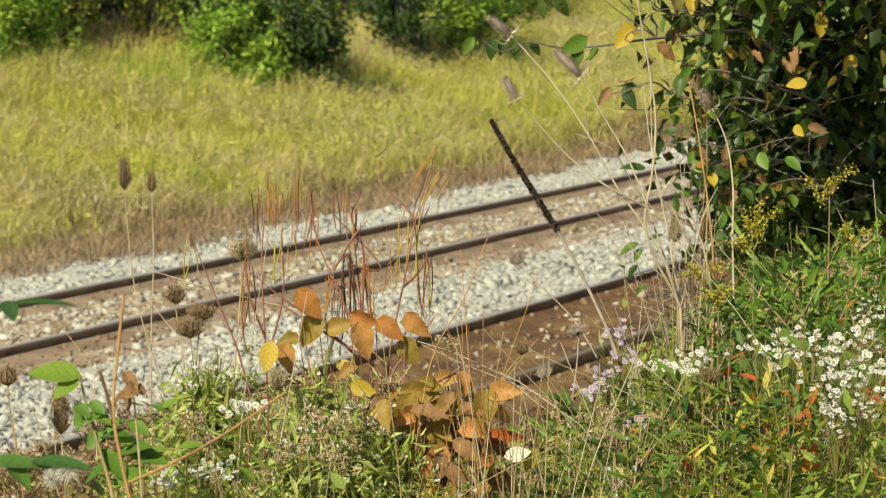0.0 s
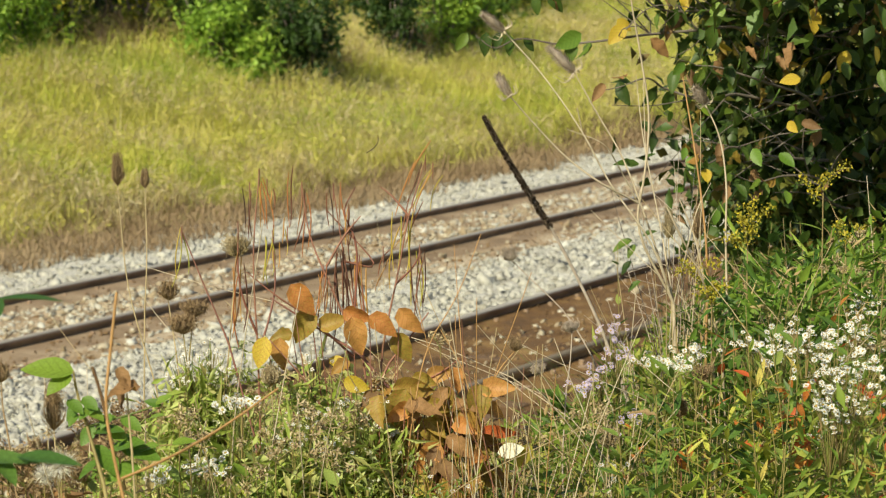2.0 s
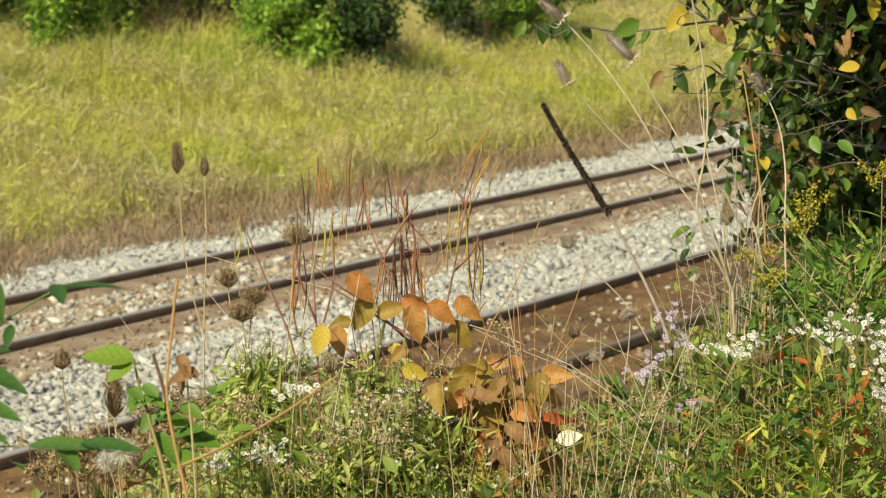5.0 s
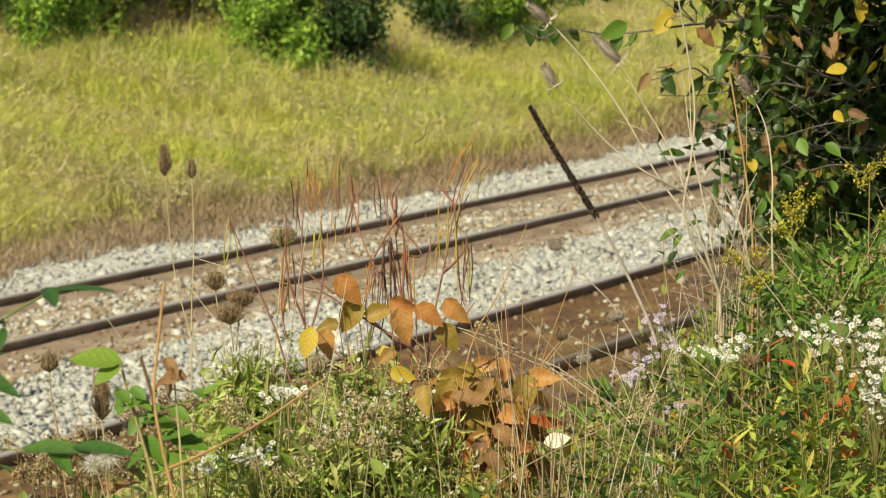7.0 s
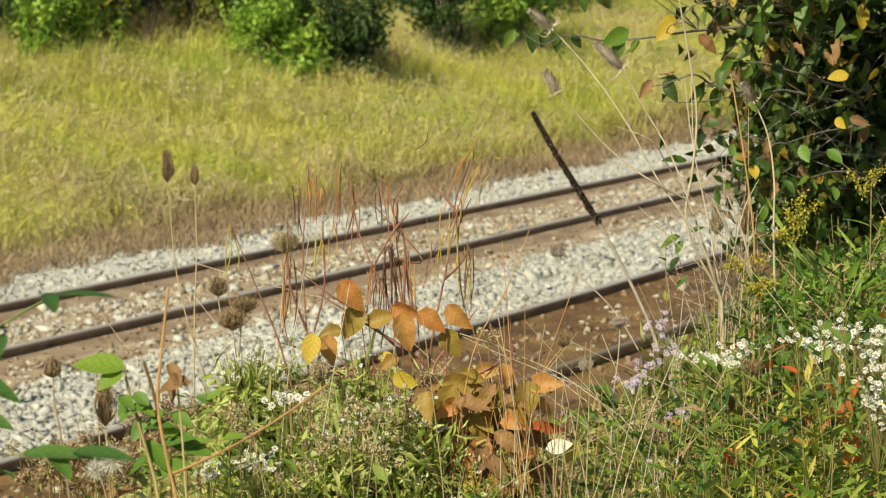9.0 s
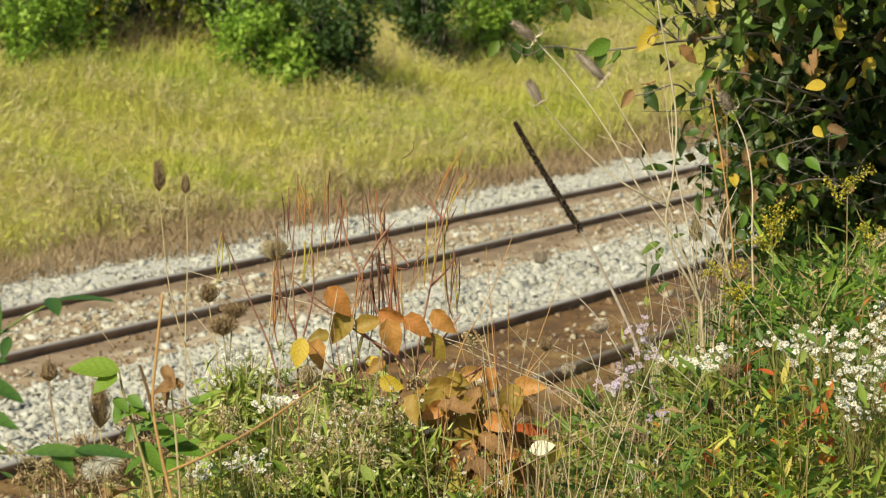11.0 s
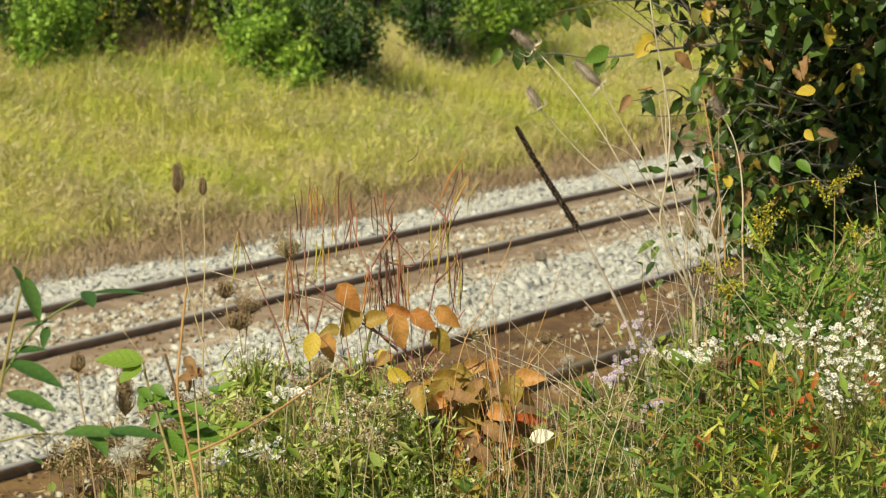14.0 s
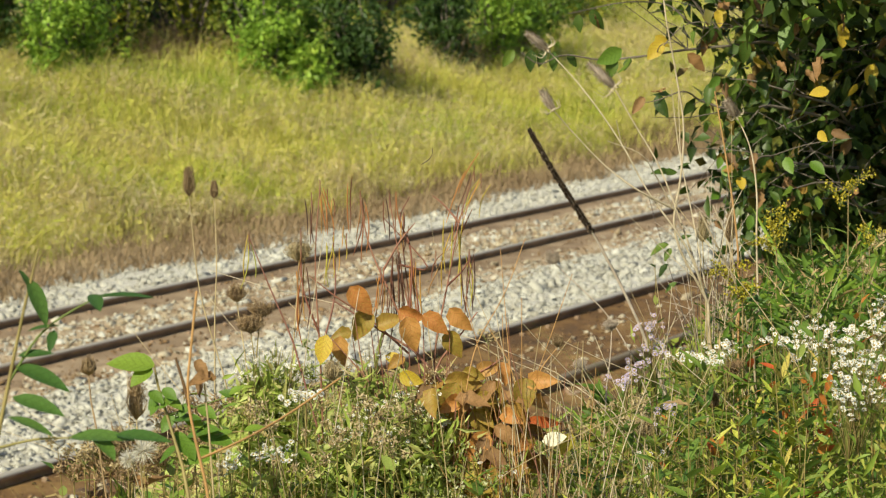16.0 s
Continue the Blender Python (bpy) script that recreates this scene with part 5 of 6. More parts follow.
# -- white fluff of a gone dandelion --
def make_fluff(at, size):
    base = foot(at)
    f_ = plant_thing("seed_fluff", "white fluffy seed head on a thin stalk", "dried plant", base)
    stems_part(f_, base, [([base, at], 0.0015, 0.001)], M_GREENSTEM)
    d = unit(rng.normal(size=(260, 3)))
    v, f = leaf_cloud(np.zeros((260, 3)) + d * 0.002, d, size * (0.7 + 0.3 * rng.random(260)), np.full(260, 0.0012), 0.1)
    child("fluff", mesh_from("fluff", v + (at - base), f, M_FLUFF), f_)


make_fluff(V(-0.580, 3.930, 2.321), 0.03)
make_fluff(V(-0.614, 3.977, 2.296), 0.02)


# -- asters --
def flower_mesh(petal):
    """Twelve narrow rays round a domed disc, one unit across, facing +z."""
    v, f, idx = [], [], []
    for k in range(12):
        a = k * 6.283 / 12 + random.uniform(-0.12, 0.12)
        o, s = np.array([math.cos(a), math.sin(a), 0]), np.array([-math.sin(a), math.cos(a), 0])
        z = random.uniform(-0.06, 0.08)
        n = len(v)
        v += [o * 0.1, o * 0.34 + s * 0.075 + [0, 0, z * 0.5 + 0.02], o * 0.5 * random.uniform(0.9, 1.05) + [0, 0, z], o * 0.34 - s * 0.075 + [0, 0, z * 0.5 + 0.02]]
        f.append((n, n + 1, n + 2, n + 3))
        idx.append(0)
    n = len(v)
    for r, z in ((0.14, 0.01), (0.08, 0.06)):
        for k in range(6):
            v.append(np.array([math.cos(k * 1.0472) * r, math.sin(k * 1.0472) * r, z]))
    for k in range(6):
        f.append((n + k, n + (k + 1) % 6, n + 6 + (k + 1) % 6, n + 6 + k))
        idx.append(1)
    f += [(n + 6, n + 7, n + 8, n + 9), (n + 6, n + 9, n + 10, n + 11)]
    idx += [1, 1]
    return mesh_from("flower", np.array(v), np.array(f), [petal, M_DISC], idx)


WHITE_FLOWERS, PURPLE_FLOWERS = [flower_mesh(M_PETAL) for _ in range(3)], [flower_mesh(M_PETAL_PURPLE) for _ in range(3)]
UP_SIDE = np.array([0, 0, 1.0])


def make_aster(centre, spread, count, flowers=WHITE_FLOWERS, size=0.0145, label="white frost aster in flower", leaves=170, leafmat=None, low=0.35):
    """A branching aster: spread is the half width and half height of its flower heads."""
    w, h = spread
    base = foot(centre, random.uniform(-0.05, 0.05), random.uniform(0, 0.1))
    a = plant_thing("aster", label, "wildflower", base, "asters")
    lines, p = [], []
    fork = centre * 0.6 + base * 0.4
    lines.append(([base, fork, centre + [0, 0, -h]], 0.0025, 0.0015))
    for _ in range(count):
        q = centre + np.array(SIDE) * random.gauss(0, w * 0.55) + np.array(AHEAD) * random.gauss(0, w * 0.6) + UP_SIDE * random.gauss(0, h * 0.55)
        if random.random() < 0.6:
            lines.append(([fork * 0.3 + (centre + [0, 0, -h]) * 0.7, (q + centre) / 2 + [0, 0, -0.02 - h], q + [0, 0, -0.001]], 0.0009, 0.0005))
        n = UP_SIDE * 0.8 + TOWARDS * random.uniform(0.1, 1.0) + rng.normal(0, 0.35, 3)
        child("flower", random.choice(flowers), a, "", frame_of(q - base, np.cross(n, rng.normal(size=3)), n, size * random.uniform(0.65, 1.1)))
        p.append(q)
    tagged(stems_part(a, base, lines, M_GREENSTEM, sides=4), kind="stuff")
    t = rng.random(leaves)[:, None]
    pos = base + (centre - base) * (low + (0.95 - low) * t) + rng.normal(0, 1, (leaves, 3)) * np.array([w, w, h]) * 0.8 - base
    pos[:, 2] = np.maximum(pos[:, 2], 0.03)
    v, f = leaf_cloud(pos, rng.normal(size=(leaves, 3)) + [0, 0, 0.4], 0.042 * rng.lognormal(0, 0.3, leaves), 0.009 * rng.lognormal(0, 0.3, leaves), 0.3)
    child("foliage", mesh_from("foliage", v, f, leafmat or M_FOLIAGE), a)


for centre, w, h, count in [
    (V(0.705, 4.435, 2.337), 0.060, 0.050, 36), (V(0.725, 4.440, 2.376), 0.055, 0.035, 30), (V(0.680, 4.431, 2.303), 0.045, 0.035, 24), (V(0.711, 4.892, 2.365), 0.07, 0.022, 26), (V(0.662, 4.889, 2.338), 0.055, 0.02, 20),
    (V(0.755, 4.890, 2.348), 0.05, 0.025, 20), (V(0.872, 5.239, 2.321), 0.05, 0.035, 26), (V(0.525, 5.135, 2.291), 0.022, 0.016, 14), (V(0.456, 5.133, 2.276), 0.05, 0.02, 15), (V(0.486, 5.082, 2.273), 0.035, 0.02, 10),
    (V(0.651, 5.236, 2.293), 0.04, 0.018, 13), (V(0.673, 5.182, 2.267), 0.03, 0.015, 8), (V(-0.356, 4.631, 2.290), 0.04, 0.010, 17), (V(-0.375, 4.679, 2.272), 0.03, 0.012, 8), (V(-0.412, 4.518, 2.193), 0.045, 0.014, 20),
    (V(-0.485, 4.418, 2.194), 0.022, 0.018, 10), (V(-0.647, 4.221, 2.231), 0.015, 0.02, 7), (V(0.923, 5.444, 2.344), 0.04, 0.03, 14), (V(0.337, 4.810, 2.102), 0.05, 0.03, 6), (V(0.035, 4.613, 2.141), 0.05, 0.03, 3), (V(-0.233, 4.618, 2.183), 0.06, 0.03, 4)]:
    make_aster(centre, (w, h), int(count * 1.75))
make_aster(V(-0.184, 4.615, 2.154), (0.006, 0.003), 2, size=0.02, label="single white daisy-like aster", leaves=25)
for centre, w, h, count in [(V(0.361, 5.240, 2.323), 0.028, 0.025, 15), (V(0.372, 5.234, 2.275), 0.03, 0.014, 15), (V(0.302, 5.127, 2.224), 0.035, 0.015, 20), (V(0.334, 5.180, 2.251), 0.03, 0.012, 12), (V(0.380, 5.021, 2.182), 0.04, 0.02, 8)]:
    make_aster(centre, (w, h), int(count * 1.7), PURPLE_FLOWERS, 0.014, "pale lavender aster in flower", 40)
for centre, w, h, count in [(V(-0.469, 4.840, 2.329), 0.03, 0.022, 9), (V(-0.431, 4.840, 2.340), 0.03, 0.022, 9), (V(-0.489, 4.820, 2.300), 0.03, 0.022, 9), (V(-0.440, 4.820, 2.289), 0.03, 0.022, 9), (V(-0.403, 4.820, 2.311), 0.03, 0.022, 9), (V(-0.227, 4.720, 2.248), 0.03, 0.022, 9), (V(-0.268, 4.700, 2.220), 0.03, 0.022, 9), (V(-0.164, 4.740, 2.260), 0.03, 0.022, 9), (V(-0.308, 4.660, 2.202), 0.03, 0.022, 9), (V(-0.122, 4.740, 2.233), 0.03, 0.022, 9), (V(-0.234, 4.789, 2.343), 0.03, 0.022, 10), (V(-0.441, 4.838, 2.336), 0.05, 0.04, 12), (V(-0.478, 4.836, 2.315), 0.04, 0.03, 8), (V(-0.143, 4.729, 2.267), 0.05, 0.03, 9), (V(-0.263, 4.624, 2.235), 0.05, 0.03, 8), (V(-0.173, 4.671, 2.204), 0.05, 0.03, 7), (V(-0.101, 4.724, 2.225), 0.03, 0.03, 7)]:
    make_aster(centre, (w, h), count * 2, WHITE_FLOWERS, 0.009, "pale green aster gone to bud and seed", 260, M_LIMEMIX, 0.78)


# -- asters in bud: thin forking stems set with pale buds --
M_BUD = plant("pale_green_bud", [(0.40, 0.46, 0.14), (0.55, 0.60, 0.28), (0.70, 0.72, 0.50), (0.50, 0.44, 0.20)], 0.3, 0.6, vein=60)
M_BUDLEAF = plant("narrow_pale_leaf", [(0.18, 0.28, 0.04), (0.30, 0.40, 0.06), (0.42, 0.47, 0.10)], 0.35, 0.5, vein=30)
M_BUDSTEM = plant("pale_green_stem", [(0.30, 0.34, 0.10), (0.42, 0.40, 0.16), (0.36, 0.26, 0.12)], 0.1, 0.6, vein=20)


def make_bud_aster(top):
    """A bushy aster not yet in flower: side twigs rise from one stem, each with buds and needle leaves."""
    base = foot(top, random.uniform(-0.06, 0.06), random.uniform(0, 0.08))
    g = plant_thing("budding_aster", "thin pale green aster set with small buds", "wildflower", base, "budding asters")
    main = bend([base, (base + top) / 2 + rng.normal(0, 0.02, 3), top], 8)
    stems_part(g, base, [(list(main[::4]), 0.0018, 0.0008)], M_BUDSTEM)
    buds, along = [], []
    for k in range(11):
        q = main[int(len(main) * random.uniform(0.5, 0.98))]
        a = k * 2.4
        tip = q + np.array([math.cos(a), math.sin(a), random.uniform(0.6, 1.6)]) * random.uniform(0.025, 0.05)
        c = bend([q, (q + tip) / 2 + np.array([math.cos(a), math.sin(a), -0.4]) * 0.008, tip], 5)
        child("twig", mesh_from("twig", *tube(c - base, np.linspace(0.0008, 0.0005, len(c)), 4), M_BUDSTEM), g)
        for _ in range(7):
            p = c[random.randrange(4, len(c))]
            buds.append(p + rng.normal(0, 0.004, 3) + [0, 0, 0.002])
        along += [c[i] for i in (2, 4, 6, 8)]
    buds, along = np.array(buds) - base, np.array(along) - base
    n = len(buds)
    v, f = leaf_cloud(np.repeat(buds, 2, 0), rng.normal(0, 0.4, (2 * n, 3)) + [0, 0, 1], 0.0085 * rng.lognormal(0, 0.25, 2 * n), np.full(2 * n, 0.0055), 0.5)
    tagged(child("bud_cluster", mesh_from("bud_cluster", v, f, M_BUD), g, "small pale buds"), kind="stuff")
    along = np.repeat(along, 2, 0)
    n = len(along)
    v, f = leaf_cloud(along, rng.normal(size=(n, 3)) * (1, 1, 0.6) + [0, 0, 0.3], 0.026 * rng.lognormal(0, 0.35, n), np.full(n, 0.0042), 0.3)
    child("foliage", mesh_from("foliage", v, f, M_BUDLEAF), g)


for _ in range(50):
    ahead = random.uniform(4.5, 4.86)
    bearing = random.uniform(-0.098, 0.008)
    make_bud_aster(V(bearing * ahead, ahead, 3.14 + ahead * (-0.172 - 0.42 * (4.86 - ahead) * 0.5 - random.uniform(0, 0.012) + (0.016 if bearing < -0.06 and ahead > 4.75 else 0))))


# -- goldenrod --
def make_goldenrod(tops, label="goldenrod with yellow plumes and narrow green leaves", florets=420, leaves=16):
    base = foot(tops[0][0], 0.03, 0.05)
    g = plant_thing("goldenrod", label, "wildflower", base, "goldenrods")
    main = tops[0][0]
    lines = [([base, base * 0.5 + main * 0.5 + rng.normal(0, 0.01, 3), main], 0.003, 0.0015)]
    allp = []
    for a, b in tops:
        c = bend([a, (a + b) / 2 + [0, 0, 0.012], b], 8)
        lines.append((c, 0.0012, 0.0007))
        p = c[rng.integers(0, len(c), int(florets * 0.8) // len(tops))]
        allp.append(p + rng.normal(0, 0.006, p.shape) + [0, 0, 0.003])
    stems_part(g, base, lines, M_GREENSTEM)
    p = np.concatenate(allp) - base
    v, f = leaf_cloud(p, rng.normal(size=p.shape) + [0, 0, 0.6], np.full(len(p), 0.007), np.full(len(p), 0.005), 0.4)
    child("plume", mesh_from("plume", v, f, M_GOLD), g, "yellow flower plume")
    for i in range(leaves):
        t = random.uniform(0.45, 0.97)
        q = base + (main - base) * t
        ang = random.uniform(0, 6.283)
        d = np.array([math.cos(ang), math.sin(ang), random.uniform(0.2, 0.9)])
        leaf_part(g, base, random.choice(["lance", "lance", "lime"]), q, q + unit(d) * random.uniform(0.05, 0.085), UP_SIDE)


make_goldenrod([(V(0.677, 5.558, 2.459), V(0.659, 5.567, 2.526)), (V(0.683, 5.560, 2.471), V(0.726, 5.568, 2.538)), (V(0.670, 5.557, 2.447), V(0.631, 5.540, 2.473)), (V(0.683, 5.561, 2.483), V(0.689, 5.570, 2.556))], florets=700)
make_goldenrod([(V(0.572, 5.550, 2.386), V(0.515, 5.530, 2.395)), (V(0.572, 5.550, 2.392), V(0.615, 5.553, 2.413)), (V(0.572, 5.548, 2.374), V(0.529, 5.554, 2.423))], "goldenrod with faded yellow plumes", 300)
make_goldenrod([(V(0.577, 5.346, 2.366), V(0.547, 5.328, 2.385)), (V(0.577, 5.346, 2.368), V(0.606, 5.349, 2.392)), (V(0.577, 5.346, 2.368), V(0.581, 5.348, 2.387))], "goldenrod with a small bright yellow head", 260)
make_goldenrod([(V(0.873, 5.772, 2.560), V(0.931, 5.778, 2.607)), (V(0.854, 5.769, 2.535), V(0.816, 5.776, 2.588)), (V(0.860, 5.771, 2.547), V(0.886, 5.775, 2.585))], "goldenrod with thin arching plumes", 300)
make_goldenrod([(V(0.907, 5.658, 2.445), V(0.970, 5.664, 2.495)), (V(0.908, 5.659, 2.458), V(0.883, 5.663, 2.489))], "goldenrod with thin arching plumes", 240)


# -- leafy weeds --
def make_weed(top, base, kinds, count, length, label, group="leafy weeds", spread=1.0, mat=None, start=0.3):
    """An upright weed: one bowed stem, leaves in a spiral that shorten upwards."""
    w = plant_thing("weed", label, "weed", base, group)
    c = bend([base, base * 0.6 + top * 0.4 + rng.normal(0, 0.035, 3) * (1, 1, 0.2), base * 0.25 + top * 0.75 + rng.normal(0, 0.03, 3) * (1, 1, 0.2), top], 6)
    stems_part(w, base, [(list(c[::3]), 0.0016, 0.0007)], mat or M_GREENSTEM)
    for i in range(count):
        t = start + (1 - start) * (i + 0.5) / count
        q = c[min(len(c) - 1, int(t * (len(c) - 1)))]
        a = i * 2.4 + random.uniform(-0.4, 0.4)
        d = np.array([math.cos(a) * spread, math.sin(a) * spread, random.uniform(-0.05, 0.75) + t * 0.4])
        leaf_part(w, base, random.choice(kinds), q, q + unit(d) * length * random.uniform(0.7, 1.15) * (1.3 - 0.45 * t), UP_SIDE + rng.normal(0, 0.2, 3))


WEED_LABELS = {"green": "fresh green broad-leaved weed", "lance": "green weed with narrow willow-like leaves", "deep": "dark green weed with narrow leaves beside the tree", "lime": "yellow-green weed with narrow upright leaves", "weed": "green broad-leaved weed on the bank", "tan": "dry tan weed with curled leaves", "brown": "brown withered weed with curled leaves", "olive": "weed with broad olive leaves", "yellow": "weed with broad yellowed leaves", "red": "weed with narrow leaves turning red"}
for top, kind, count, length in [
    (V(0.621, 4.654, 2.309), "lime", 24, 0.085), (V(0.583, 4.687, 2.335), "lime", 24, 0.08), (V(0.564, 4.654, 2.309), "lime", 26, 0.085), (V(0.533, 4.650, 2.278), "lime", 24, 0.075), (V(0.595, 4.651, 2.288), "lime", 24, 0.07), (V(0.501, 4.646, 2.248), "lime", 22, 0.07), (V(0.646, 4.645, 2.237), "lime", 22, 0.07),
    (V(0.460, 4.986, 2.306), "lance", 20, 0.08), (V(0.422, 4.930, 2.260), "lance", 22, 0.085), (V(0.718, 4.942, 2.357), "lance", 22, 0.09), (V(0.730, 4.830, 2.266), "lance", 22, 0.09), (V(0.424, 4.821, 2.193), "lance", 20, 0.08),
    (V(0.777, 5.758, 2.447), "deep", 24, 0.075), (V(0.771, 5.862, 2.473), "deep", 24, 0.07), (V(0.850, 5.962, 2.462), "deep", 24, 0.07), (V(0.670, 5.649, 2.372), "deep", 24, 0.075), (V(0.621, 5.541, 2.313), "deep", 24, 0.075),
    (V(0.868, 5.856, 2.421), "deep", 24, 0.075), (V(0.911, 5.755, 2.421), "deep", 24, 0.075), (V(0.984, 5.851, 2.382), "deep", 24, 0.075), (V(0.694, 5.543, 2.337), "deep", 22, 0.07), (V(0.795, 5.647, 2.359), "deep", 22, 0.075),
    (V(0.869, 5.645, 2.346), "deep", 22, 0.07), (V(0.934, 5.543, 2.335), "deep", 20, 0.07), (V(0.541, 5.748, 2.359), "weed", 10, 0.05), (V(0.578, 5.541, 2.313), "weed", 12, 0.06), (V(0.401, 5.658, 2.448), "weed", 5, 0.04),
    (V(0.363, 5.027, 2.232), "weed", 16, 0.05), (V(0.301, 4.920, 2.185), "weed", 18, 0.06), (V(0.241, 4.817, 2.162), "weed", 16, 0.06), (V(0.338, 4.818, 2.172), "weed", 18, 0.06), (V(0.185, 4.764, 2.140), "weed", 14, 0.06),
    (V(0.383, 4.715, 2.149), "weed", 16, 0.06), (V(0.468, 4.718, 2.180), "weed", 16, 0.06), (V(0.794, 4.721, 2.200), "weed", 14, 0.07), (V(0.681, 4.665, 2.158), "weed", 16, 0.07), (V(0.577, 4.669, 2.190), "weed", 16, 0.065),
    (V(-0.235, 4.682, 2.297), "lime", 18, 0.04), (V(-0.195, 4.734, 2.309), "lime", 18, 0.045), (V(-0.315, 4.626, 2.245), "lime", 16, 0.04), (V(-0.111, 4.732, 2.288), "weed", 14, 0.045), (V(-0.248, 4.519, 2.194), "weed", 14, 0.06),
    (V(-0.369, 4.522, 2.224), "lime", 14, 0.04), (V(-0.450, 4.422, 2.225), "weed", 12, 0.055), (V(-0.517, 4.320, 2.217), "weed", 12, 0.06), (V(-0.149, 4.568, 2.183), "lime", 16, 0.045), (V(-0.027, 4.565, 2.162), "weed", 12, 0.065),
    (V(-0.686, 4.175, 2.263), "brown", 12, 0.05), (V(-0.632, 4.131, 2.319), "brown", 10, 0.045), (V(-0.588, 4.180, 2.305), "tan", 12, 0.05), (V(-0.519, 4.232, 2.322), "weed", 12, 0.05), (V(-0.479, 4.431, 2.299), "weed", 12, 0.05), (V(-0.459, 4.532, 2.305), "lime", 14, 0.045),
    (V(-0.493, 4.327, 2.275), "tan", 12, 0.05), (V(-0.705, 4.126, 2.278), "brown", 10, 0.05), (V(-0.761, 4.127, 2.288), "tan", 12, 0.05), (V(-0.419, 4.527, 2.265), "tan", 12, 0.045), (V(-0.549, 4.126, 2.278), "weed", 12, 0.06), (V(-0.606, 4.075, 2.270), "brown", 12, 0.055),
    (V(0.648, 4.775, 2.228), "red", 9, 0.07), (V(0.686, 4.776, 2.238), "red", 7, 0.075), (V(0.836, 4.880, 2.267), "red", 12, 0.09), (V(0.591, 4.882, 2.279), "red", 5, 0.05), (V(0.587, 5.138, 2.320), "red", 6, 0.05), (V(0.707, 4.665, 2.158), "red", 7, 0.06), (V(0.456, 4.768, 2.170), "red", 4, 0.05)]:
    make_weed(top, foot(top, random.uniform(-0.08, 0.08), random.uniform(-0.02, 0.1)), [kind] * 4 + ["lime" if kind == "lance" else "weed"], count, length, WEED_LABELS[kind], start=0.62)

for top, count in [(V(0.649, 4.770, 2.263), 7), (V(0.686, 4.780, 2.272), 6), (V(0.658, 4.740, 2.210), 6), (V(0.703, 4.720, 2.182), 6), (V(0.462, 4.800, 2.160), 5)]:
    weed_base = foot(top)
    red = plant_thing("weed", WEED_LABELS["red"], "weed", weed_base, "leafy weeds")
    stems_part(red, weed_base, [([weed_base, top], 0.0016, 0.0008)], M_REDSTEM)
    for _ in range(count - 3):
        q = top + rng.normal(0, 0.022, 3)
        leaf_part(red, weed_base, "red", q, q + unit(np.array(SIDE) * random.gauss(0, 0.6) + [0, 0, -0.7]) * random.uniform(0.035, 0.06), TOWARDS + rng.normal(0, 0.3, 3))
for _ in range(34):
    ahead, bearing = random.uniform(4.05, 4.6), random.uniform(-0.175, -0.085)
    p = V(bearing * ahead, ahead, 3.14 + ahead * (-0.2 - 0.09 * (4.6 - ahead) - random.uniform(0, 0.035)))
    kind = random.choice(["weed", "green", "brown", "tan", "weed"])
    make_weed(p, foot(p, random.uniform(-0.04, 0.04)), [kind], 12, random.uniform(0.03, 0.055), WEED_LABELS[kind], start=0.5)

# Weeds in no order over the rest of the bank, lower towards the middle.
CREST = [(-0.20, -0.25), (-0.16, -0.235), (-0.135, -0.208), (-0.12, -0.196), (-0.06, -0.180), (-0.02, -0.178), (0.01, -0.195), (0.03, -0.205), (0.055, -0.185), (0.08, -0.165), (0.10, -0.150), (0.13, -0.128), (0.18, -0.115), (0.22, -0.11)]


def crest_z(side, ahead):
    """How high the weeds stand: lowest in the middle, where the tracks show over them."""
    return 3.14 + ahead * float(np.interp(side / ahead, *zip(*CREST)))


for i in range(52):
    bearing = random.uniform(-0.17, 0.2)
    ahead = random.uniform(5.3, 7.2)
    p = V(bearing * ahead, ahead, crest_z(bearing * ahead, ahead) - random.uniform(0.0, 0.22))
    base = foot(p)
    if p[2] - base[2] < 0.25:
        continue
    kind = random.choice(["lance", "lime", "weed", "weed", "lance"] if bearing < 0.11 else ["deep", "deep", "deep", "lance"])
    make_weed(p, base + rng.normal(0, 0.03, 3) * (1, 1, 0), [kind], 12, 0.06 if kind != "weed" else 0.05, WEED_LABELS[kind], start=0.55)


for i in range(80):
    bearing = random.uniform(-0.12, 0.185)
    ahead = random.uniform(4.55, 5.3)
    if -0.03 < bearing < 0.045 and ahead < 4.85 and random.random() < 0.8:
        continue
    p = V(bearing * ahead, ahead, crest_z(bearing * ahead, ahead) - random.uniform(0.04, 0.2))
    kind = random.choice(["weed", "weed", "lime", "lance", "lime"] if bearing > 0.03 else ["weed", "lime", "lime", "lance", "tan"])
    make_weed(p, foot(p, random.uniform(-0.04, 0.04)), [kind] * 4 + [random.choice(["lime", "red", "weed", "tan"])], 15, random.uniform(0.035, 0.06), WEED_LABELS[kind], start=0.3)


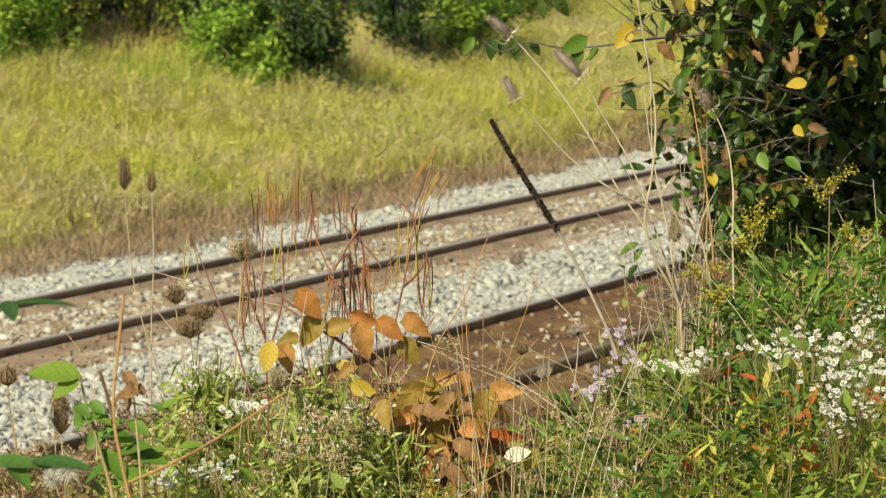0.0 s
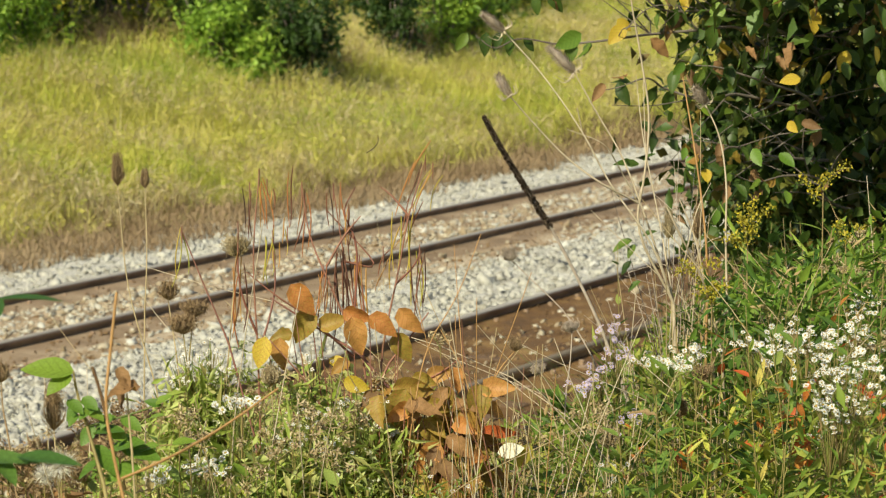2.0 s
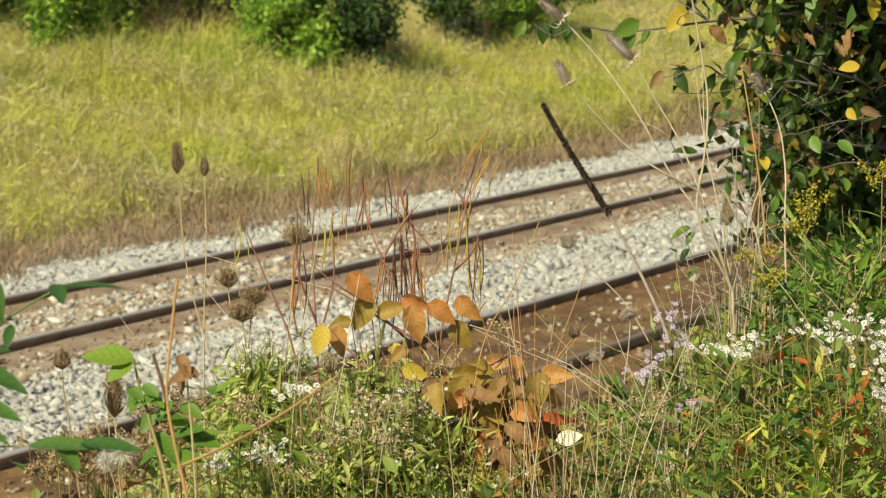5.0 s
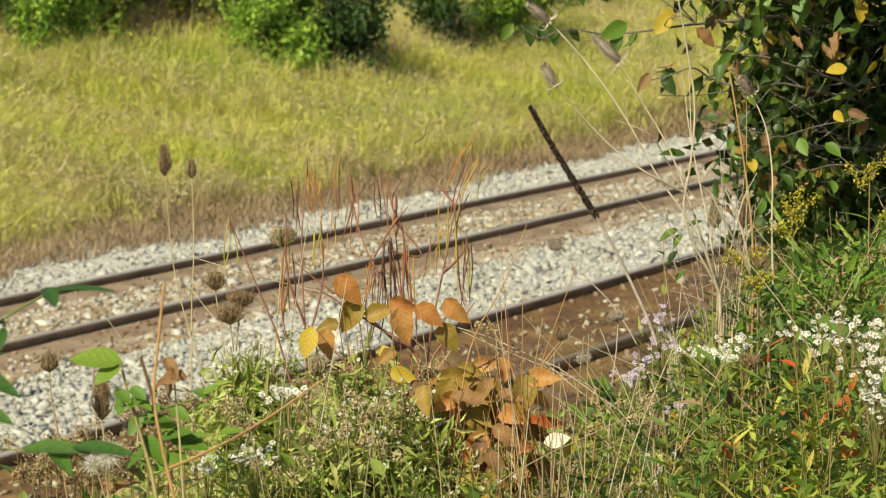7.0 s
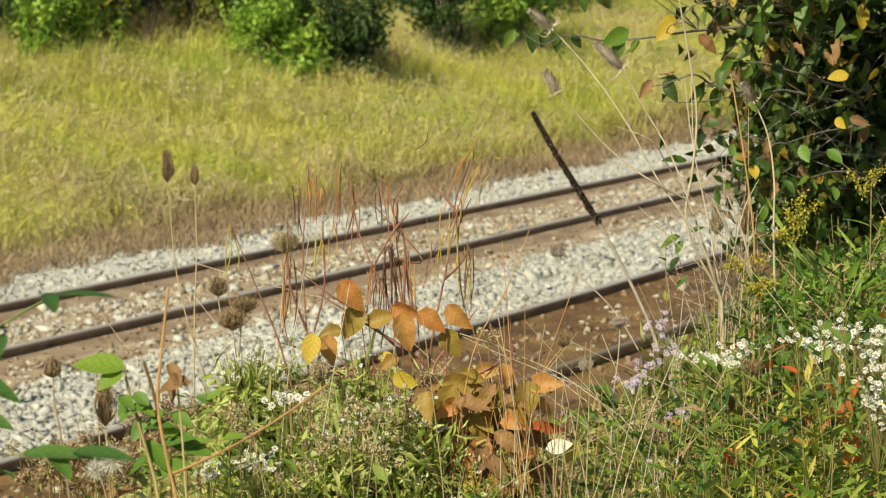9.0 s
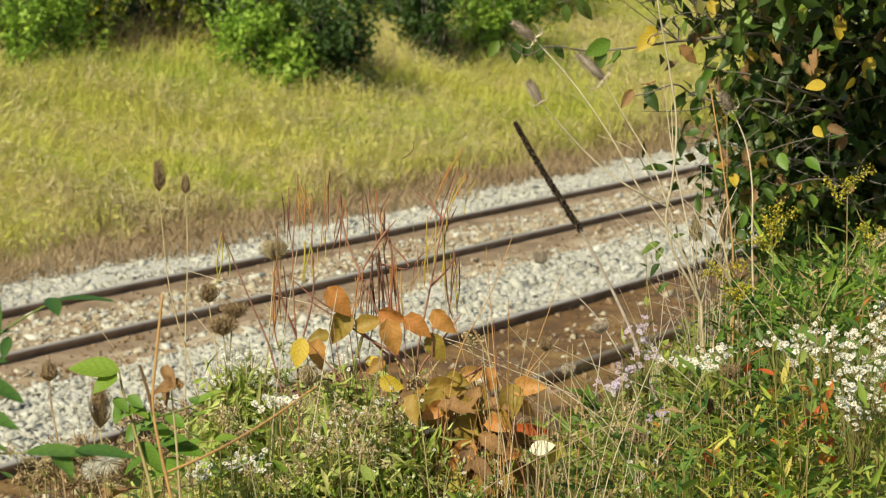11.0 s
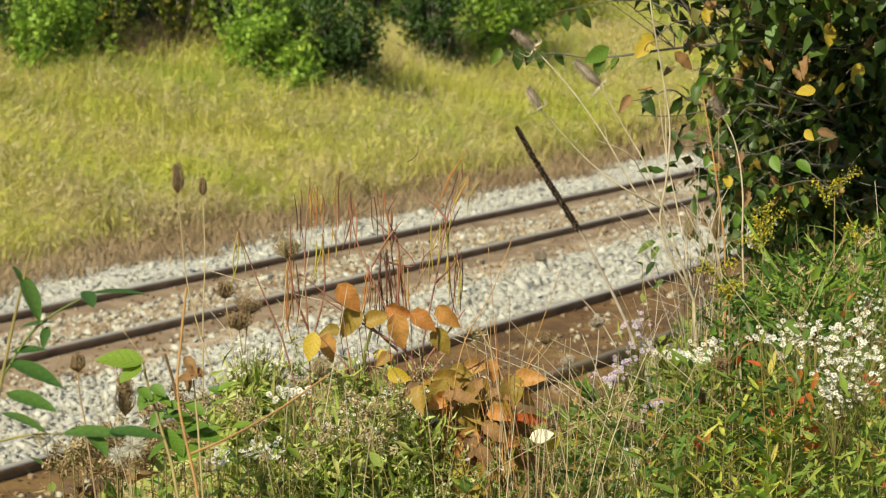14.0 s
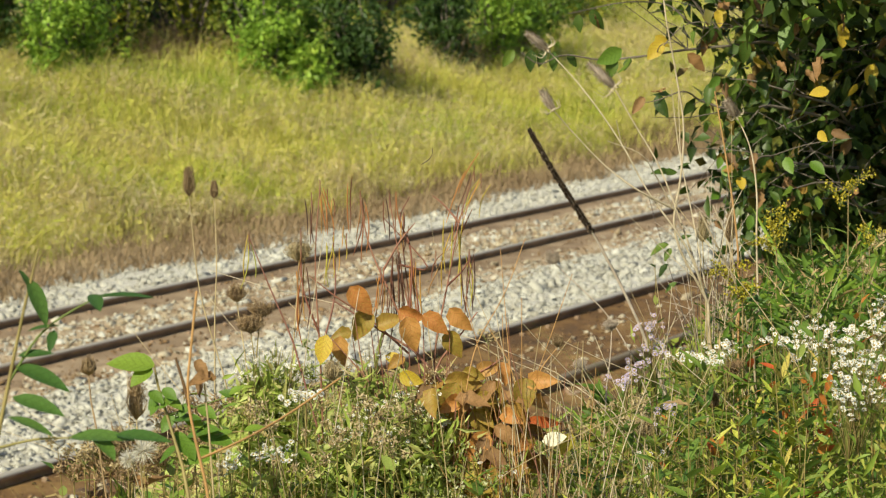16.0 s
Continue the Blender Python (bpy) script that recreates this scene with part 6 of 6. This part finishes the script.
# Low leafy plants at the near edge.
for i in range(50):
    bearing = random.uniform(-0.178, 0.185)
    ahead = random.uniform(4.3, 4.75)
    if -0.03 < bearing < 0.045 and random.random() < 0.8:
        continue
    p = V(bearing * ahead, ahead, crest_z(bearing * ahead, ahead) - random.uniform(0.06, 0.17) - 0.25 * max(0, bearing - 0.06))
    kind = random.choice(["weed", "lime", "lime", "lance"] if bearing > 0.02 else ["green", "lime", "green", "lime", "weed", "tan"] if bearing > -0.12 else ["tan", "tan", "weed", "brown"])
    make_weed(p, foot(p, random.uniform(-0.04, 0.04)), [kind] * 5 + [random.choice(["lime", "tan", "weed"])], 12, random.uniform(0.04, 0.065), WEED_LABELS[kind], start=0.35)


for i in range(12):
    ahead, bearing = random.uniform(4.35, 4.6), random.uniform(0.09, 0.18)
    p = V(bearing * ahead, ahead, 3.14 + ahead * (-0.205 - random.uniform(0, 0.02)))
    make_weed(p, foot(p, random.uniform(-0.04, 0.04)), ["lime", "lime", "green"], 14, random.uniform(0.045, 0.07), WEED_LABELS["lime"], start=0.5)


# -- dry straws --
def make_tuft(p, count, height, label="tuft of dry pale grass stalks", spread=0.06, thick=0.0016, mat=None):
    base = foot(p)
    t = plant_thing("dry_grass_tuft", label, "dry grass", base, "dry grass tufts")
    mat = mat or random.choice([M_STRAW, M_PALE, M_STRAW])
    for _ in range(count):
        o = rng.normal(0, 0.05, 3) * (1, 1, 0)
        tip = p - base + rng.normal(0, 1, 3) * (spread * 1.9, spread * 1.9, height * 0.14)
        stems_part(t, base, [([base + o, base + o + tip * (0.3, 0.3, 0.7) + rng.normal(0, 0.02, 3), base + o + tip], thick, 0.0007)], mat, "stalk", 4)


for p, n, sp in [(V(0.079, 4.778, 2.257), 9, 0.1), (V(0.057, 4.724, 2.224), 9, 0.12), (V(0.015, 4.720, 2.193), 7, 0.12), (V(-0.329, 4.679, 2.267), 6, 0.1), (V(-0.253, 4.626, 2.245), 6, 0.1), (V(0.191, 4.923, 2.207), 7, 0.12), (V(0.263, 5.028, 2.244), 8, 0.05),
                 (V(-0.353, 4.574, 2.235), 5, 0.1), (V(0.559, 5.541, 2.313), 14, 0.07), (V(0.433, 4.928, 2.250), 8, 0.1), (V(0.879, 5.546, 2.360), 10, 0.12), (V(0.783, 5.751, 2.383), 10, 0.12), (V(0.366, 5.238, 2.312), 8, 0.08), (V(0.123, 4.822, 2.205), 6, 0.13),
                 (V(0.599, 5.235, 2.288), 9, 0.1), (V(0.295, 4.817, 2.161), 10, 0.09), (V(-0.641, 4.129, 2.306), 8, 0.05), (V(-0.505, 4.229, 2.294), 5, 0.1), (V(-0.101, 4.721, 2.204), 5, 0.12), (V(0.747, 5.134, 2.280), 8, 0.12), (V(0.528, 5.607, 2.441), 9, 0.06)]:
    make_tuft(p, max(4, n * 2 // 3), float(p[2] - foot(p)[2]), spread=sp)
for p, n in [(V(0.088, 4.680, 2.280), 8), (V(0.125, 4.678, 2.259), 8), (V(0.051, 4.627, 2.259), 7), (V(0.161, 4.673, 2.223), 6)]:
    make_tuft(p, n, float(p[2] - foot(p)[2]), "stiff bleached dead stalks among bramble leaves", 0.05, 0.0019)
for p, mat in [(V(0.046, 4.720, 2.263), M_CANE), (V(0.078, 4.740, 2.238), M_REDSTEM), (V(0.015, 4.700, 2.278), M_CANE), (V(0.109, 4.720, 2.220), M_CANE), (V(0.056, 4.660, 2.190), M_REDSTEM), (V(-0.006, 4.660, 2.211), M_CANE)]:
    make_tuft(p, 7, float(p[2] - foot(p)[2]), "thin orange-brown bare twigs round the bramble", 0.045, 0.0015, mat)
for i in range(34):
    bearing, ahead = random.uniform(-0.1, 0.19), random.uniform(4.9, 6.2)
    p = V(bearing * ahead, ahead, crest_z(bearing * ahead, ahead) + random.uniform(-0.2, -0.02))
    make_tuft(p, 4, float(p[2] - foot(p)[2]), "thin dry stalks leaning among the weeds", 0.24)


# -- asters gone to brown fluff --
def make_gone(centre, spread, count, mat=None, label="tan aster gone to dry fluffy seed"):
    base = foot(centre, random.uniform(-0.04, 0.04), 0.03)
    g = plant_thing("seeded_aster", label, "dried plant", base, "seeded asters")
    lines, pts = [([base, centre + [0, 0, -spread]], 0.002, 0.0012)], []
    for _ in range(count):
        q = centre + rng.normal(0, 1, 3) * (spread, spread, spread * 0.45)
        lines.append(([centre + [0, 0, -spread], (q + centre) / 2 + [0, 0, -spread * 0.4], q], 0.0008, 0.0005))
        pts.append(q + rng.normal(0, 0.0045, (30, 3)))
    tagged(stems_part(g, base, lines, M_GREENSTEM, sides=4), kind="stuff")
    p = np.concatenate(pts) - base
    v, f = leaf_cloud(p, rng.normal(size=p.shape), 0.009 * rng.lognormal(0, 0.3, len(p)), np.full(len(p), 0.0035), 0.3)
    tagged(child("fluff", mesh_from("fluff", v, f, mat or M_STRAW), g), kind="stuff")


for centre, spread, count in [
    (V(-0.713, 4.120, 2.285), 0.028, 16), (V(-0.667, 4.120, 2.271), 0.028, 16), (V(-0.630, 4.120, 2.295), 0.028, 16),
    (V(-0.318, 4.681, 2.282), 0.03, 14), (V(-0.232, 4.627, 2.260), 0.035, 16), (V(-0.191, 4.626, 2.245), 0.03, 14), (V(-0.152, 4.677, 2.255), 0.025, 10), (V(-0.291, 4.573, 2.224), 0.035, 16), (V(-0.430, 4.425, 2.255), 0.03, 12), (V(-0.459, 4.530, 2.285), 0.03, 12),
    (V(-0.351, 4.418, 2.195), 0.03, 12), (V(-0.091, 4.782, 2.289), 0.02, 8), (V(0.006, 4.891, 2.358), 0.015, 8), (V(-0.669, 4.127, 2.287), 0.03, 14), (V(-0.604, 4.130, 2.315), 0.025, 10), (V(-0.198, 4.521, 2.214), 0.03, 14), (V(0.895, 5.650, 2.383), 0.03, 12), (V(0.940, 5.552, 2.409), 0.035, 20), (V(0.945, 5.659, 2.458), 0.03, 14),
    (V(0.731, 5.540, 2.312), 0.03, 10), (V(0.307, 5.023, 2.199), 0.03, 10), (V(0.257, 4.922, 2.196), 0.03, 10), (V(0.187, 4.818, 2.173), 0.03, 10), (V(0.901, 5.235, 2.286), 0.03, 14)]:
    make_gone(centre, spread, count // 2)
for centre, spread, count in [(V(-0.696, 4.125, 2.267), 0.022, 14), (V(-0.655, 4.128, 2.292), 0.02, 12), (V(-0.637, 4.123, 2.253), 0.026, 16), (V(-0.733, 4.122, 2.246), 0.02, 10), (V(-0.568, 4.282, 2.321), 0.022, 12), (V(-0.529, 4.228, 2.285), 0.026, 14), (V(-0.572, 4.125, 2.273), 0.024, 14), (V(-0.512, 4.332, 2.318), 0.022, 12)]:
    make_gone(centre, spread, count, M_BROWNHEAD, "brown aster withered to matted seed heads")


# -- undergrowth that nobody could count --
def make_undergrowth():
    n = 40000
    bearing = rng.uniform(-0.19, 0.24, n)
    ahead = 5.35 + 3.9 * rng.random(n) ** 1.3
    xy = np.array(STAKE)[None, :2] + np.outer(bearing * ahead, np.array(SIDE)[:2]) + np.outer(ahead, np.array(AHEAD)[:2])
    g = ground_z(xy[:, 0], xy[:, 1])
    lumps = 0.05 * np.sin(bearing * 90 + ahead * 3) + 0.04 * np.sin(bearing * 210 - ahead * 5)
    top = 3.14 + ahead * np.interp(bearing, *zip(*CREST)) - 0.05 + lumps
    h = np.clip(top - g, 0.08, None) * (1 - 0.55 * rng.random(n) ** 1.6)
    keep = xy[:, 1] < -2.2
    xy, g, h, bearing = xy[keep], g[keep], h[keep], bearing[keep]
    n = len(h)
    k = rng.random(n) < 0.42 + 0.35 * (bearing > 0.04)
    at = np.stack([xy[:, 0], xy[:, 1], g + h], 1)
    # Past bearing 0.095 the tree's shade is put into a darker leaf colour.
    for sel, name, label, mat, l, w in ((k & (bearing > 0.095), "shaded_undergrowth", "deep green tangled undergrowth with the tree's shade in its colour", M_SHRUB, 0.045, 0.012), (k & (bearing > -0.01) & (bearing <= 0.095), "undergrowth", "low tangled green undergrowth on the bank", M_FOLIAGE, 0.042, 0.012), (k & (bearing <= -0.01), "pale_undergrowth", "pale yellow-green tangled undergrowth on the bank", M_LIMEMIX, 0.036, 0.012), (~k, "dry_undergrowth", "brown dry stalks and litter in the undergrowth", M_DRYMIX, 0.045, 0.005)):
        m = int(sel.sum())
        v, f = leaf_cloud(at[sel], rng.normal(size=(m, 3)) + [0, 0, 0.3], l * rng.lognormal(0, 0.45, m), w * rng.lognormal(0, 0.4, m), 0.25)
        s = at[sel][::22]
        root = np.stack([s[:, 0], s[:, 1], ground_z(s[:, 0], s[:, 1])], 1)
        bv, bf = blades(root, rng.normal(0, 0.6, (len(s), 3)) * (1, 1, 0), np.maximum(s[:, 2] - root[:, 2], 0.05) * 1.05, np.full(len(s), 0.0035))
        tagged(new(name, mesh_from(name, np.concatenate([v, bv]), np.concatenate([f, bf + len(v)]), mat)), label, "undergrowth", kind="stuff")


make_undergrowth()


def make_near_grass():
    """Short rough grass over the rest of the near bank."""
    n = 42000
    x, y = rng.uniform(-9, 20, n), rng.uniform(-14, -2.6, n)
    keep = np.hypot(x, y - STAKE.y) > 0.6
    x, y = x[keep], y[keep]
    n = len(x)
    at = np.stack([x, y, ground_z(x, y) - 0.01], 1)
    lean = np.stack([rng.normal(0, 0.8, n), rng.normal(0, 0.8, n), np.zeros(n)], 1)
    v, f = blades(at, lean, 0.17 * rng.lognormal(0, 0.4, n), 0.006 + 0.005 * rng.random(n))
    tagged(new("near_bank_grass", mesh_from("near_bank_grass", v, f, M_GRASS)), "short rough yellow-green grass on the near bank", "grass", kind="stuff")


make_near_grass()


# -- dark leafy tree at the edge of the bank --
def make_near_tree():
    base = foot(V(1.425, 7.507, 1.915))
    tree = plant_thing("tree", "dark leafy tree with yellowing leaves beside the track", "tree", base)
    trunk = [base, V(1.360, 7.545, 2.230), V(1.264, 7.568, 2.415), V(1.136, 7.600, 2.674), V(0.973, 7.627, 2.895), V(0.865, 7.657, 3.142)]
    stems_part(tree, base, [(trunk, 0.045, 0.016)], M_BARK, "trunk", 8)
    limbs = [
        [V(1.162, 7.594, 2.628), V(0.975, 7.213, 2.812), V(0.708, 6.916, 2.854), V(0.414, 6.816, 2.853), V(0.220, 6.815, 2.851), V(0.059, 6.817, 2.864)],
        [V(1.136, 7.600, 2.674), V(0.931, 7.123, 2.894), V(0.708, 6.925, 2.924), V(0.519, 6.831, 2.980), V(0.251, 6.832, 2.989)],
        [V(1.195, 7.584, 2.545), V(0.930, 7.093, 2.647), V(0.692, 6.900, 2.722), V(0.548, 6.802, 2.740), V(0.426, 6.799, 2.720)],
        [V(1.195, 7.584, 2.545), V(0.978, 6.996, 2.684), V(0.816, 6.804, 2.757), V(0.702, 6.709, 2.807)],
        [V(1.261, 7.570, 2.429), V(1.007, 7.075, 2.507), V(0.812, 6.878, 2.541), V(0.674, 6.777, 2.535)],
        [V(1.310, 7.555, 2.313), V(1.084, 7.064, 2.414), V(0.933, 6.869, 2.465), V(0.815, 6.771, 2.490)],
        [V(1.136, 7.600, 2.674), V(1.197, 7.219, 2.858), V(1.256, 7.033, 2.987)], [V(1.264, 7.568, 2.415), V(1.290, 7.188, 2.607), V(1.378, 7.002, 2.728)], [V(1.063, 7.612, 2.777), V(1.022, 7.335, 2.982), V(1.072, 7.254, 3.141)],
        [V(0.947, 7.632, 2.943), V(0.724, 7.242, 3.048), V(0.520, 7.047, 3.098)], [V(1.310, 7.555, 2.313), V(1.371, 7.267, 2.424), V(1.479, 7.173, 2.480)], [V(1.136, 7.600, 2.674), V(1.069, 7.881, 2.505), V(0.971, 8.064, 2.348)]]
    limbs = [[l[0]] + [q + rng.normal(0, 0.018, 3) for q in bend(l, 2)[1:]] for l in limbs]
    for l in limbs:
        stems_part(tree, base, [(l, 0.006, 0.0012)], M_BARK, "branch", 5)
    # Bare thin twigs that cross before the crown.
    for _ in range(64):
        l = bend(random.choice(limbs[:7]), 4)
        q = l[random.randrange(len(l) // 4, len(l) * 2 // 3)]
        d = unit(rng.normal(0, 0.6, 3) + np.array(SIDE) * random.choice([-0.9, -0.6, 0.6]) + [0, 0, 0.35] + TOWARDS * 0.5) * random.uniform(0.12, 0.34)
        stems_part(tree, base, [([q, q + d * 0.5 + rng.normal(0, 0.018, 3), q + d + [0, 0, -0.02]], 0.0021, 0.0008)], M_BARK, "twig", 4)
    # Inner crown, joined; the leaves of the near face are parts of their own.
    centres = [V(0.964, 7.420, 2.851), V(1.068, 7.424, 2.883), V(1.230, 7.416, 2.818), V(0.953, 7.498, 2.668), V(1.015, 7.496, 2.651), V(1.180, 7.494, 2.634), V(0.952, 7.478, 2.505), V(1.014, 7.474, 2.472), V(1.195, 7.472, 2.455), V(0.952, 7.359, 2.352), V(1.114, 7.355, 2.319),
               V(1.276, 7.357, 2.334), V(0.978, 7.544, 3.043), V(1.149, 7.548, 3.075), V(1.379, 7.532, 2.943), V(1.410, 7.502, 2.698), V(1.442, 7.472, 2.453), V(0.878, 7.335, 2.983), V(1.096, 8.209, 2.713), V(1.214, 8.280, 2.472), V(1.396, 8.291, 2.562), V(1.066, 8.163, 2.338), V(1.179, 8.322, 2.816), V(1.048, 8.387, 2.520),
               # Clumps over z 3.15 lie out of view, added to shade the crown.
               V(0.918, 7.265, 3.235), V(1.009, 7.269, 3.266), V(1.182, 7.160, 3.202), V(0.652, 7.161, 3.205), V(0.884, 6.654, 3.184), V(0.996, 6.554, 3.183), V(1.167, 6.552, 3.168), V(0.795, 6.655, 3.185), V(1.091, 8.564, 2.318), V(1.135, 8.346, 2.191), V(1.356, 8.342, 2.153), V(1.467, 7.945, 2.199)]
    c = np.array(centres)
    n = 9800
    p = c[rng.integers(0, len(c), n)] + rng.normal(size=(n, 3)) * (0.125, 0.125, 0.11)
    v, f = leaf_cloud(p - base, rng.normal(size=(n, 3)) * 0.8 + [0, 0, -0.7], 0.058 * rng.lognormal(0, 0.2, n), 0.032 * rng.lognormal(0, 0.2, n), 0.2)
    child("crown", mesh_from("crown", v, f, M_CROWN), tree)
    # Unseen upper crown, added over the tree to shade the leaves below.
    up = np.array([V(random.uniform(0.15, 1.6), random.uniform(6.2, 8.2), random.uniform(3.4, 4.6)) for _ in range(46)])
    for q in up[::3]:
        stems_part(tree, base, [([trunk[-1], (trunk[-1] + q) / 2 + [0, 0, 0.15], q], 0.012, 0.003)], M_BARK, "branch", 5)
    n = 4400
    p = up[rng.integers(0, len(up), n)] + rng.normal(size=(n, 3)) * (0.17, 0.17, 0.1)
    p[:, 2] = np.maximum(p[:, 2], 3.14 + rng.random(n) * 0.2)
    v, f = leaf_cloud(p - base, rng.normal(size=(n, 3)) * 0.8 + [0, 0, -0.7], 0.075 * rng.lognormal(0, 0.2, n), 0.042 * rng.lognormal(0, 0.2, n), 0.2)
    child("upper_crown", mesh_from("upper_crown", v, f, M_CROWN), tree)
    kinds = ["dark"] * 14 + ["green", "yellow", "brown", "brown", "olive"]
    for k in range(185):
        pick = random.randrange(11)
        q = bend(limbs[pick], 6)
        k0 = random.randrange(len(q) // 4, len(q) * 2 // 3 if pick < 3 else len(q))
        a = q[k0] + rng.normal(0, 0.075 if k0 < len(q) * 0.55 else 0.012, 3)
        d = rng.normal(0, 0.5, 3) + [0, 0, -0.9] - np.array(SIDE) * 0.2
        leaf_part(tree, base, random.choice(kinds), a, a + unit(d) * random.uniform(0.04, 0.07), TOWARDS * 0.5 + rng.normal(0, 0.8, 3))
    # Sprays at the top of the near face, sunlight put into lighter leaf colours.
    for _ in range(44):
        a = V(random.uniform(0.72, 1.3), random.uniform(6.45, 6.8), random.uniform(2.72, 3.05))
        d = rng.normal(0, 0.5, 3) + [0, 0, -0.9] - np.array(SIDE) * 0.2
        leaf_part(tree, base, random.choice(["green", "green", "dark", "dark", "dark", "yellow", "brown"]), a, a + unit(d) * random.uniform(0.04, 0.065), TOWARDS * 0.6 + rng.normal(0, 0.6, 3) + [0, 0, 0.4])
    for _ in range(12):
        a = V(random.uniform(0.6, 0.85), random.uniform(6.5, 6.8), random.uniform(2.4, 2.72))
        leaf_part(tree, base, random.choice(["yellow", "brown", "green", "olive", "brown"]), a, a + unit(rng.normal(0, 0.5, 3) + [0, 0, -0.9]) * random.uniform(0.03, 0.05), TOWARDS * 0.6 + rng.normal(0, 0.6, 3) + [0, 0, 0.4])
    for kind, a, b in [
        ("dark", V(0.083, 6.818, 2.870), V(0.053, 6.812, 2.823)), ("dark", V(0.134, 6.818, 2.870), V(0.128, 6.810, 2.808)), ("dark", V(0.171, 6.818, 2.870), V(0.152, 6.812, 2.822)), ("dark", V(0.198, 6.817, 2.863), V(0.193, 6.810, 2.810)), ("dark", V(0.235, 6.816, 2.857), V(0.262, 6.812, 2.822)),
        ("green", V(0.385, 6.817, 2.868), V(0.318, 6.793, 2.831)), ("yellow", V(0.501, 6.820, 2.889), V(0.458, 6.794, 2.842)), ("yellow", V(0.482, 6.822, 2.906), V(0.519, 6.818, 2.874)), ("brown", V(0.571, 6.816, 2.854), V(0.623, 6.810, 2.808)),
        ("green", V(0.745, 6.777, 2.951), V(0.737, 6.739, 2.890)), ("green", V(0.859, 6.776, 2.942), V(0.822, 6.737, 2.869)), ("yellow", V(0.989, 6.725, 2.936), V(0.990, 6.697, 2.870)), ("yellow", V(0.665, 6.831, 2.982), V(0.660, 6.805, 2.930)), ("brown", V(0.864, 6.745, 2.939), V(0.864, 6.721, 2.908)),
        ("dark", V(0.485, 6.802, 2.741), V(0.507, 6.774, 2.680)), ("brown", V(0.447, 6.801, 2.735), V(0.415, 6.776, 2.695)), ("dark", V(0.638, 6.806, 2.772), V(0.621, 6.778, 2.715)), ("green", V(0.655, 6.758, 2.793), V(0.625, 6.754, 2.760)),
        ("green", V(0.836, 6.730, 2.568), V(0.850, 6.695, 2.527)), ("green", V(0.906, 6.729, 2.556), V(0.941, 6.695, 2.527)), ("yellow", V(0.709, 6.724, 2.516), V(0.714, 6.690, 2.484)), ("green", V(0.658, 6.727, 2.540), V(0.700, 6.695, 2.525)),
        ("yellow", V(0.928, 6.739, 2.638), V(0.946, 6.706, 2.614)), ("brown", V(0.965, 6.739, 2.638), V(1.007, 6.707, 2.626)), ("brown", V(0.764, 6.689, 2.475), V(0.756, 6.663, 2.433)), ("brown", V(0.676, 6.732, 2.581), V(0.694, 6.698, 2.554)), ("brown", V(0.750, 6.732, 2.581), V(0.739, 6.698, 2.548)),
        ("dark", V(0.266, 6.829, 2.967), V(0.268, 6.823, 2.916)), ("dark", V(0.303, 6.831, 2.981), V(0.333, 6.824, 2.922)), ("brown", V(0.310, 6.829, 2.967), V(0.331, 6.825, 2.931)), ("green", V(0.924, 6.717, 2.458), V(0.926, 6.683, 2.430)), ("dark", V(0.487, 6.576, 2.545), V(0.525, 6.576, 2.545))]:
        leaf_part(tree, base, kind, a, b, TOWARDS + rng.normal(0, 0.3, 3) + np.array([0, 0, 0.3]))
    return tree


make_near_tree()


# ---- what moves ----
def sway(thing_, degrees, period, phase):
    """A slow rocking in the light wind about the root."""
    rest = thing_.matrix_basis.copy()
    axis = Vector(AHEAD)
    rows = []
    for i in range(33):
        t = i * 0.5
        a = radians(degrees) * (math.sin(6.283 * t / period + phase) + 0.4 * math.sin(6.283 * t / period * 2.3 + phase * 2))
        rows.append((t, Matrix.Translation(rest.translation) @ Matrix.Rotation(a, 4, axis) @ rest.to_3x3().to_4x4()))
    walk(thing_, rows)


def motions():
    sway(TEASEL, 0.05, 3.7, 0.4)
    sway(DOCK, 0.05, 4.3, 1.9)
    for i, d in enumerate(DOGBANES):
        sway(d, 0.06, 3.1 + 0.4 * i, i * 1.3)
    sway(CURL, 0.12, 4.1, 2.2)
    sway(SAPLING, 0.12, 3.4, 0.9)


motions()
